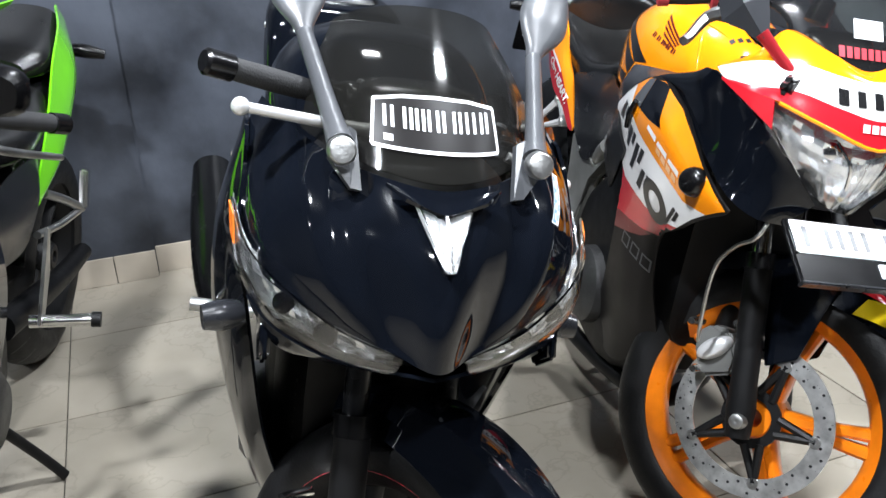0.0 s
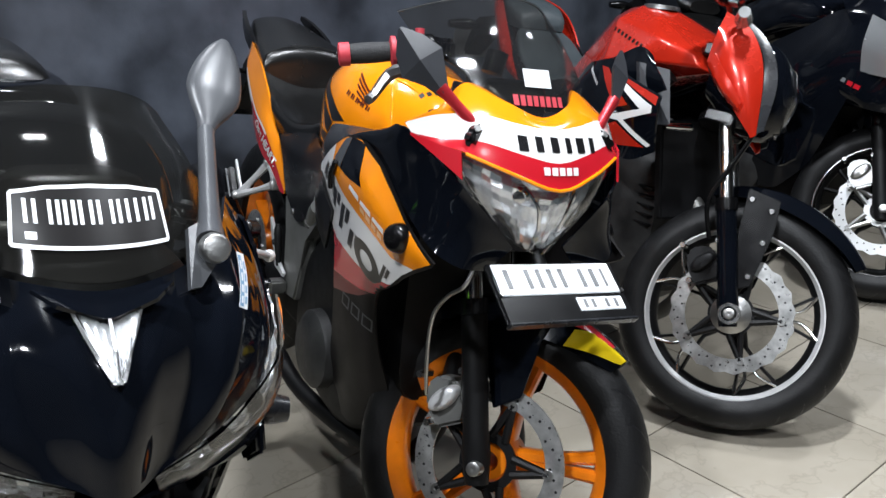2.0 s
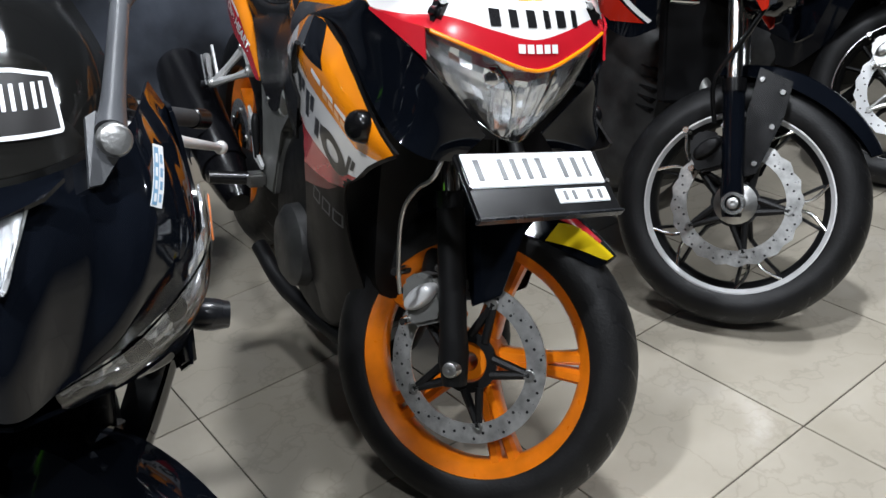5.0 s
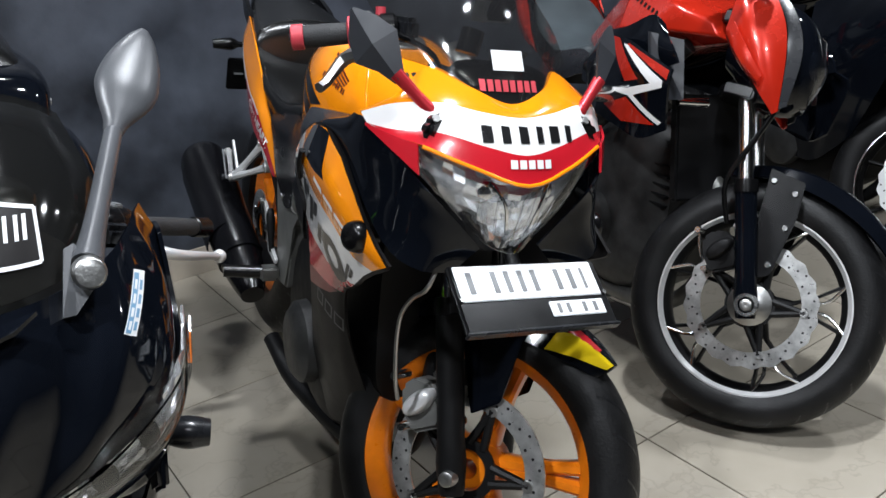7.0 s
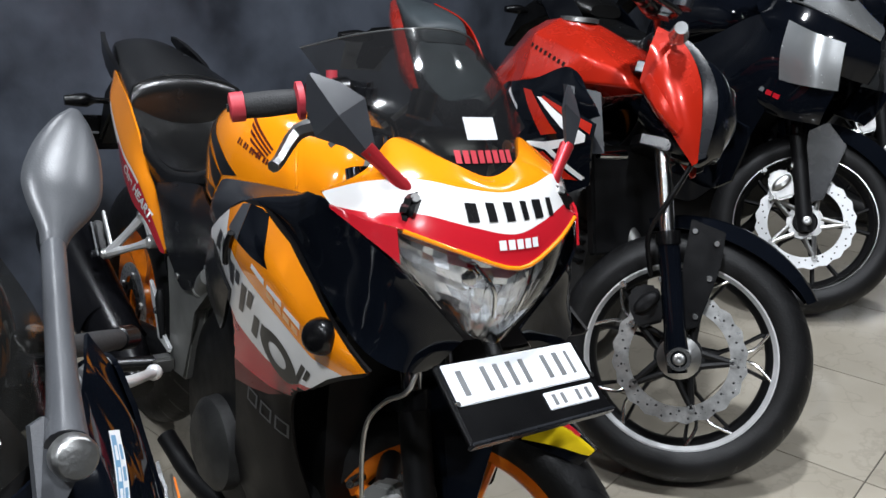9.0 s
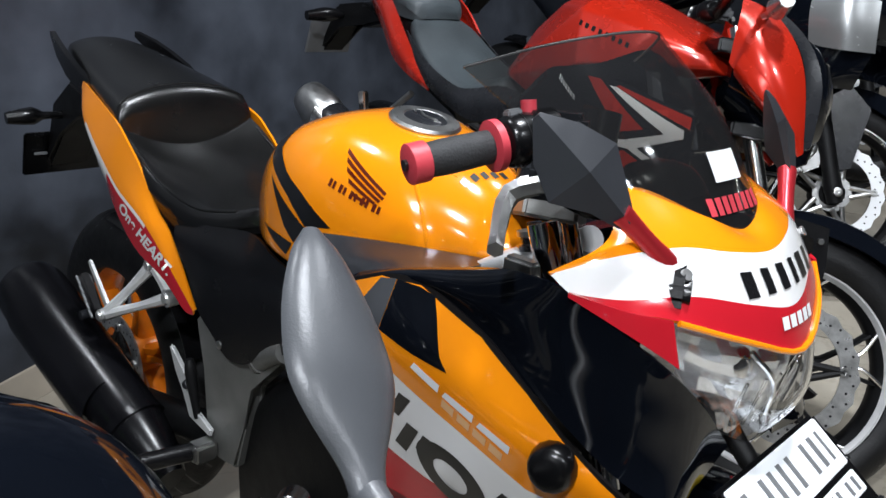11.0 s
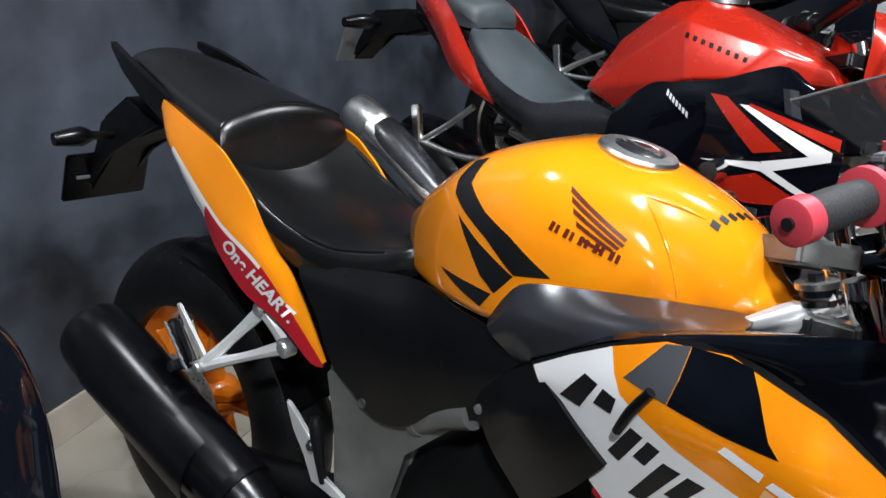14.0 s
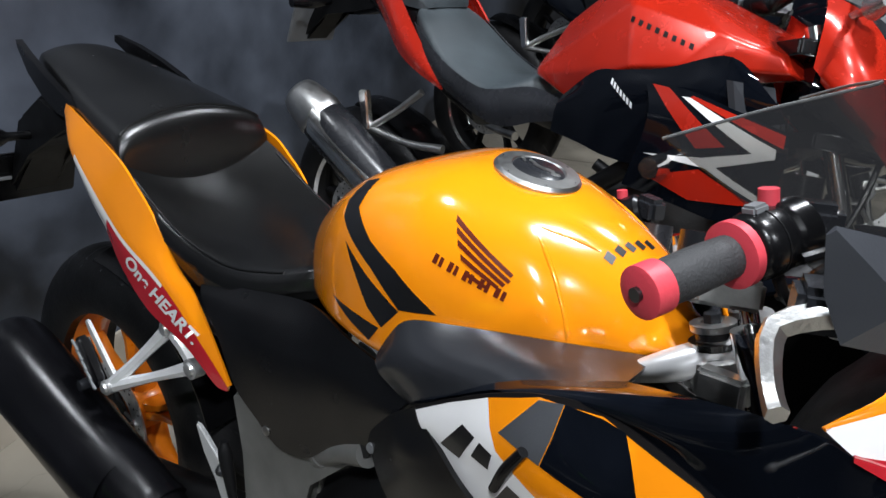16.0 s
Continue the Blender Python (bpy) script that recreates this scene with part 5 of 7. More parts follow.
    # mirrors
    for sgn in (-1, 1):
        b0, b1, b2 = Vector((0.042, sgn * 0.122, 0.946)), Vector((0.012, sgn * 0.175, 1.0)), Vector((-0.053, sgn * 0.226, 1.084))
        mr = P("mirror", tube([b0, b0 + (b1 - b0) * 0.5, b1], [0.011, 0.009, 0.011], 14), "red_alu", "mirror on a red anodised stem")
        P("mirror_foot", slab([(-0.033, -0.012), (0.03, -0.016), (0.038, 0.0), (0.022, 0.014), (-0.03, 0.013)], 0.024, Matrix.Translation(b0 + Vector((0.008, -sgn * 0.002, -0.008))) @ Matrix.Rotation(radians(sgn * 62), 4, "Z") @ Matrix.Rotation(radians(25), 4, "Y"), 0.007), "satin_black", "", mr)
        P("foot_screw", tube([b0 + Vector((0.012, sgn * 0.004, -0.006)), b0 + Vector((0.02, sgn * 0.006, 0.0))], 0.006, 12, k=1), "steel", "", mr)
        d = (b2 - b1).normalized()
        ax = Vector((-0.68, sgn * 0.74, 0.0))
        ax = (ax - d * ax.dot(d)).normalized()
        nx = d.cross(ax)
        nx = nx if nx.x * 1 + nx.z > 0 else -nx
        rings = []
        for fr, hl, hr, th in ((-0.1, 0.008, 0.010, 0.008), (0.15, 0.022, 0.021, 0.014), (0.42, 0.037, 0.043, 0.020), (0.72, 0.024, 0.031, 0.013), (0.98, 0.003, 0.006, 0.004)):
            c = b1 + (b2 - b1) * fr
            rings.append([c - ax * hl, c + nx * th, c + ax * hr, c + ax * hr * 0.8 - nx * th * 0.35, c - ax * hl * 0.7 - nx * th * 0.35])
        bm = bmesh.new()
        bridge(bm, rings)
        P("mirror_head", bm, "mirror_dark", "faceted dark grey mirror housing", mr, 12)
    # number plate in its holder
    pm = Matrix(((-0.057, -0.608, -0.792, 0.153), (0.997, -0.07, -0.018, 0.018), (-0.045, -0.791, 0.611, 0.693), (0, 0, 0, 1)))
    pl = P("number_plate", block(0.27, 0.012, 0.117, pm, 0.004), "satin_black", "white number plate in a black holder")
    P("plate_field", block(0.25, 0.003, 0.06, pm @ Matrix.Translation((-0.003, -0.0075, 0.024)), 0.0014), "plate_white", "white plate field", pl)
    P("plate_date", block(0.10, 0.003, 0.026, pm @ Matrix.Translation((0.068, -0.0075, -0.026)), 0.0014), "plate_white", "", pl)
    for u, w in ((-0.106, 0.009), (-0.064, 0.008), (-0.041, 0.008), (-0.017, 0.008), (0.007, 0.008), (0.05, 0.008), (0.075, 0.009), (0.098, 0.005)):
        P("plate_bar", block(w, 0.002, 0.036, pm @ Matrix.Translation((u, -0.0092, 0.024)), 0), "mid_grey", "", pl)
    for u in (0.033, 0.05, 0.08, 0.1):
        P("plate_bar", block(0.006, 0.002, 0.016, pm @ Matrix.Translation((u, -0.0092, -0.026)), 0), "mid_grey", "", pl)
    P("holder_lip", block(0.272, 0.016, 0.006, pm @ Matrix.Translation((0, -0.002, -0.057)), 0.002), "dark_grey", "", pl)
    for u in (-0.128, 0.128):
        P("plate_screw", tube([pm @ Vector((u, -0.004, -0.002)), pm @ Vector((u, -0.0095, -0.002))], 0.0035, 10, k=1), "bright_alu", "", pl)
    P("plate_stay", tube([(0.15, 0.02, 0.68), (0.10, 0.02, 0.70), (0.06, 0.02, 0.74)], 0.012, 10), "matte_black", "", pl)
    # side stand
    P("side_stand", tube([(-0.62, 0.13, 0.24), (-0.68, 0.2, 0.12), (-0.70, 0.245, 0.056)], 0.012, 10), "matte_black")
    return root


orange_bike()
# ---- the red naked bike ----


def naked_bike():
    root = thing("motorcycle", bike_pose(3.052, 1.483, 15.0, 10.5), "red and black naked motorcycle with silver-edged wheels", "motorcycle", "parked motorcycles")
    S = Matrix.Translation((0.035, -0.008, 0.0)) @ steer(42)
    P = lambda name, bm, m, label="", parent=root, sharp=38: part(name, bm, M[m] if isinstance(m, str) else m, parent, label, sharp)
    w = wheel(root, "front_wheel", S @ Matrix.Translation((0, 0, 0.30)), M["matte_black"], twin=0.045, spoke_w=0.010, lip=M["silver_lip"], carrier="matte_black", wave=True)
    wm = S @ Matrix.Translation((0, 0, 0.30))
    for i in range(5):
        r = wm @ Matrix.Rotation(-2 * math.pi * i / 5 - 0.3, 4, "Y")
        for sgn in (-1, 1):
            P("spoke_edge", tube([r @ Vector((0.125, -0.02, sgn * 0.010)), r @ Vector((0.165, -0.024, sgn * 0.016)), r @ Vector((0.205, -0.027, sgn * 0.06))], 0.0042, 8), "bright_alu", "bright machined spoke edge", w)
    P("hub_plate", lathe([(-0.085, 0.0), (-0.085, 0.02), (-0.078, 0.034), (-0.07, 0.05), (-0.066, 0.05)], wm, 20, ring=False), "alu", "alloy hub plate", w)
    P("axle_cap", lathe([(-0.128, 0.018), (-0.128, 0.026), (-0.118, 0.028), (-0.10, 0.026), (-0.10, 0.018)], wm, 28), "bright_alu", "polished axle ring", w)
    fork(root, S, M["gloss_black"], M["bright_alu"], 0.098, mid=0.52)
    caliper(root, S @ Matrix.Translation((-0.10, -0.075, 0.395)) @ Matrix.Rotation(radians(-35), 4, "Y"), "matte_black")
    P("brake_hose", tube([(-0.11, -0.09, 0.46), (-0.14, -0.12, 0.55), (-0.11, -0.13, 0.66), (-0.08, -0.12, 0.78)], 0.006, 8, m=S), "satin_black", "black brake hose")
    f = fender(root, S, M["gloss_black"], a0=40, a1=118, w=0.056, drop=0.03)
    for sgn in (-1, 1):
        st = P("mudguard_stay", slab([(-0.01, 0.36), (0.02, 0.38), (0.03, 0.52), (0.02, 0.60), (-0.06, 0.61), (-0.05, 0.50)], 0.008, S @ Matrix.Translation((0.0, sgn * 0.085, 0)), 0.002), "satin_black", "", f)
        for dx, dz in ((0.008, 0.40), (0.014, 0.49), (0.008, 0.57), (-0.045, 0.585)):
            P("stay_bolt", lathe([(sgn * 0.004, 0.0), (sgn * 0.011, 0.0), (sgn * 0.011, 0.006), (sgn * 0.004, 0.008)], S @ Matrix.Translation((dx, sgn * 0.085, dz)), 12, ring=False), "bright_alu", "", f)
    # wide bar
    for sgn in (-1, 1):
        h, a, b = clip_on(root, S, sgn, 1.045, 0.36, "satin_black", x0=-0.26, back=0.09, drop=-0.01)
        lever(root, S, a, b, sgn, "satin_black", ball=False)
    P("bar_clamp", tube([(-0.26, -0.12, 1.04), (-0.26, 0.12, 1.04)], 0.014, 14, k=1, m=S), "satin_black")
    P("fluid_reservoir", lathe([(-0.022, 0.0), (-0.022, 0.022), (0.022, 0.022), (0.024, 0.0)], S @ Matrix.Translation((-0.21, -0.16, 1.07)) @ Matrix.Rotation(radians(90), 4, "X"), 20, ring=False), "dark_grey")
    # headlamp with red shrouds, turned with the fork
    H = S @ Matrix.Translation((-0.05, -0.06, 0.0))
    lamp = [(-0.19, 0.80, 0.87, 0.95, 0.08, 3, 3), (-0.1, 0.74, 0.86, 0.97, 0.10, 3, 3), (-0.03, 0.73, 0.84, 0.94, 0.095, 3, 3), (0.01, 0.76, 0.82, 0.87, 0.05, 3, 3)]
    bm = body(lamp, 30, 4)
    bm.transform(H)
    hl = P("headlamp_shell", bm, "gloss_black", "angular headlamp shell")
    G = span([[(-0.02, -0.10, 0.93), (0.04, -0.06, 0.93), (0.055, 0, 0.925), (0.04, 0.06, 0.93), (-0.02, 0.1, 0.93)], [(-0.0, -0.105, 0.86), (0.058, -0.06, 0.86), (0.075, 0, 0.855), (0.058, 0.06, 0.86), (0.0, 0.105, 0.86)], [(0.0, -0.06, 0.775), (0.045, -0.035, 0.77), (0.055, 0, 0.768), (0.045, 0.035, 0.77), (0.0, 0.06, 0.775)]], 25, 10)
    sh = sheet((G - np.array([0.07, 0, 0.02]))[:, ::-1], 0.003)
    sh.transform(H)
    P("reflector", sh, "reflector", "", hl)
    sh = sheet((G - np.array([0.05, 0, 0.02]))[:, ::-1], 0.003)
    sh.transform(H)
    P("lens", sh, "clear", "clear lens", hl).visible_shadow = False
    for sgn in (-1, 1):
        k = lambda pts: [(x, -sgn * y, z) for x, y, z in pts]
        for rows, m, lab in (
            (([(-0.20, -0.085, 1.0), (-0.14, -0.10, 0.975), (-0.09, -0.112, 0.92), (-0.06, -0.115, 0.85), (-0.035, -0.105, 0.725)], [(-0.20, -0.105, 0.95), (-0.155, -0.13, 0.90), (-0.11, -0.135, 0.845), (-0.07, -0.125, 0.785), (-0.037, -0.107, 0.72)], [(-0.20, -0.10, 0.87), (-0.165, -0.118, 0.83), (-0.12, -0.122, 0.79), (-0.08, -0.118, 0.75), (-0.04, -0.105, 0.717)]), "pearl_red", "red headlamp shroud"),
            (([(-0.19, -0.08, 1.0), (-0.12, -0.092, 0.978), (-0.06, -0.105, 0.925), (-0.025, -0.108, 0.85), (-0.02, -0.10, 0.74)], [(-0.14, -0.097, 0.973), (-0.088, -0.11, 0.92), (-0.057, -0.112, 0.85), (-0.033, -0.103, 0.73)]), "dark_grey", "dark shroud edge"),
        ):
            bm = sheet((lambda g: g if sgn < 0 else g[:, ::-1])(span([k(r) for r in rows], 24, 8)), 0.005)
            bm.transform(H)
            P("headlamp_shroud", bm, m, lab, root, 25)
        fin = sheet((lambda q: q if sgn < 0 else q[:, ::-1])(span([k([(-0.182, -0.132, 0.885), (-0.135, -0.15, 0.835), (-0.085, -0.143, 0.785)]), k([(-0.19, -0.124, 0.862), (-0.143, -0.146, 0.812), (-0.087, -0.14, 0.772)]), k([(-0.186, -0.112, 0.85), (-0.14, -0.125, 0.803), (-0.085, -0.122, 0.765)])], 16, 6)), 0.006)
        fin.transform(H)
        P("shroud_fin", fin, "pearl_red", "raised red fin", root, 30)
        P("front_indicator", tube([(-0.16, sgn * 0.10, 0.965), (-0.15, sgn * 0.14, 0.97), (-0.145, sgn * 0.155, 0.972), (-0.14, sgn * 0.205, 0.975)], [0.008, 0.008, 0.022, 0.014], 14, k=2, m=H), "silver", "indicator with a smoked lens")
    # tank: flat facets with sharp pressed edges
    tank = bmesh.new()
    corners = [(-0.733, 0.095, 0.815), (-0.714, 0.09, 0.84), (-0.68, 0.05, 0.93), (-0.60, 0.06, 0.99), (-0.62, 0.125, 0.781), (-0.564, 0.118, 0.94), (-0.44, 0.185, 0.875), (-0.482, 0.13, 0.99), (-0.291, 0.13, 0.954), (-0.255, 0.125, 0.931), (-0.556, 0.04, 1.022), (-0.49, 0.045, 1.032), (-0.427, 0.04, 1.022), (-0.364, 0.035, 1.003), (-0.287, 0.03, 0.962), (-0.225, 0.025, 0.925), (-0.191, 0.09, 0.925), (-0.169, 0.085, 0.892), (-0.16, 0.05, 0.88), (-0.344, 0.17, 0.887), (-0.6, 0.08, 0.78), (-0.3, 0.1, 0.86)]
    for x, y, z in corners:
        for sgn in (-1, 1):
            tank.verts.new((x, sgn * y, z))
    hull = bmesh.ops.convex_hull(tank, input=tank.verts[:])
    bmesh.ops.delete(tank, geom=[v for v in tank.verts if not v.link_faces], context="VERTS")
    bmesh.ops.dissolve_limit(tank, angle_limit=radians(13), verts=tank.verts[:], edges=tank.edges[:])
    bmesh.ops.bevel(tank, geom=tank.edges[:], offset=0.016, segments=3, profile=0.6, affect="EDGES", clamp_overlap=True)
    bmesh.ops.recalc_face_normals(tank, faces=tank.faces[:])
    tt = tree_of(tank)
    t = P("fuel_tank", tank, "pearl_red", "faceted metallic red fuel tank", root, 40)
    for sgn in (-1, 1):
        decal("maker_mark", [[(u, v), (u + 0.009, v - 0.0024), (u + 0.009, v + 0.0076), (u, v + 0.01)] for u, v in [(-0.473 + 0.019 * i, 0.955 - 0.0049 * i) for i in range(8)]], (0, 0, 0), (1, 0, 0), (0, 0, 1), (0, -sgn, 0), tt, M["fairing_black"], t)
    P("filler_ring", lathe([(0.0, 0.03), (0.0, 0.05), (0.01, 0.049), (0.012, 0.03)], Matrix.Translation((-0.47, 0, 1.026)) @ Matrix.Rotation(radians(90), 4, "X"), 36), "alu", "", t)
    P("filler_cap", lathe([(0.0, 0.032), (0.01, 0.032), (0.013, 0.0)], Matrix.Translation((-0.47, 0, 1.026)) @ Matrix.Rotation(radians(90), 4, "X"), 30, ring=False), "dark_grey", "", t)
    # flank panels and shrouds
    for sgn in (-1, 1):
        k = lambda pts: [(x, -sgn * y, z) for x, y, z in pts]
        g = lambda rows, nu=24, nv=10: (lambda q: q if sgn < 0 else q[:, ::-1])(span([k(r) for r in rows], nu, nv))
        flank = sheet(g([[(-0.60, -0.155, 0.790), (-0.518, -0.172, 0.853), (-0.445, -0.195, 0.868), (-0.344, -0.215, 0.887), (-0.233, -0.225, 0.925), (-0.193, -0.222, 0.905)], [(-0.61, -0.165, 0.765), (-0.52, -0.19, 0.80), (-0.44, -0.208, 0.825), (-0.34, -0.228, 0.835), (-0.22, -0.235, 0.865), (-0.13, -0.228, 0.862)], [(-0.62, -0.16, 0.715), (-0.53, -0.185, 0.71), (-0.45, -0.2, 0.70), (-0.34, -0.215, 0.71), (-0.22, -0.225, 0.79), (-0.106, -0.225, 0.834)]], 30, 12), 0.005)
        ft = tree_of(flank)
        fp = P("flank_panel", flank, "gloss_black", "glossy black tank flank panel", root, 20)
        sd = ((0, 0, 0), (1, 0, 0), (0, 0, 1), (0, -sgn, 0))
        decal("white_mark", [[(u, v), (u + 0.006, v - 0.0037), (u + 0.006, v + 0.0075), (u, v + 0.0112)] for u, v in [(-0.462 + 0.0093 * i, 0.842 - 0.0057 * i) for i in range(7)]], *sd, ft, M["sticker"], fp)
        bm = sheet(g([[(-0.36, -0.245, 0.865), (-0.27, -0.255, 0.862), (-0.18, -0.255, 0.842), (-0.088, -0.25, 0.82)], [(-0.34, -0.26, 0.80), (-0.25, -0.268, 0.79), (-0.16, -0.266, 0.785), (-0.085, -0.255, 0.78)], [(-0.38, -0.25, 0.67), (-0.27, -0.255, 0.66), (-0.17, -0.25, 0.65), (-0.095, -0.235, 0.685)]], 30, 14), 0.006)
        tr = tree_of(bm)
        s = P("radiator_shroud", bm, "gloss_black", "black radiator shroud with red and white flashes")
        decal("flash", [[(-0.345, 0.863), (-0.309, 0.862), (-0.183, 0.783), (-0.235, 0.77), (-0.315, 0.837)], [(-0.26, 0.856), (-0.092, 0.818), (-0.09, 0.797), (-0.264, 0.852)], [(-0.33, 0.70), (-0.225, 0.735), (-0.12, 0.69), (-0.24, 0.675)]], *sd, tr, M["pearl_red"], s, label="red flash")
        decal("flash", [[(-0.28, 0.852), (-0.263, 0.852), (-0.1, 0.794), (-0.1, 0.778), (-0.205, 0.741), (-0.218, 0.758), (-0.137, 0.781)], [(-0.34, 0.74), (-0.22, 0.757), (-0.10, 0.70), (-0.11, 0.692), (-0.215, 0.74)]], *sd, tr, M["white"], s, lift=0.0025, label="white flash")
        box = bmesh.new()
        quad = [Vector(q) for q in k([(-0.2, -0.25, 0.889), (-0.152, -0.19, 0.88), (-0.108, -0.195, 0.752), (-0.165, -0.24, 0.74)])]
        bridge(box, [quad, [q + Vector((-0.012, 0, 0)) for q in quad]])
        P("shroud_box", box, "mirror_dark", "dark grey plastic duct cover")
        P("seat_side", sheet(g([[(-1.075, -0.13, 0.889), (-0.97, -0.14, 0.815), (-0.86, -0.14, 0.77), (-0.80, -0.135, 0.77), (-0.707, -0.125, 0.788), (-0.61, -0.14, 0.775)], [(-1.02, -0.142, 0.82), (-0.93, -0.15, 0.765), (-0.83, -0.15, 0.735), (-0.77, -0.15, 0.735), (-0.69, -0.148, 0.755), (-0.61, -0.15, 0.76)], [(-0.966, -0.142, 0.757), (-0.88, -0.145, 0.72), (-0.80, -0.145, 0.695), (-0.74, -0.148, 0.70), (-0.68, -0.148, 0.72), (-0.612, -0.15, 0.735)]], 24, 8), 0.004), "dark_grey", "grey plastic side cover")
        tail = [[(-1.30, -0.075, 1.035), (-1.20, -0.115, 1.0), (-1.134, -0.132, 0.953), (-1.068, -0.138, 0.876), (-1.02, -0.138, 0.82), (-0.966, -0.136, 0.755)], [(-1.31, -0.085, 1.02), (-1.23, -0.125, 0.975), (-1.15, -0.148, 0.92), (-1.09, -0.154, 0.85), (-1.03, -0.15, 0.80), (-0.966, -0.138, 0.75)], [(-1.33, -0.075, 0.985), (-1.25, -0.11, 0.945), (-1.17, -0.135, 0.885), (-1.11, -0.142, 0.815), (-1.04, -0.143, 0.775), (-0.966, -0.135, 0.745)]]
        P("tail_panel", sheet(g(tail, 26, 10), 0.005), "pearl_red", "metallic red tail panel", root, 16)
        br = P("footrest_bracket", tube([(-0.95, sgn * 0.14, 0.60), (-1.05, sgn * 0.165, 0.60), (-1.16, sgn * 0.19, 0.62)], [0.012, 0.009, 0.011], 10), "alu", "alloy footrest bracket")
        P("bracket_arm", tube([(-1.02, sgn * 0.15, 0.73), (-1.09, sgn * 0.17, 0.67), (-1.16, sgn * 0.19, 0.62)], 0.009, 10), "alu", "", br)
        P("passenger_footpeg", slab([(-0.013, -0.05), (0.013, -0.05), (0.015, 0.05), (-0.015, 0.05)], 0.02, Matrix.Translation((-1.17, sgn * 0.195, 0.665)) @ Matrix.Rotation(radians(-10), 4, "Y"), 0.004), "bright_alu", "folded ribbed alloy footpeg", br)
        P("rear_indicator", tube([(-1.50, sgn * 0.04, 0.90), (-1.505, sgn * 0.10, 0.90), (-1.51, sgn * 0.17, 0.895)], [0.01, 0.022, 0.014], 12), "satin_black")
    P("rider_seat", saddle([(-0.705, 0.77, 0.80, 0.79, 0.06), (-0.74, 0.765, 0.812, 0.796, 0.095), (-0.80, 0.745, 0.796, 0.775, 0.128), (-0.86, 0.745, 0.792, 0.772, 0.138), (-0.97, 0.78, 0.84, 0.82, 0.138), (-1.06, 0.84, 0.90, 0.888, 0.12), (-1.10, 0.88, 0.925, 0.915, 0.10)]), "seat_grey", "charcoal vinyl rider seat")
    P("passenger_seat", saddle([(-1.085, 0.92, 0.955, 0.94, 0.06), (-1.105, 0.915, 0.985, 0.965, 0.09), (-1.18, 0.93, 1.018, 1.0, 0.105), (-1.28, 0.97, 1.04, 1.028, 0.08), (-1.36, 1.0, 1.045, 1.035, 0.05)]), "seat_grey", "charcoal vinyl passenger seat")
    P("tail_core", body([(-0.9, 0.66, 0.72, 0.78, 0.10, 4, 4), (-1.1, 0.76, 0.83, 0.92, 0.10, 4, 4), (-1.34, 0.92, 0.97, 1.01, 0.06, 4, 4)], 22, 4), "satin_black")
    rf = P("rear_mudguard", slab([(-1.26, 0.90), (-1.40, 0.945), (-1.54, 0.93), (-1.64, 0.78), (-1.625, 0.77), (-1.52, 0.87), (-1.4, 0.87)], 0.09, Matrix(), 0.012), "matte_black", "black rear mudguard")
    P("plate_holder", block(0.008, 0.17, 0.12, Matrix.Translation((-1.60, -0.02, 0.83)) @ Matrix.Rotation(radians(20), 4, "Y"), 0.003), "mid_grey", "pale grey plate", rf)
    ex = P("silencer", tube([(-0.88, -0.19, 0.34), (-0.93, -0.20, 0.385), (-1.05, -0.225, 0.485), (-1.2, -0.26, 0.60), (-1.255, -0.272, 0.64)], [0.028, 0.046, 0.06, 0.064, 0.058], 26, k=4), "dark_grey", "dark silencer with a bright tip")
    P("silencer_tip", tube([(-1.245, -0.27, 0.632), (-1.26, -0.273, 0.645), (-1.315, -0.285, 0.685), (-1.325, -0.287, 0.692)], [0.059, 0.062, 0.05, 0.04], 26, k=2), "alu", "bright silencer tip", ex)
    P("silencer_cover", sheet([[(-1.03 - 0.2 * s, -0.222 - 0.046 * s - 0.066 * math.cos(radians(q)), 0.47 + 0.155 * s + 0.066 * math.sin(radians(q))) for s in np.linspace(0, 1, 10)] for q in range(-10, 100, 12)], 0.003), "bright_alu", "polished cover", ex)
    rear_end(root, M["matte_black"], lip=M["silver_lip"])
    engine(root, "frame_grey", "engine_grey")
    P("chrome_bolt", tube([(-0.12, -0.12, 0.745), (-0.12, -0.2, 0.745)], [0.012, 0.008], 14, k=1), "chrome", "bright chrome bolt")
    for i in range(9):
        P("radiator_fin", block(0.006, 0.24, 0.003, Matrix.Translation((-0.178 - 0.006 * i, 0, 0.52 + 0.024 * i)), 0), "engine_grey")
    P("radiator", block(0.03, 0.26, 0.26, Matrix.Translation((-0.2, 0, 0.62)) @ Matrix.Rotation(radians(-15), 4, "Y"), 0.006), "matte_black", "black radiator")
    P("frame_tube", tube([(-0.25, 0.1, 0.86), (-0.4, 0.16, 0.7), (-0.66, 0.15, 0.5), (-0.74, 0.12, 0.4)], 0.02, 12), "matte_black")
    P("frame_tube", tube([(-0.25, -0.1, 0.86), (-0.4, -0.16, 0.7), (-0.66, -0.15, 0.5), (-0.74, -0.12, 0.4)], 0.02, 12), "matte_black")
    P("crash_bobbin", tube([(-0.295, -0.17, 0.728), (-0.294, -0.285, 0.729), (-0.293, -0.322, 0.729)], [0.018, 0.02, 0.019], 18, k=1), "bright_alu", "round alloy crash bobbin")
    P("side_stand", tube([(-0.62, 0.13, 0.24), (-0.68, 0.2, 0.12), (-0.70, 0.245, 0.056)], 0.012, 10), "matte_black")
    return root


naked_bike()
# ---- the black sport bike beside the camera ----


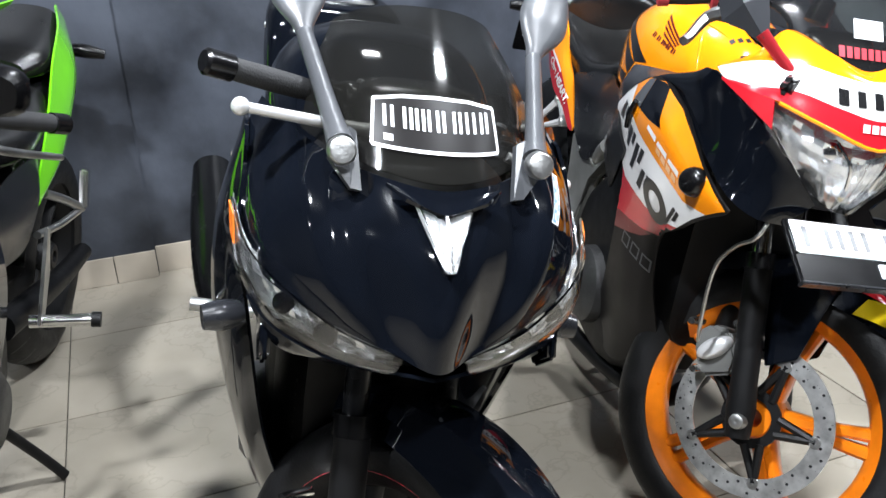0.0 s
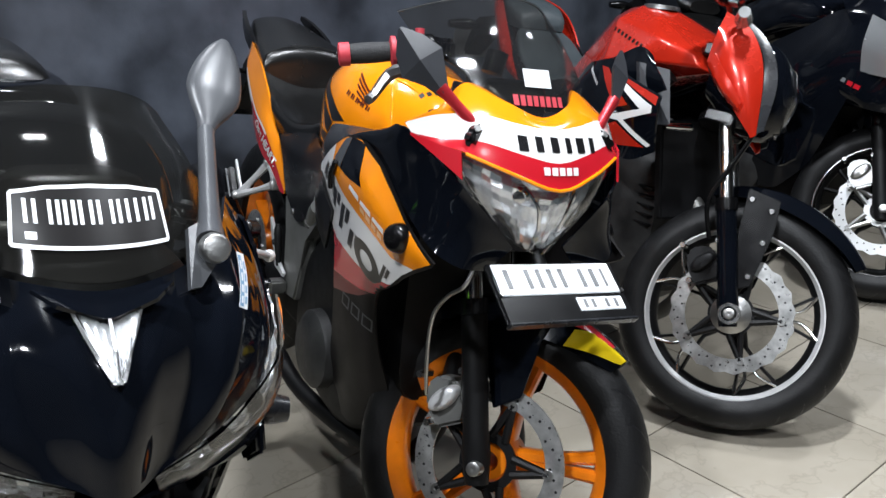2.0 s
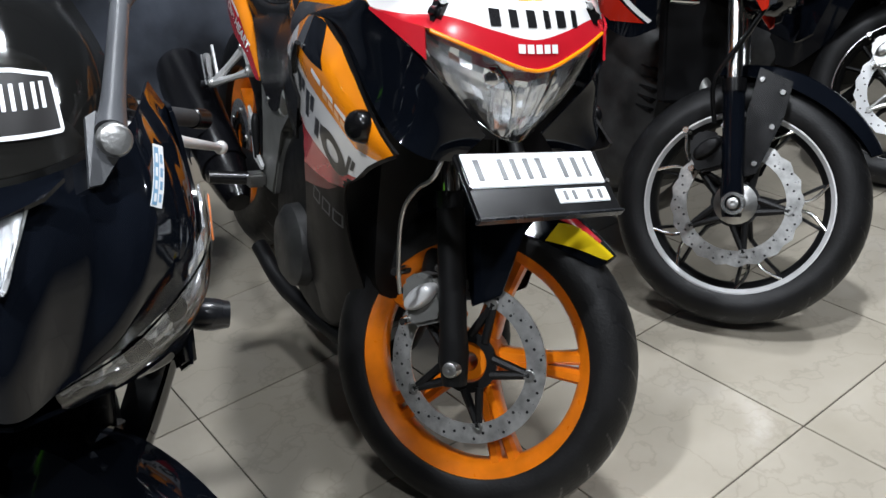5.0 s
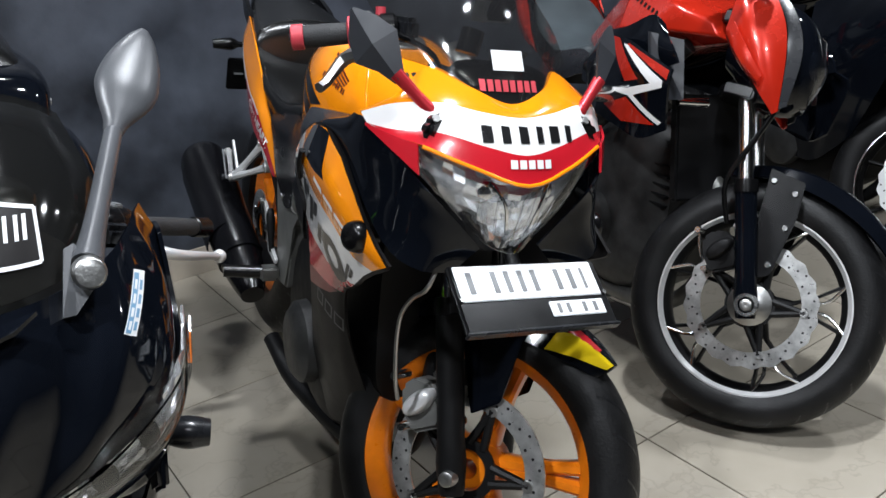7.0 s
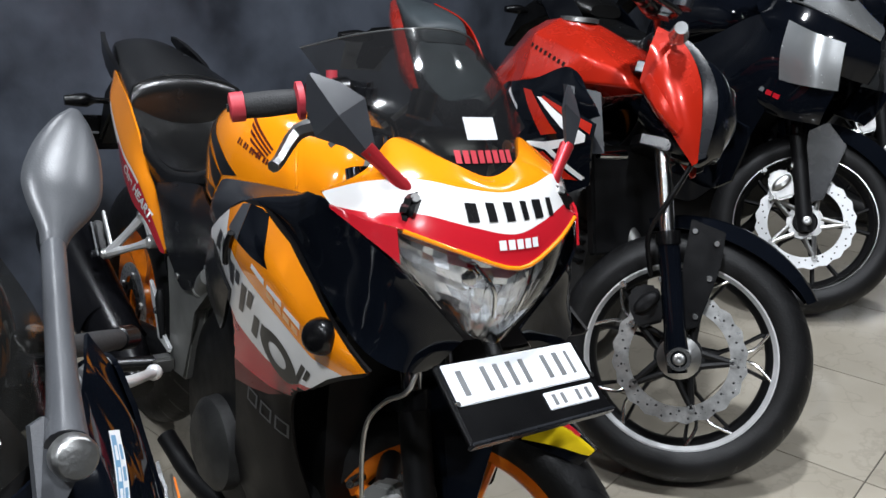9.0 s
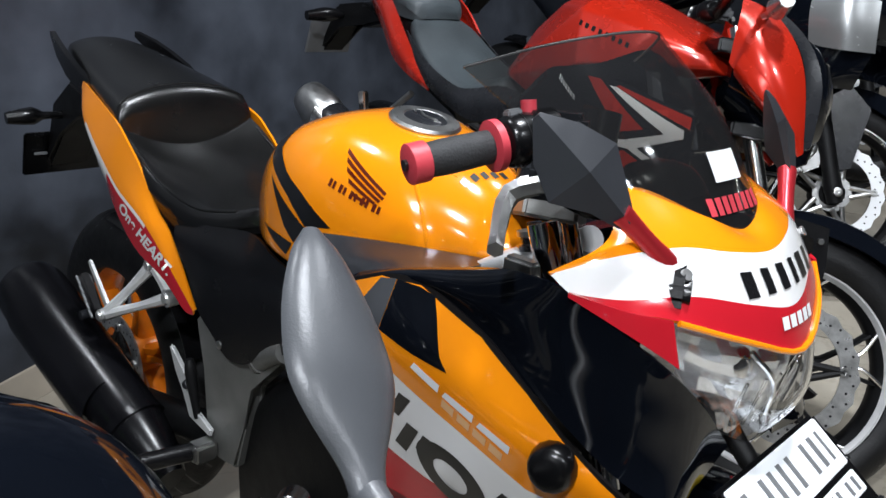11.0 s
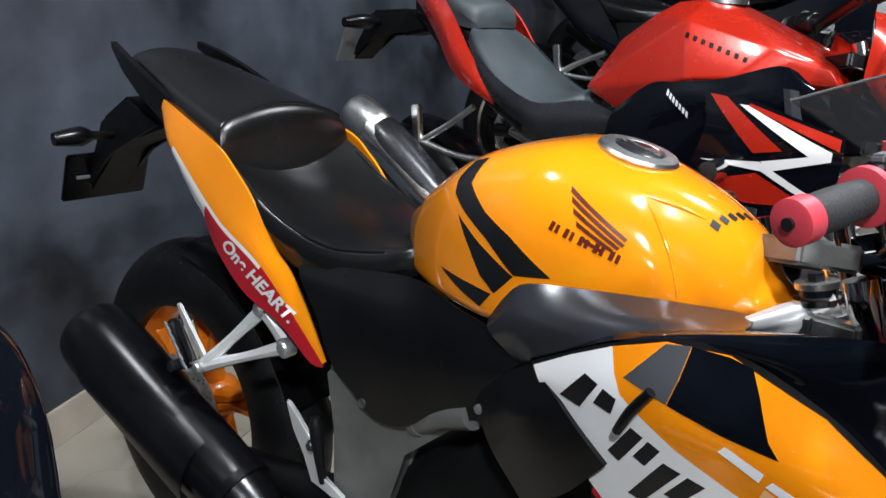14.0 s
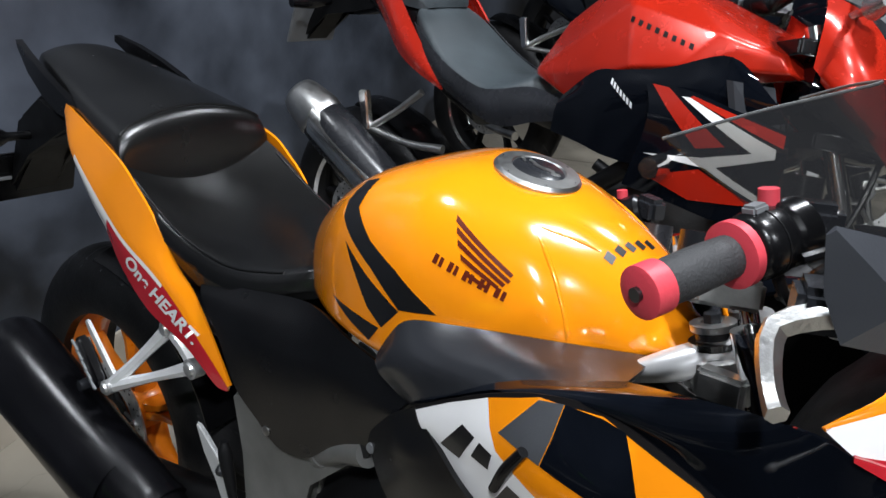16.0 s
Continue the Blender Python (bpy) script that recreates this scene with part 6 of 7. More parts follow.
def black_bike():
    root = thing("motorcycle", bike_pose(1.353, 1.198, 8.0, 10.5), "glossy black faired sport motorcycle with grey mirrors", "motorcycle", "parked motorcycles")
    S = steer(36)
    P = lambda name, bm, m, label="", parent=root, sharp=38: part(name, bm, M[m] if isinstance(m, str) else m, parent, label, sharp)
    w = wheel(root, "front_wheel", S @ Matrix.Translation((0, 0, 0.30)), M["matte_black"], twin=0.02)
    for sgn in (-1, 1):
        P("rim_tape", lathe([(sgn * 0.0455, 0.233), (sgn * 0.047, 0.230), (sgn * 0.047, 0.222), (sgn * 0.0455, 0.219)], S @ Matrix.Translation((0, 0, 0.30)), 64), "red_rubber", "red rim tape", w)
    fork(root, S, M["matte_black"], M["dark_grey"], 0.098)
    caliper(root, S @ Matrix.Translation((-0.105, -0.075, 0.385)) @ Matrix.Rotation(radians(-35), 4, "Y"), "matte_black")
    f = fender(root, S, M["gloss_black"], r=0.32, a0=30, a1=125, w=0.07, drop=0.06)
    tip = [[S @ Vector((0.337 * math.cos(radians(a)), q * 0.045, 0.30 + 0.337 * math.sin(radians(a)))) for q in np.linspace(-1, 1, 7)] for a in (31, 34, 37, 40)]
    P("mudguard_tape", sheet(tip, 0.002), "red_rubber", "red tape", f)
    for sgn in (-1, 1):
        h, a, b = clip_on(root, S, sgn, 0.965, 0.34, "satin_black", x0=-0.24, back=0.03, drop=0.004, fat=0.8)
        lever(root, S, a, b, sgn, "silver_lip", drop=0.03)
    # cowl
    c0 = both([(-0.2, -0.19, 0.99), (-0.09, -0.15, 0.975), (-0.02, -0.10, 0.962), (0.015, -0.05, 0.955), (0.025, 0, 0.95)])
    c1 = both([(-0.17, -0.212, 0.945), (-0.05, -0.178, 0.922), (0.035, -0.105, 0.905), (0.07, -0.045, 0.90), (0.085, 0, 0.895)])
    c2 = both([(-0.13, -0.216, 0.885), (-0.02, -0.19, 0.868), (0.055, -0.11, 0.845), (0.09, -0.045, 0.838), (0.115, 0, 0.832)])
    c3 = both([(-0.08, -0.21, 0.85), (0.0, -0.182, 0.828), (0.06, -0.11, 0.80), (0.092, -0.045, 0.782), (0.12, 0, 0.772)])
    G = span([c0, c1, c2, c3], 113, 36)
    # pressed creases: a keel on the nose, a valley beside the lamp and a ridge below each mirror
    uu, vv = np.linspace(-1, 1, G.shape[1])[None, :], np.linspace(0, 1, G.shape[0])[:, None]
    crease = lambda at, wide: np.clip(1 - np.abs(np.abs(uu) - at) / wide, 0, 1)
    fade = np.sin(np.pi * np.clip(vv, 0, 1)) ** 0.6
    press = fade * (0.014 * crease(0.56 - 0.22 * vv, 0.17) - 0.013 * crease(0.30 - 0.12 * vv, 0.13) + 0.006 * crease(0.84, 0.10)) + 0.006 * crease(0.0, 0.10) * np.clip(vv * 2 - 0.9, 0, 1)
    G = G + press[:, :, None] * np.array([0.72, 0, 0.62])
    bm = sheet(G[:, ::-1], 0.004)
    ct = tree_of(bm)
    cowl = P("front_cowl", bm, "gloss_black", "glossy black pointed front cowl")
    front = ((0.3, 0, 0), (0, 1, 0), (0, 0, 1), (-1, 0, 0))
    G = span([[(0.045, -0.031, 0.938), (0.042, -0.013, 0.930), (0.045, 0, 0.926), (0.042, 0.013, 0.930), (0.045, 0.031, 0.938)], [(0.075, -0.018, 0.912), (0.085, -0.007, 0.906), (0.088, 0, 0.904), (0.085, 0.007, 0.906), (0.075, 0.018, 0.912)], [(0.102, -0.003, 0.888), (0.105, -0.001, 0.886), (0.106, 0, 0.885), (0.105, 0.001, 0.886), (0.102, 0.003, 0.888)]], 25, 16)
    ridge = 0.001 * np.abs(np.sin(np.arange(G.shape[1]) * 0.9))[None, :, None] * np.array([0.7, 0, 0.7])
    v = P("pilot_lamp", sheet((G - ridge)[:, ::-1] + np.array([0.003, 0, 0.003]), 0.004), "reflector", "silver V-shaped pilot lamp", cowl, 12)
    P("lens", sheet(G[:, ::-1] + np.array([0.0065, 0, 0.0065]), 0.002), "lamp_lens", "clear lens", v).visible_shadow = False
    P("lens_rib", tube([(0.06, 0, 0.933), (0.09, 0, 0.911), (0.11, 0, 0.892)], [0.002, 0.002, 0.001], 8), "bright_alu", "", cowl)
    P("lamp_hood", sheet(span([[(0.03, -0.065, 0.955), (0.035, -0.03, 0.945), (0.04, 0, 0.938), (0.035, 0.03, 0.945), (0.03, 0.065, 0.955)], [(0.05, -0.045, 0.945), (0.052, -0.02, 0.935), (0.055, 0, 0.93), (0.052, 0.02, 0.935), (0.05, 0.045, 0.945)]], 17, 4)[:, ::-1] + np.array([0.004, 0, 0.004]), 0.004), "gloss_black", "", cowl)
    for sgn in (-1, 1):
        k = lambda pts: [(x, -sgn * y, z) for x, y, z in pts]
        g = lambda rows, nu=24, nv=8: (lambda q: q if sgn < 0 else q[:, ::-1])(span([k(r) for r in rows], nu, nv))
        rows = [[(-0.085, -0.221, 0.892), (0.0, -0.196, 0.853), (0.066, -0.116, 0.806), (0.095, -0.035, 0.778)], [(-0.045, -0.216, 0.838), (0.022, -0.184, 0.81), (0.065, -0.11, 0.778), (0.094, -0.04, 0.765)], [(-0.03, -0.197, 0.795), (0.02, -0.168, 0.778), (0.06, -0.105, 0.762), (0.085, -0.05, 0.756)]]
        G = g(rows)
        iu, iv = np.arange(G.shape[1])[None, :, None], np.arange(G.shape[0])[:, None, None]
        facet = 0.010 * np.abs(np.sin(iu * 0.9)) + 0.008 * np.abs(np.sin(iv * 1.1 + iu * 0.5))
        l = P("headlamp", sheet(G - np.array([0.014, 0, 0]) - facet * np.array([1.0, 0, 0.2]), 0.003), "reflector", "slim swept headlamp with a faceted reflector", sharp=15)
        P("lens", sheet(G, 0.003), "lamp_lens", "clear lens", l)
        P("lens_end", sheet(g([[(-0.084, -0.224, 0.888), (-0.06, -0.219, 0.88)], [(-0.06, -0.221, 0.858), (-0.042, -0.217, 0.85)]], 6, 3), 0.002), "amber", "amber lens end", l)
        for yy, xx, zz in ((-0.16, 0.012, 0.803), (-0.115, 0.045, 0.782)):
            bm = bmesh.new()
            bmesh.ops.create_uvsphere(bm, u_segments=16, v_segments=10, radius=0.014, matrix=Matrix.Translation((xx, -sgn * yy, zz)))
            P("projector", bm, "gloss_black", "", l)
        P("chin", sheet(g([[(-0.03, -0.198, 0.793), (0.02, -0.168, 0.776), (0.06, -0.105, 0.76), (0.11, 0, 0.762)], [(-0.04, -0.185, 0.765), (0.0, -0.16, 0.742), (0.03, -0.10, 0.74), (0.07, 0, 0.742)], [(-0.12, -0.16, 0.73), (-0.08, -0.13, 0.72), (-0.06, -0.08, 0.715), (-0.05, 0, 0.71)]]), 0.004), "gloss_black", "black chin panel", cowl)
        P("cheek", slab([(-0.07, 0.80), (0.0, 0.775), (0.015, 0.735), (-0.03, 0.70), (-0.10, 0.735)], 0.012, Matrix.Translation((0, sgn * 0.178, 0)), 0.004), "gloss_black", "", cowl)
        sf = sheet(g([[(-0.46, -0.185, 0.83), (-0.33, -0.205, 0.90), (-0.2, -0.205, 0.965), (-0.13, -0.205, 0.94)], [(-0.44, -0.215, 0.72), (-0.3, -0.235, 0.78), (-0.18, -0.225, 0.85), (-0.07, -0.21, 0.845)], [(-0.42, -0.215, 0.58), (-0.28, -0.228, 0.62), (-0.16, -0.215, 0.70), (-0.09, -0.195, 0.75)], [(-0.46, -0.17, 0.36), (-0.34, -0.17, 0.36), (-0.24, -0.165, 0.42), (-0.18, -0.155, 0.5)], [(-0.5, -0.11, 0.22), (-0.4, -0.11, 0.2), (-0.3, -0.1, 0.24), (-0.24, -0.1, 0.32)]], 26, 24), 0.005)
        st = tree_of(sf)
        s = P("side_fairing", sf, "gloss_black", "glossy black side fairing")
        if sgn > 0:
            at = lambda a, b: (0.142 + 0.013 * a + 0.0225 * b, 0.917 - 0.008 * a + 0.037 * b)
            quad = lambda a0, a1, b0, b1: [at(a0, b0), at(a1, b0), at(a1, b1), at(a0, b1)]
            decal("sticker", [quad(0, 1, 0, 1)], *front, ct, M["sticker"], cowl, lift=0.0015, step=0.008, label="small pale blue and white sticker")
            decal("sticker_panel", [quad(0.08, 0.5, 0.04, 0.96)], *front, ct, M["sticker_blue"], cowl, lift=0.0022, step=0.008)
            decal("sticker_bar", [quad(0.62, 0.86, 0.1 + 0.21 * i, 0.24 + 0.21 * i) for i in range(4)], *front, ct, M["sticker_blue"], cowl, lift=0.0022, step=0.008)
            decal("sticker_bar", [quad(0.18, 0.4, 0.1 + 0.21 * i, 0.24 + 0.21 * i) for i in range(4)], *front, ct, M["sticker"], cowl, lift=0.0029, step=0.008)
        P("front_indicator", tube([(-0.10, sgn * 0.20, 0.735), (-0.095, sgn * 0.225, 0.732), (-0.09, sgn * 0.25, 0.73)], [0.015, 0.02, 0.016], 14), "dark_grey", "indicator with a smoked lens", s)
        # mirror
        b0, b1, b2 = Vector((-0.004, sgn * 0.113, 0.987)), Vector((-0.215, 0.166 if sgn > 0 else -0.142, 1.072)), Vector((-0.322, 0.219 if sgn > 0 else -0.162, 1.178))
        bm = bmesh.new()
        tri = k([(0.004, -0.10, 0.938), (0.006, -0.088, 0.937), (-0.034, -0.094, 0.992), (-0.032, -0.103, 0.998), (-0.014, -0.126, 0.968)])
        bridge(bm, [[Vector(q) for q in tri], [Vector(q) + Vector((0.012, 0, 0.006)) for q in tri]])
        foot = P("mirror_foot", bm, "mirror_grey", "grey triangular mirror bracket")
        mr = P("mirror", tube([b0, b0 + (b1 - b0) * 0.3, b1], [0.015, 0.0115, 0.0105], 16), "mirror_grey", "grey plastic mirror on a stem")
        P("stem_cap", tube([b0 + Vector((0.008, 0, -0.004)), b0 + Vector((0.02, 0, -0.002)), b0 + Vector((0.024, 0, -0.001))], [0.016, 0.016, 0.013], 20, k=2), "alu", "", mr)
        d = (b2 - b1).normalized()
        ax = Vector((-0.15, sgn * 0.98, -0.05)).normalized()
        ax = (ax - d * ax.dot(d)).normalized()
        nx = d.cross(ax)
        if nx.x < 0:
            nx = -nx
        rings = []
        for fr, hw, th in ((-0.02, 0.011, 0.010), (0.08, 0.015, 0.011), (0.26, 0.030, 0.013), (0.42, 0.037, 0.015), (0.66, 0.032, 0.013), (0.88, 0.019, 0.009), (1.0, 0.006, 0.004)):
            c = b1 + (b2 - b1) * fr + ax * sgn * 0.0
            rings.append([c + ax * (hw * math.cos(q)) + nx * (th * (math.sin(q) if math.sin(q) > 0 else 0.35 * math.sin(q))) for q in np.linspace(0, 2 * math.pi, 20, endpoint=False)])
        rings = [[Vector(p) for p in r] for r in np.array(catmull([np.array([list(v) for v in r]).ravel() for r in rings], 4)).reshape(-1, 20, 3)]
        bm = bmesh.new()
        bridge(bm, rings)
        P("mirror_head", bm, "mirror_grey", "grey teardrop mirror housing", mr)
    sb = both([(-0.11, -0.145, 0.975), (-0.055, -0.115, 0.968), (0.0, -0.06, 0.96), (0.02, 0, 0.955)])
    sm = both([(-0.16, -0.132, 1.035), (-0.11, -0.10, 1.038), (-0.077, -0.055, 1.036), (-0.065, 0, 1.035)])
    st = both([(-0.225, -0.105, 1.09), (-0.195, -0.08, 1.108), (-0.175, -0.042, 1.12), (-0.168, 0, 1.123)])
    bm = sheet(span([sb, sm, st], 33, 16)[:, ::-1], 0.003)
    stree = tree_of(bm)
    sc = P("windscreen", bm, "dark_screen", "smoked windscreen with a white-framed label")
    plate = [(-0.075, 0.985), (0.075, 0.985), (0.072, 1.028), (0.04, 1.034), (0, 1.036), (-0.04, 1.034), (-0.072, 1.028)]
    lab = decal("label_field", [plate], *front, stree, M["fairing_black"], sc, lift=0.002, step=0.015)
    edge = []
    for p, q in zip(plate, plate[1:] + plate[:1]):
        n = Vector((q[1] - p[1], p[0] - q[0])).normalized() * 0.0016
        edge.append([(p[0] - n.x, p[1] - n.y), (q[0] - n.x, q[1] - n.y), (q[0] + n.x, q[1] + n.y), (p[0] + n.x, p[1] + n.y)])
    decal("label_frame", edge, *front, stree, M["sticker"], sc, lift=0.003, step=0.015)
    strokes = [(-0.062, 0.012), (-0.040, 0.011), (-0.026, 0.011), (-0.012, 0.005), (-0.002, 0.011), (0.018, 0.011), (0.034, 0.013), (0.053, 0.011)]
    decal("label_bar", [[(u + a, 1.004), (u + a + 0.0036, 1.004), (u + a + 0.0036, 1.024), (u + a, 1.024)] for u, wd in strokes for a in ((0.0, wd - 0.0036) if wd > 0.006 else (0.0,))], *front, stree, M["sticker"], sc, lift=0.003)
    decal("label_dot", [[(-0.062, 0.991), (-0.052, 0.991), (-0.052, 0.997), (-0.062, 0.997)]], *front, stree, M["sticker"], sc, lift=0.003)
    P("cowl_core", body([(-0.25, 0.72, 0.85, 0.96, 0.13, 3, 3), (-0.1, 0.71, 0.83, 0.955, 0.14, 3, 3), (0.0, 0.72, 0.81, 0.93, 0.10, 3, 3), (0.06, 0.75, 0.80, 0.86, 0.05, 3, 3)], 26, 4), "matte_black")
    P("dashboard", body([(-0.2, 0.96, 1.0, 1.03, 0.07, 4, 4), (-0.14, 0.95, 1.0, 1.03, 0.08, 4, 4), (-0.1, 0.96, 0.98, 1.0, 0.05, 4, 4)], 24, 3), "satin_black")
    P("fuel_tank", body([(-0.74, 0.78, 0.81, 0.84, 0.05, 2.4, 2.4), (-0.68, 0.76, 0.84, 0.93, 0.11, 2.4, 2.6), (-0.56, 0.78, 0.89, 1.04, 0.155, 2.6, 2.6), (-0.43, 0.82, 0.92, 1.065, 0.175, 2.6, 2.6), (-0.3, 0.85, 0.91, 1.01, 0.155, 2.4, 2.6), (-0.22, 0.87, 0.91, 0.94, 0.1, 2.4, 2.4)], 36, 5), "gloss_black", "glossy black fuel tank")
    P("rider_seat", body([(-0.71, 0.76, 0.79, 0.83, 0.07, 3, 3), (-0.82, 0.74, 0.79, 0.83, 0.13, 3.2, 3), (-0.95, 0.75, 0.81, 0.85, 0.145, 3.2, 3), (-1.06, 0.79, 0.84, 0.88, 0.12, 3, 3)], 32, 4), "seat", "black vinyl rider seat")
    P("passenger_seat", body([(-1.04, 0.90, 0.95, 1.0, 0.09, 2.6, 3), (-1.09, 0.91, 0.98, 1.07, 0.112, 2.6, 3), (-1.22, 0.94, 1.0, 1.085, 0.10, 2.8, 3), (-1.38, 0.98, 1.03, 1.09, 0.08, 2.8, 3)], 32, 4), "seat", "black vinyl passenger seat")
    P("tail_cowl", body([(-0.85, 0.66, 0.73, 0.80, 0.12, 3, 3), (-0.95, 0.70, 0.80, 0.89, 0.138, 4, 3), (-0.995, 0.72, 0.88, 1.0, 0.148, 5, 3), (-1.08, 0.78, 0.94, 1.035, 0.152, 5, 3), (-1.25, 0.86, 0.98, 1.05, 0.125, 4, 3), (-1.45, 0.97, 1.02, 1.06, 0.06, 3, 3)], 28, 4), "gloss_black", "glossy black tail cowl")
    for sgn in (-1, 1):
        P("tail_screw", lathe([(sgn * 0.0, 0.0), (sgn * 0.005, 0.0), (sgn * 0.004, 0.007), (0, 0.008)], Matrix.Translation((-1.054, sgn * 0.15, 0.964)), 12, ring=False), "alu")
        P("rider_footpeg", tube([(-0.78, sgn * 0.15, 0.40), (-0.80, sgn * 0.28, 0.405)], 0.015, 14, k=1), "alu", "alloy footpeg")
        P("passenger_footpeg", slab([(-0.013, -0.05), (0.013, -0.05), (0.015, 0.05), (-0.015, 0.05)], 0.02, Matrix.Translation((-1.08, sgn * 0.2, 0.62)), 0.004), "bright_alu", "folded alloy footpeg")
        P("footrest_bracket", tube([(-0.9, sgn * 0.15, 0.66), (-1.0, sgn * 0.17, 0.62), (-1.08, sgn * 0.195, 0.57)], 0.011, 10), "alu", "alloy footrest bracket")
    P("silencer", tube([(-0.86, -0.2, 0.33), (-0.95, -0.215, 0.38), (-1.15, -0.235, 0.46), (-1.33, -0.25, 0.54)], [0.03, 0.06, 0.062, 0.05], 24, k=4), "satin_black", "black silencer")
    rear_end(root, M["matte_black"])
    engine(root)
    P("radiator_block", body([(-0.5, 0.3, 0.5, 0.72, 0.13, 5, 5), (-0.3, 0.3, 0.5, 0.8, 0.13, 5, 5), (-0.2, 0.4, 0.55, 0.76, 0.1, 5, 5)], 20, 3), "matte_black")
    P("side_stand", tube([(-0.6, 0.13, 0.24), (-0.66, 0.2, 0.12), (-0.68, 0.245, 0.056)], 0.012, 10), "matte_black")
    P("loose_cable", tube([(-0.35, 0.17, 0.3), (-0.3, 0.24, 0.2), (-0.24, 0.3, 0.18), (-0.2, 0.32, 0.24), (-0.22, 0.33, 0.28)], 0.008, 8), "satin_black", "dangling black cable")
    return root


black_bike()
# ---- the bikes further along the row ----


def plain_bike(x, y, heading, label, col, fairing, seat="seat", rim="matte_black", lip=None, turn=40, disc_mat="steel", accent=None):
    root = thing("motorcycle", bike_pose(x, y, heading, 10.5), label, "motorcycle", "parked motorcycles")
    S = steer(turn)
    P = lambda name, bm, m, label="", parent=root, sharp=38: part(name, bm, M[m] if isinstance(m, str) else m, parent, label, sharp)
    wheel(root, "front_wheel", S @ Matrix.Translation((0, 0, 0.30)), M[rim], twin=0.03, spoke_w=0.014, lip=lip, carrier="alu" if disc_mat == "sticker" else "matte_black", wave=True, disc_mat=disc_mat)
    fork(root, S, M["matte_black"], M["matte_black"], 0.098)
    caliper(root, S @ Matrix.Translation((-0.10, -0.075, 0.395)) @ Matrix.Rotation(radians(-35), 4, "Y"), "alu")
    f = fender(root, S, M["gloss_black"] if not accent else M[accent], a0=10, a1=105, w=0.068, drop=0.05)
    for sgn in (-1, 1):
        P("mudguard_stay", slab([(-0.01, 0.36), (0.03, 0.38), (0.05, 0.56), (-0.02, 0.62), (-0.07, 0.58), (-0.05, 0.46)], 0.008, S @ Matrix.Translation((0.0, sgn * 0.085, 0)), 0.002), "dark_grey", "", f)
        h, a, b = clip_on(root, S, sgn, 1.03, 0.34, "satin_black", x0=-0.26, back=0.09, drop=0.0)
        lever(root, S, a, b, sgn, "alu", ball=False)
        br = P("footrest_bracket", tube([(-0.92, sgn * 0.15, 0.66), (-1.0, sgn * 0.17, 0.62), (-1.08, sgn * 0.195, 0.57)], 0.011, 10), "alu", "alloy footrest bracket")
        P("bracket_arm", tube([(-0.86, sgn * 0.15, 0.58), (-0.97, sgn * 0.17, 0.565), (-1.08, sgn * 0.195, 0.57)], 0.009, 10), "alu", "", br)
        peg = P("passenger_footpeg", slab([(-0.013, -0.05), (0.013, -0.05), (0.015, 0.05), (-0.015, 0.05)], 0.02, Matrix.Translation((-1.085, sgn * 0.2, 0.62)) @ Matrix.Rotation(radians(-10), 4, "Y"), 0.004), "bright_alu", "folded ribbed alloy footpeg", br)
        P("rider_footpeg", tube([(-0.78, sgn * 0.15, 0.40), (-0.80, sgn * 0.29, 0.405)], 0.015, 14, k=1), "bright_alu", "alloy footpeg")
        P("peg_rubber", tube([(-0.80, sgn * 0.28, 0.405), (-0.802, sgn * 0.3, 0.405)], 0.018, 14, k=1), "matte_black")
        P("heel_guard", slab([(-0.86, 0.60), (-0.84, 0.61), (-0.79, 0.47), (-0.76, 0.40), (-0.79, 0.385), (-0.85, 0.50)], 0.008, Matrix.Translation((0, sgn * 0.175, 0)), 0.003), "alu")
        P("rear_indicator", tube([(-1.50, sgn * 0.04, 0.88), (-1.505, sgn * 0.1, 0.88), (-1.51, sgn * 0.16, 0.875)], [0.01, 0.02, 0.013], 12), "satin_black")
        k = lambda pts: [(px_, -sgn * py_, pz_) for px_, py_, pz_ in pts]
        g = lambda rows, nu=22, nv=8: (lambda q: q if sgn < 0 else q[:, ::-1])(span([k(r) for r in rows], nu, nv))
        P("tail_panel", sheet(g([[(-1.42, -0.05, 1.01), (-1.25, -0.10, 0.985), (-1.1, -0.125, 0.925), (-0.98, -0.145, 0.83), (-0.86, -0.15, 0.69)], [(-1.40, -0.08, 0.96), (-1.25, -0.14, 0.89), (-1.12, -0.16, 0.81), (-1.0, -0.165, 0.73), (-0.87, -0.152, 0.66)], [(-1.36, -0.06, 0.93), (-1.23, -0.115, 0.85), (-1.1, -0.14, 0.76), (-1.0, -0.15, 0.70), (-0.87, -0.148, 0.65)]]), 0.005), col, "tail panel")
        P("side_cover", sheet(g([[(-0.9, -0.14, 0.76), (-0.7, -0.15, 0.78), (-0.5, -0.17, 0.79)], [(-0.85, -0.155, 0.67), (-0.7, -0.165, 0.69), (-0.5, -0.18, 0.71)], [(-0.8, -0.145, 0.59), (-0.7, -0.155, 0.6), (-0.52, -0.17, 0.64)]]), 0.005), "satin_black", "black side cover")
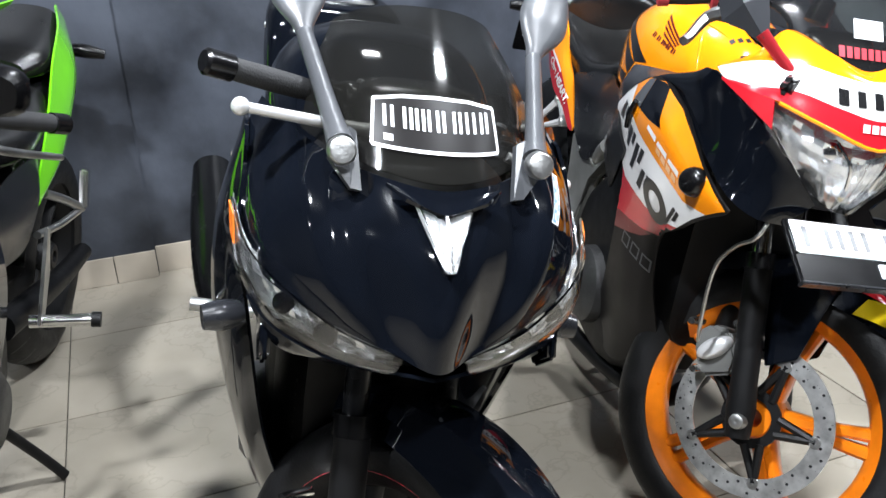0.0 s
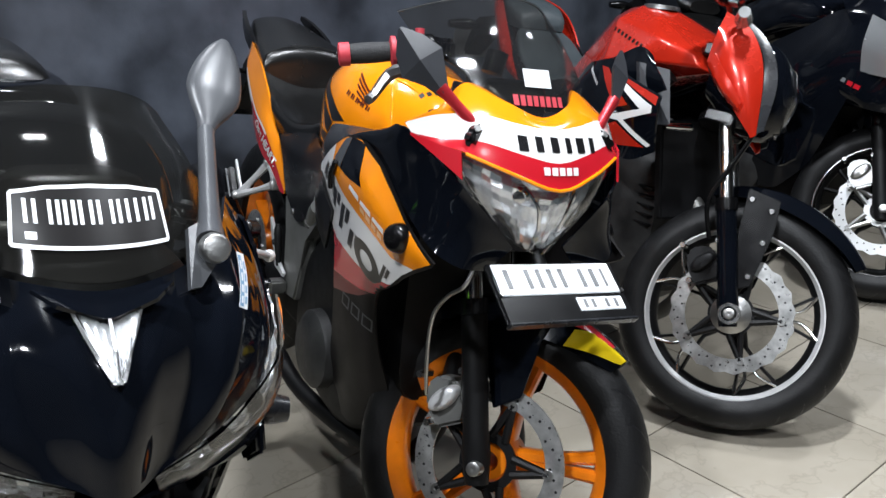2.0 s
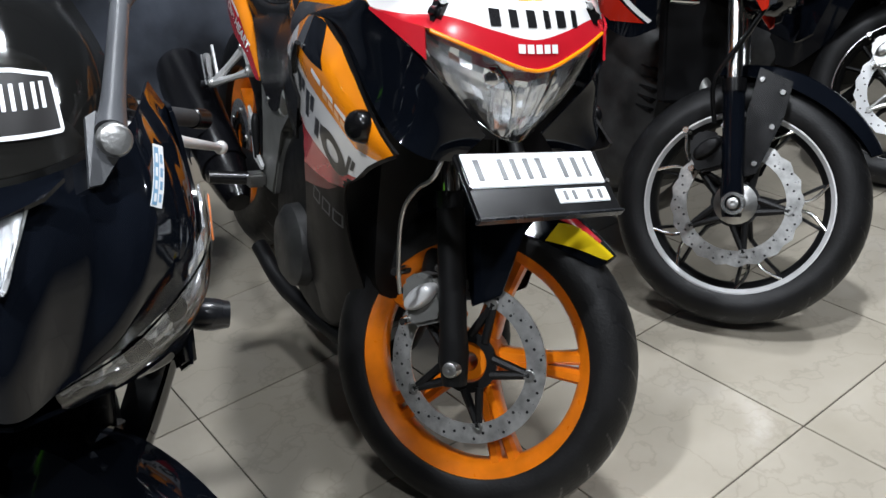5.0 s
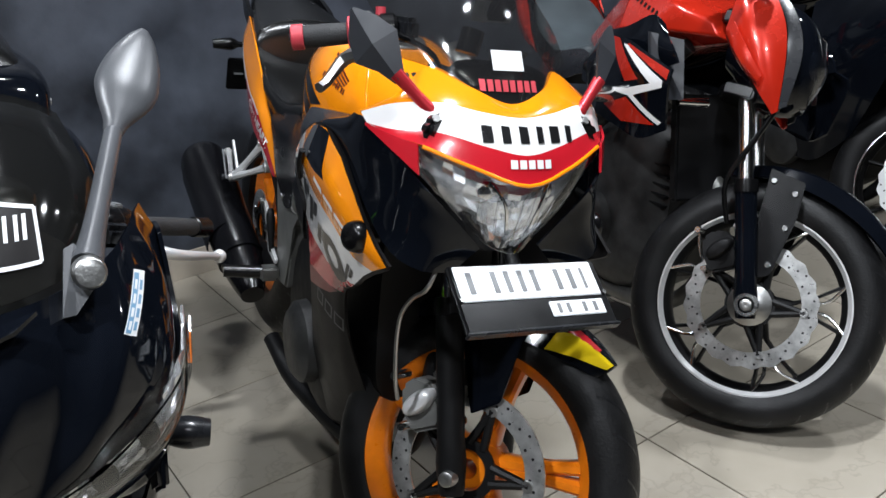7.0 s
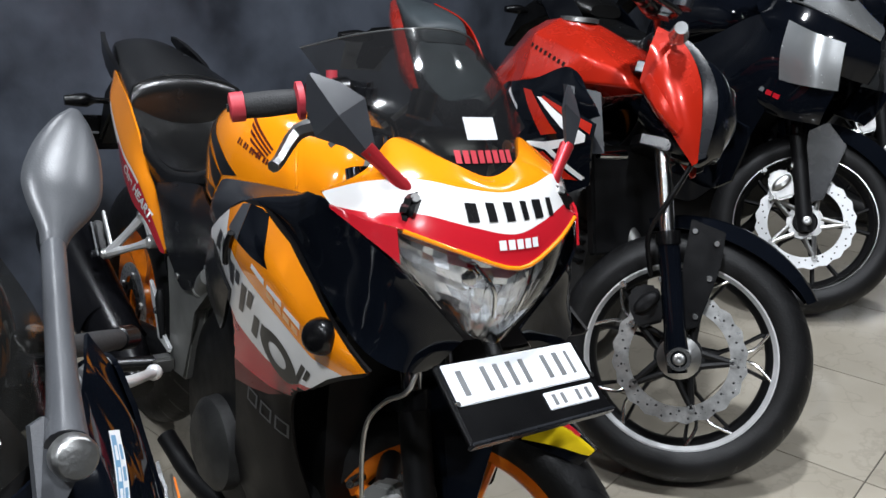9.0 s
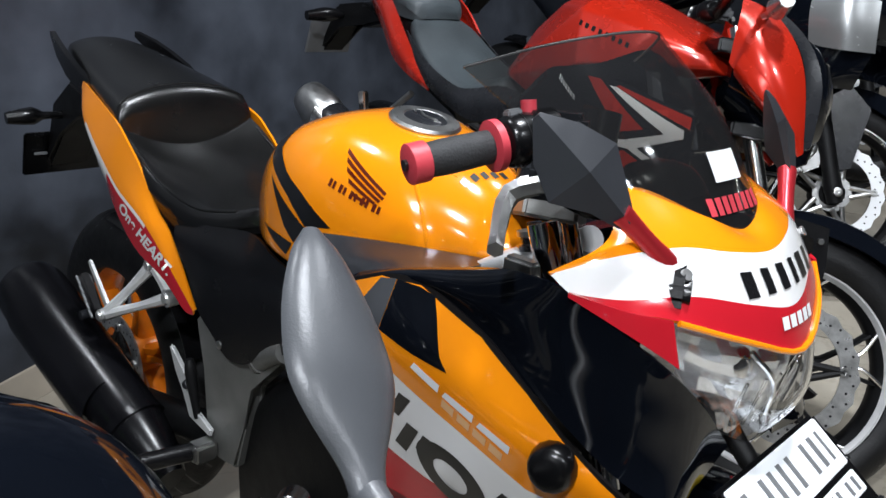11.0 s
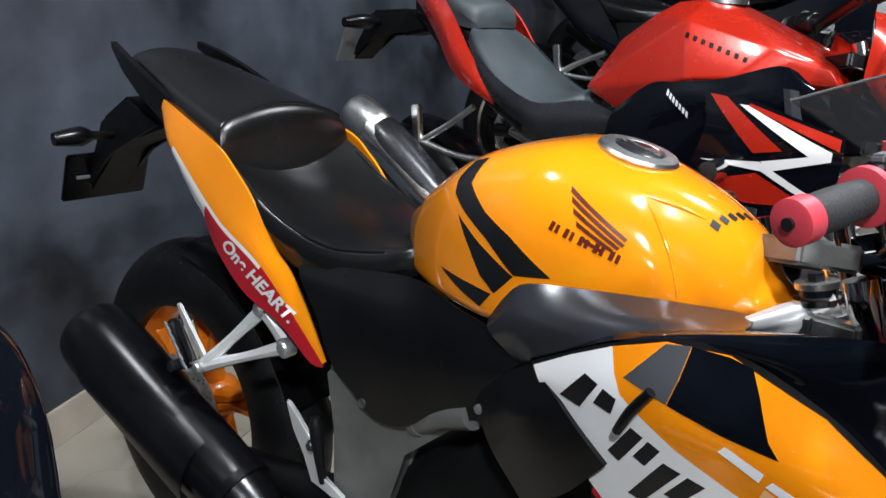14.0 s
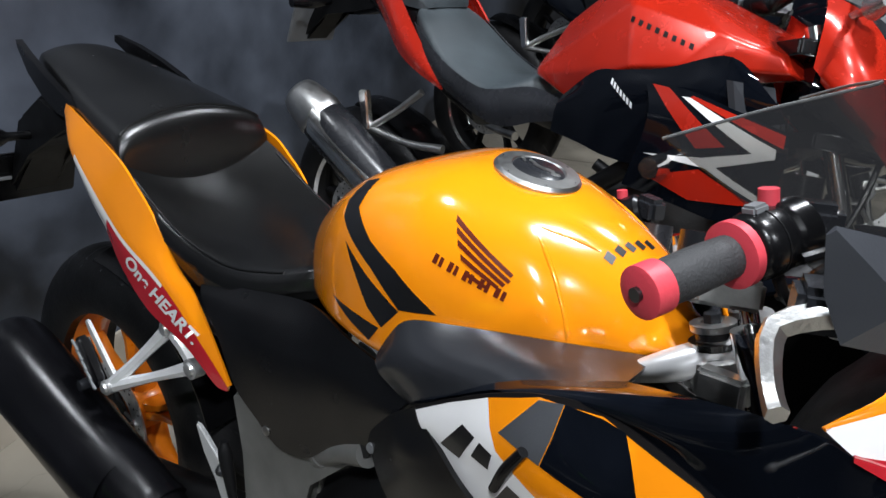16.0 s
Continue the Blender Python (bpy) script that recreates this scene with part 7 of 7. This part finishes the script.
        if fairing == "silver":
            P("upper_fairing", sheet(g([[(-0.06, -0.19, 0.92), (0.03, -0.18, 0.89), (0.10, -0.135, 0.87)], [(-0.055, -0.208, 0.83), (0.04, -0.19, 0.81), (0.11, -0.145, 0.79)], [(-0.045, -0.2, 0.745), (0.05, -0.19, 0.738), (0.115, -0.145, 0.735)]], 16, 8), 0.005), "silver", "silver upper fairing panel")
            low = sheet(g([[(-0.28, -0.2, 0.79), (-0.05, -0.205, 0.748), (0.11, -0.145, 0.737)], [(-0.22, -0.205, 0.715), (-0.04, -0.195, 0.67), (0.08, -0.135, 0.665)], [(-0.12, -0.175, 0.65), (0.0, -0.165, 0.635), (0.06, -0.115, 0.632)]], 18, 8), 0.005)
            lt = tree_of(low)
            lf = P("lower_fairing", low, "gloss_black", "glossy black lower fairing")
            sd = ((0, 0, 0), (1, 0, 0), (0, 0, 1), (0, -sgn, 0))
            decal("model_mark", [[(-0.17 + 0.03 * i, 0.728 - 0.009 * i), (-0.148 + 0.03 * i, 0.722 - 0.009 * i), (-0.143 + 0.03 * i, 0.735 - 0.009 * i), (-0.165 + 0.03 * i, 0.741 - 0.009 * i)] for i in range(3)], *sd, lt, M["mid_grey"], lf)
            decal("model_mark", [[(-0.08 + 0.025 * i, 0.70 - 0.007 * i), (-0.06 + 0.025 * i, 0.695 - 0.007 * i), (-0.055 + 0.025 * i, 0.709 - 0.007 * i), (-0.075 + 0.025 * i, 0.714 - 0.007 * i)] for i in range(2)], *sd, lt, M["red"], lf)
        if fairing:
            P("side_fairing", sheet(g([[(-0.44, -0.19, 0.80), (-0.3, -0.205, 0.86), (-0.15, -0.205, 0.93), (-0.05, -0.19, 0.90)], [(-0.4, -0.225, 0.7), (-0.28, -0.235, 0.74), (-0.14, -0.225, 0.8), (0.0, -0.19, 0.8)], [(-0.38, -0.22, 0.56), (-0.28, -0.225, 0.6), (-0.18, -0.215, 0.65), (-0.06, -0.19, 0.7)], [(-0.46, -0.15, 0.3), (-0.34, -0.15, 0.3), (-0.26, -0.15, 0.36), (-0.2, -0.15, 0.42)]], 22, 15), 0.005), "gloss_black", "black side fairing")
            P("cowl_side", sheet(g([[(-0.2, -0.2, 0.985), (-0.06, -0.165, 0.965), (0.06, -0.1, 0.92), (0.12, 0, 0.88)], [(-0.14, -0.215, 0.92), (-0.02, -0.175, 0.89), (0.08, -0.1, 0.85), (0.13, 0, 0.82)], [(-0.08, -0.2, 0.85), (0.0, -0.165, 0.82), (0.07, -0.09, 0.78), (0.11, 0, 0.76)]], 24, 8), 0.005), "gloss_black", "glossy black cowl side")
            P("cowl_top", sheet(g([[(-0.23, -0.15, 1.04), (-0.12, -0.115, 1.02), (-0.02, -0.06, 1.0), (0.0, 0, 0.99)], [(-0.21, -0.195, 0.992), (-0.06, -0.162, 0.972), (0.06, -0.098, 0.927), (0.12, 0, 0.887)]], 22, 6), 0.005), fairing, "silver cowl top panel")
            P("mirror", tube([(-0.06, sgn * 0.15, 0.98), (-0.12, sgn * 0.21, 1.05), (-0.16, sgn * 0.25, 1.08)], [0.012, 0.009, 0.009], 12), "satin_black", "black mirror")
            P("mirror_head", body([(-0.21, 1.06, 1.08, 1.1, 0.02, 3, 3), (-0.18, 1.045, 1.085, 1.12, 0.055, 3, 3), (-0.15, 1.055, 1.085, 1.11, 0.045, 3, 3)], 18, 3, yc=sgn * 0.29), "satin_black", "black mirror head")
    P("fuel_tank", body([(-0.76, 0.77, 0.80, 0.84, 0.05, 2.4, 2.4), (-0.70, 0.76, 0.84, 0.93, 0.11, 2.4, 2.6), (-0.58, 0.78, 0.87, 1.0, 0.15, 2.4, 2.6), (-0.44, 0.82, 0.90, 1.025, 0.172, 2.4, 2.6), (-0.3, 0.85, 0.91, 0.99, 0.155, 2.4, 2.6), (-0.22, 0.87, 0.91, 0.94, 0.1, 2.4, 2.4)], 36, 5), col if fairing != "silver" else "gloss_black", "fuel tank")
    P("rider_seat", body([(-0.71, 0.76, 0.79, 0.83, 0.07, 3, 3), (-0.82, 0.74, 0.79, 0.83, 0.13, 3.2, 3), (-0.95, 0.75, 0.81, 0.85, 0.145, 3.2, 3), (-1.06, 0.79, 0.84, 0.88, 0.12, 3, 3)], 32, 4), seat, "black vinyl rider seat")
    P("passenger_seat", body([(-1.05, 0.88, 0.90, 0.93, 0.08, 2.6, 3), (-1.12, 0.88, 0.92, 0.965, 0.12, 2.6, 3), (-1.25, 0.91, 0.945, 0.99, 0.10, 2.8, 3), (-1.38, 0.94, 0.97, 1.01, 0.07, 2.8, 3)], 32, 4), seat, "black vinyl passenger seat")
    P("tail_core", body([(-0.85, 0.64, 0.70, 0.76, 0.11, 4, 4), (-1.1, 0.75, 0.81, 0.88, 0.12, 4, 4), (-1.4, 0.9, 0.94, 0.98, 0.06, 4, 4)], 22, 4), "satin_black")
    P("rear_mudguard", slab([(-1.3, 0.88), (-1.46, 0.93), (-1.56, 0.88), (-1.65, 0.72), (-1.635, 0.71), (-1.53, 0.82), (-1.43, 0.85)], 0.1, Matrix(), 0.012), "matte_black", "black rear mudguard")
    P("headlamp", body([(-0.1, 0.79, 0.86, 0.93, 0.09, 3, 3), (0.02, 0.77, 0.85, 0.93, 0.1, 3, 3), (0.07, 0.8, 0.84, 0.88, 0.05, 3, 3)], 24, 3), "gloss_black", "dark headlamp")
    P("silencer", tube([(-0.86, -0.2, 0.33), (-0.95, -0.215, 0.38), (-1.15, -0.235, 0.46), (-1.33, -0.25, 0.54)], [0.03, 0.06, 0.062, 0.05], 24, k=4), "satin_black", "black silencer")
    rear_end(root, M[rim], lip=lip)
    engine(root)
    P("side_stand", tube([(-0.6, 0.13, 0.24), (-0.66, 0.2, 0.12), (-0.68, 0.245, 0.056)], 0.012, 10), "matte_black")
    return root


plain_bike(4.07, 1.56, 15.0, "black sport motorcycle with a silver cowl and pale wave disc", "gloss_black", "silver", lip=M["bright_alu"], disc_mat="sticker")
plain_bike(5.05, 1.62, 15.0, "dark motorcycle with a blue front mudguard", "gloss_black", "blue", accent="blue")
plain_bike(0.53, 1.55, 13.0, "bright green sport motorcycle with a black seat", "green", "green")
# ---- floor tiles and skirting, piece by piece ----
floor = bpy.data.objects["floor"]
tile_mesh = bpy.data.meshes.new("floor_tile")
bm = block(TX - 0.003, TY - 0.003, 0.008, Matrix.Translation((TX / 2, TY / 2, -0.004)), 0.001)
bm.to_mesh(tile_mesh)
bm.free()
tile_mesh.materials.append(tile_mat)
rest = bmesh.new()
gx0, gx1 = int(math.ceil((x0 - GX) / TX)), int((x1 - GX) / TX)
gy0, gy1 = int(math.ceil((y0 - GY) / TY)), int((WALL_Y - 0.02 - GY) / TY)
for i in range(gx0, gx1):
    for j in range(gy0, gy1 + 1):
        px_, py_ = GX + i * TX, GY + j * TY
        if py_ + TY > WALL_Y + 0.15:
            continue
        if -0.2 < px_ < 6.2 and py_ > -0.4:
            t = new("tile", tile_mesh)
            t.location = (px_, py_, 0.0)
            t.parent = floor
        else:
            block(TX - 0.003, TY - 0.003, 0.008, Matrix.Translation((px_ + TX / 2, py_ + TY / 2, -0.004)), 0, rest)
r = part("tile_field", rest, tile_mat, floor)
tagged(r, kind="stuff")
skirt = tagged(new("baseboard"), "beige tile baseboard with a pale top edge", "", "", "structure")
i = 0
sx = x0
while sx < x1 - 0.01:
    ex = 1.215 if sx < 1.215 - 0.02 and sx + TX > 1.215 else min(sx + TX, x1)
    yb = WALL_Y - (0.035 if sx < 1.21 else 0)
    part("skirting_tile", block(ex - sx - 0.003, 0.011, 0.1, Matrix.Translation(((sx + ex) / 2, yb - 0.0055, 0.05)), 0.0015), skirt_mat, skirt)
    sx = ex
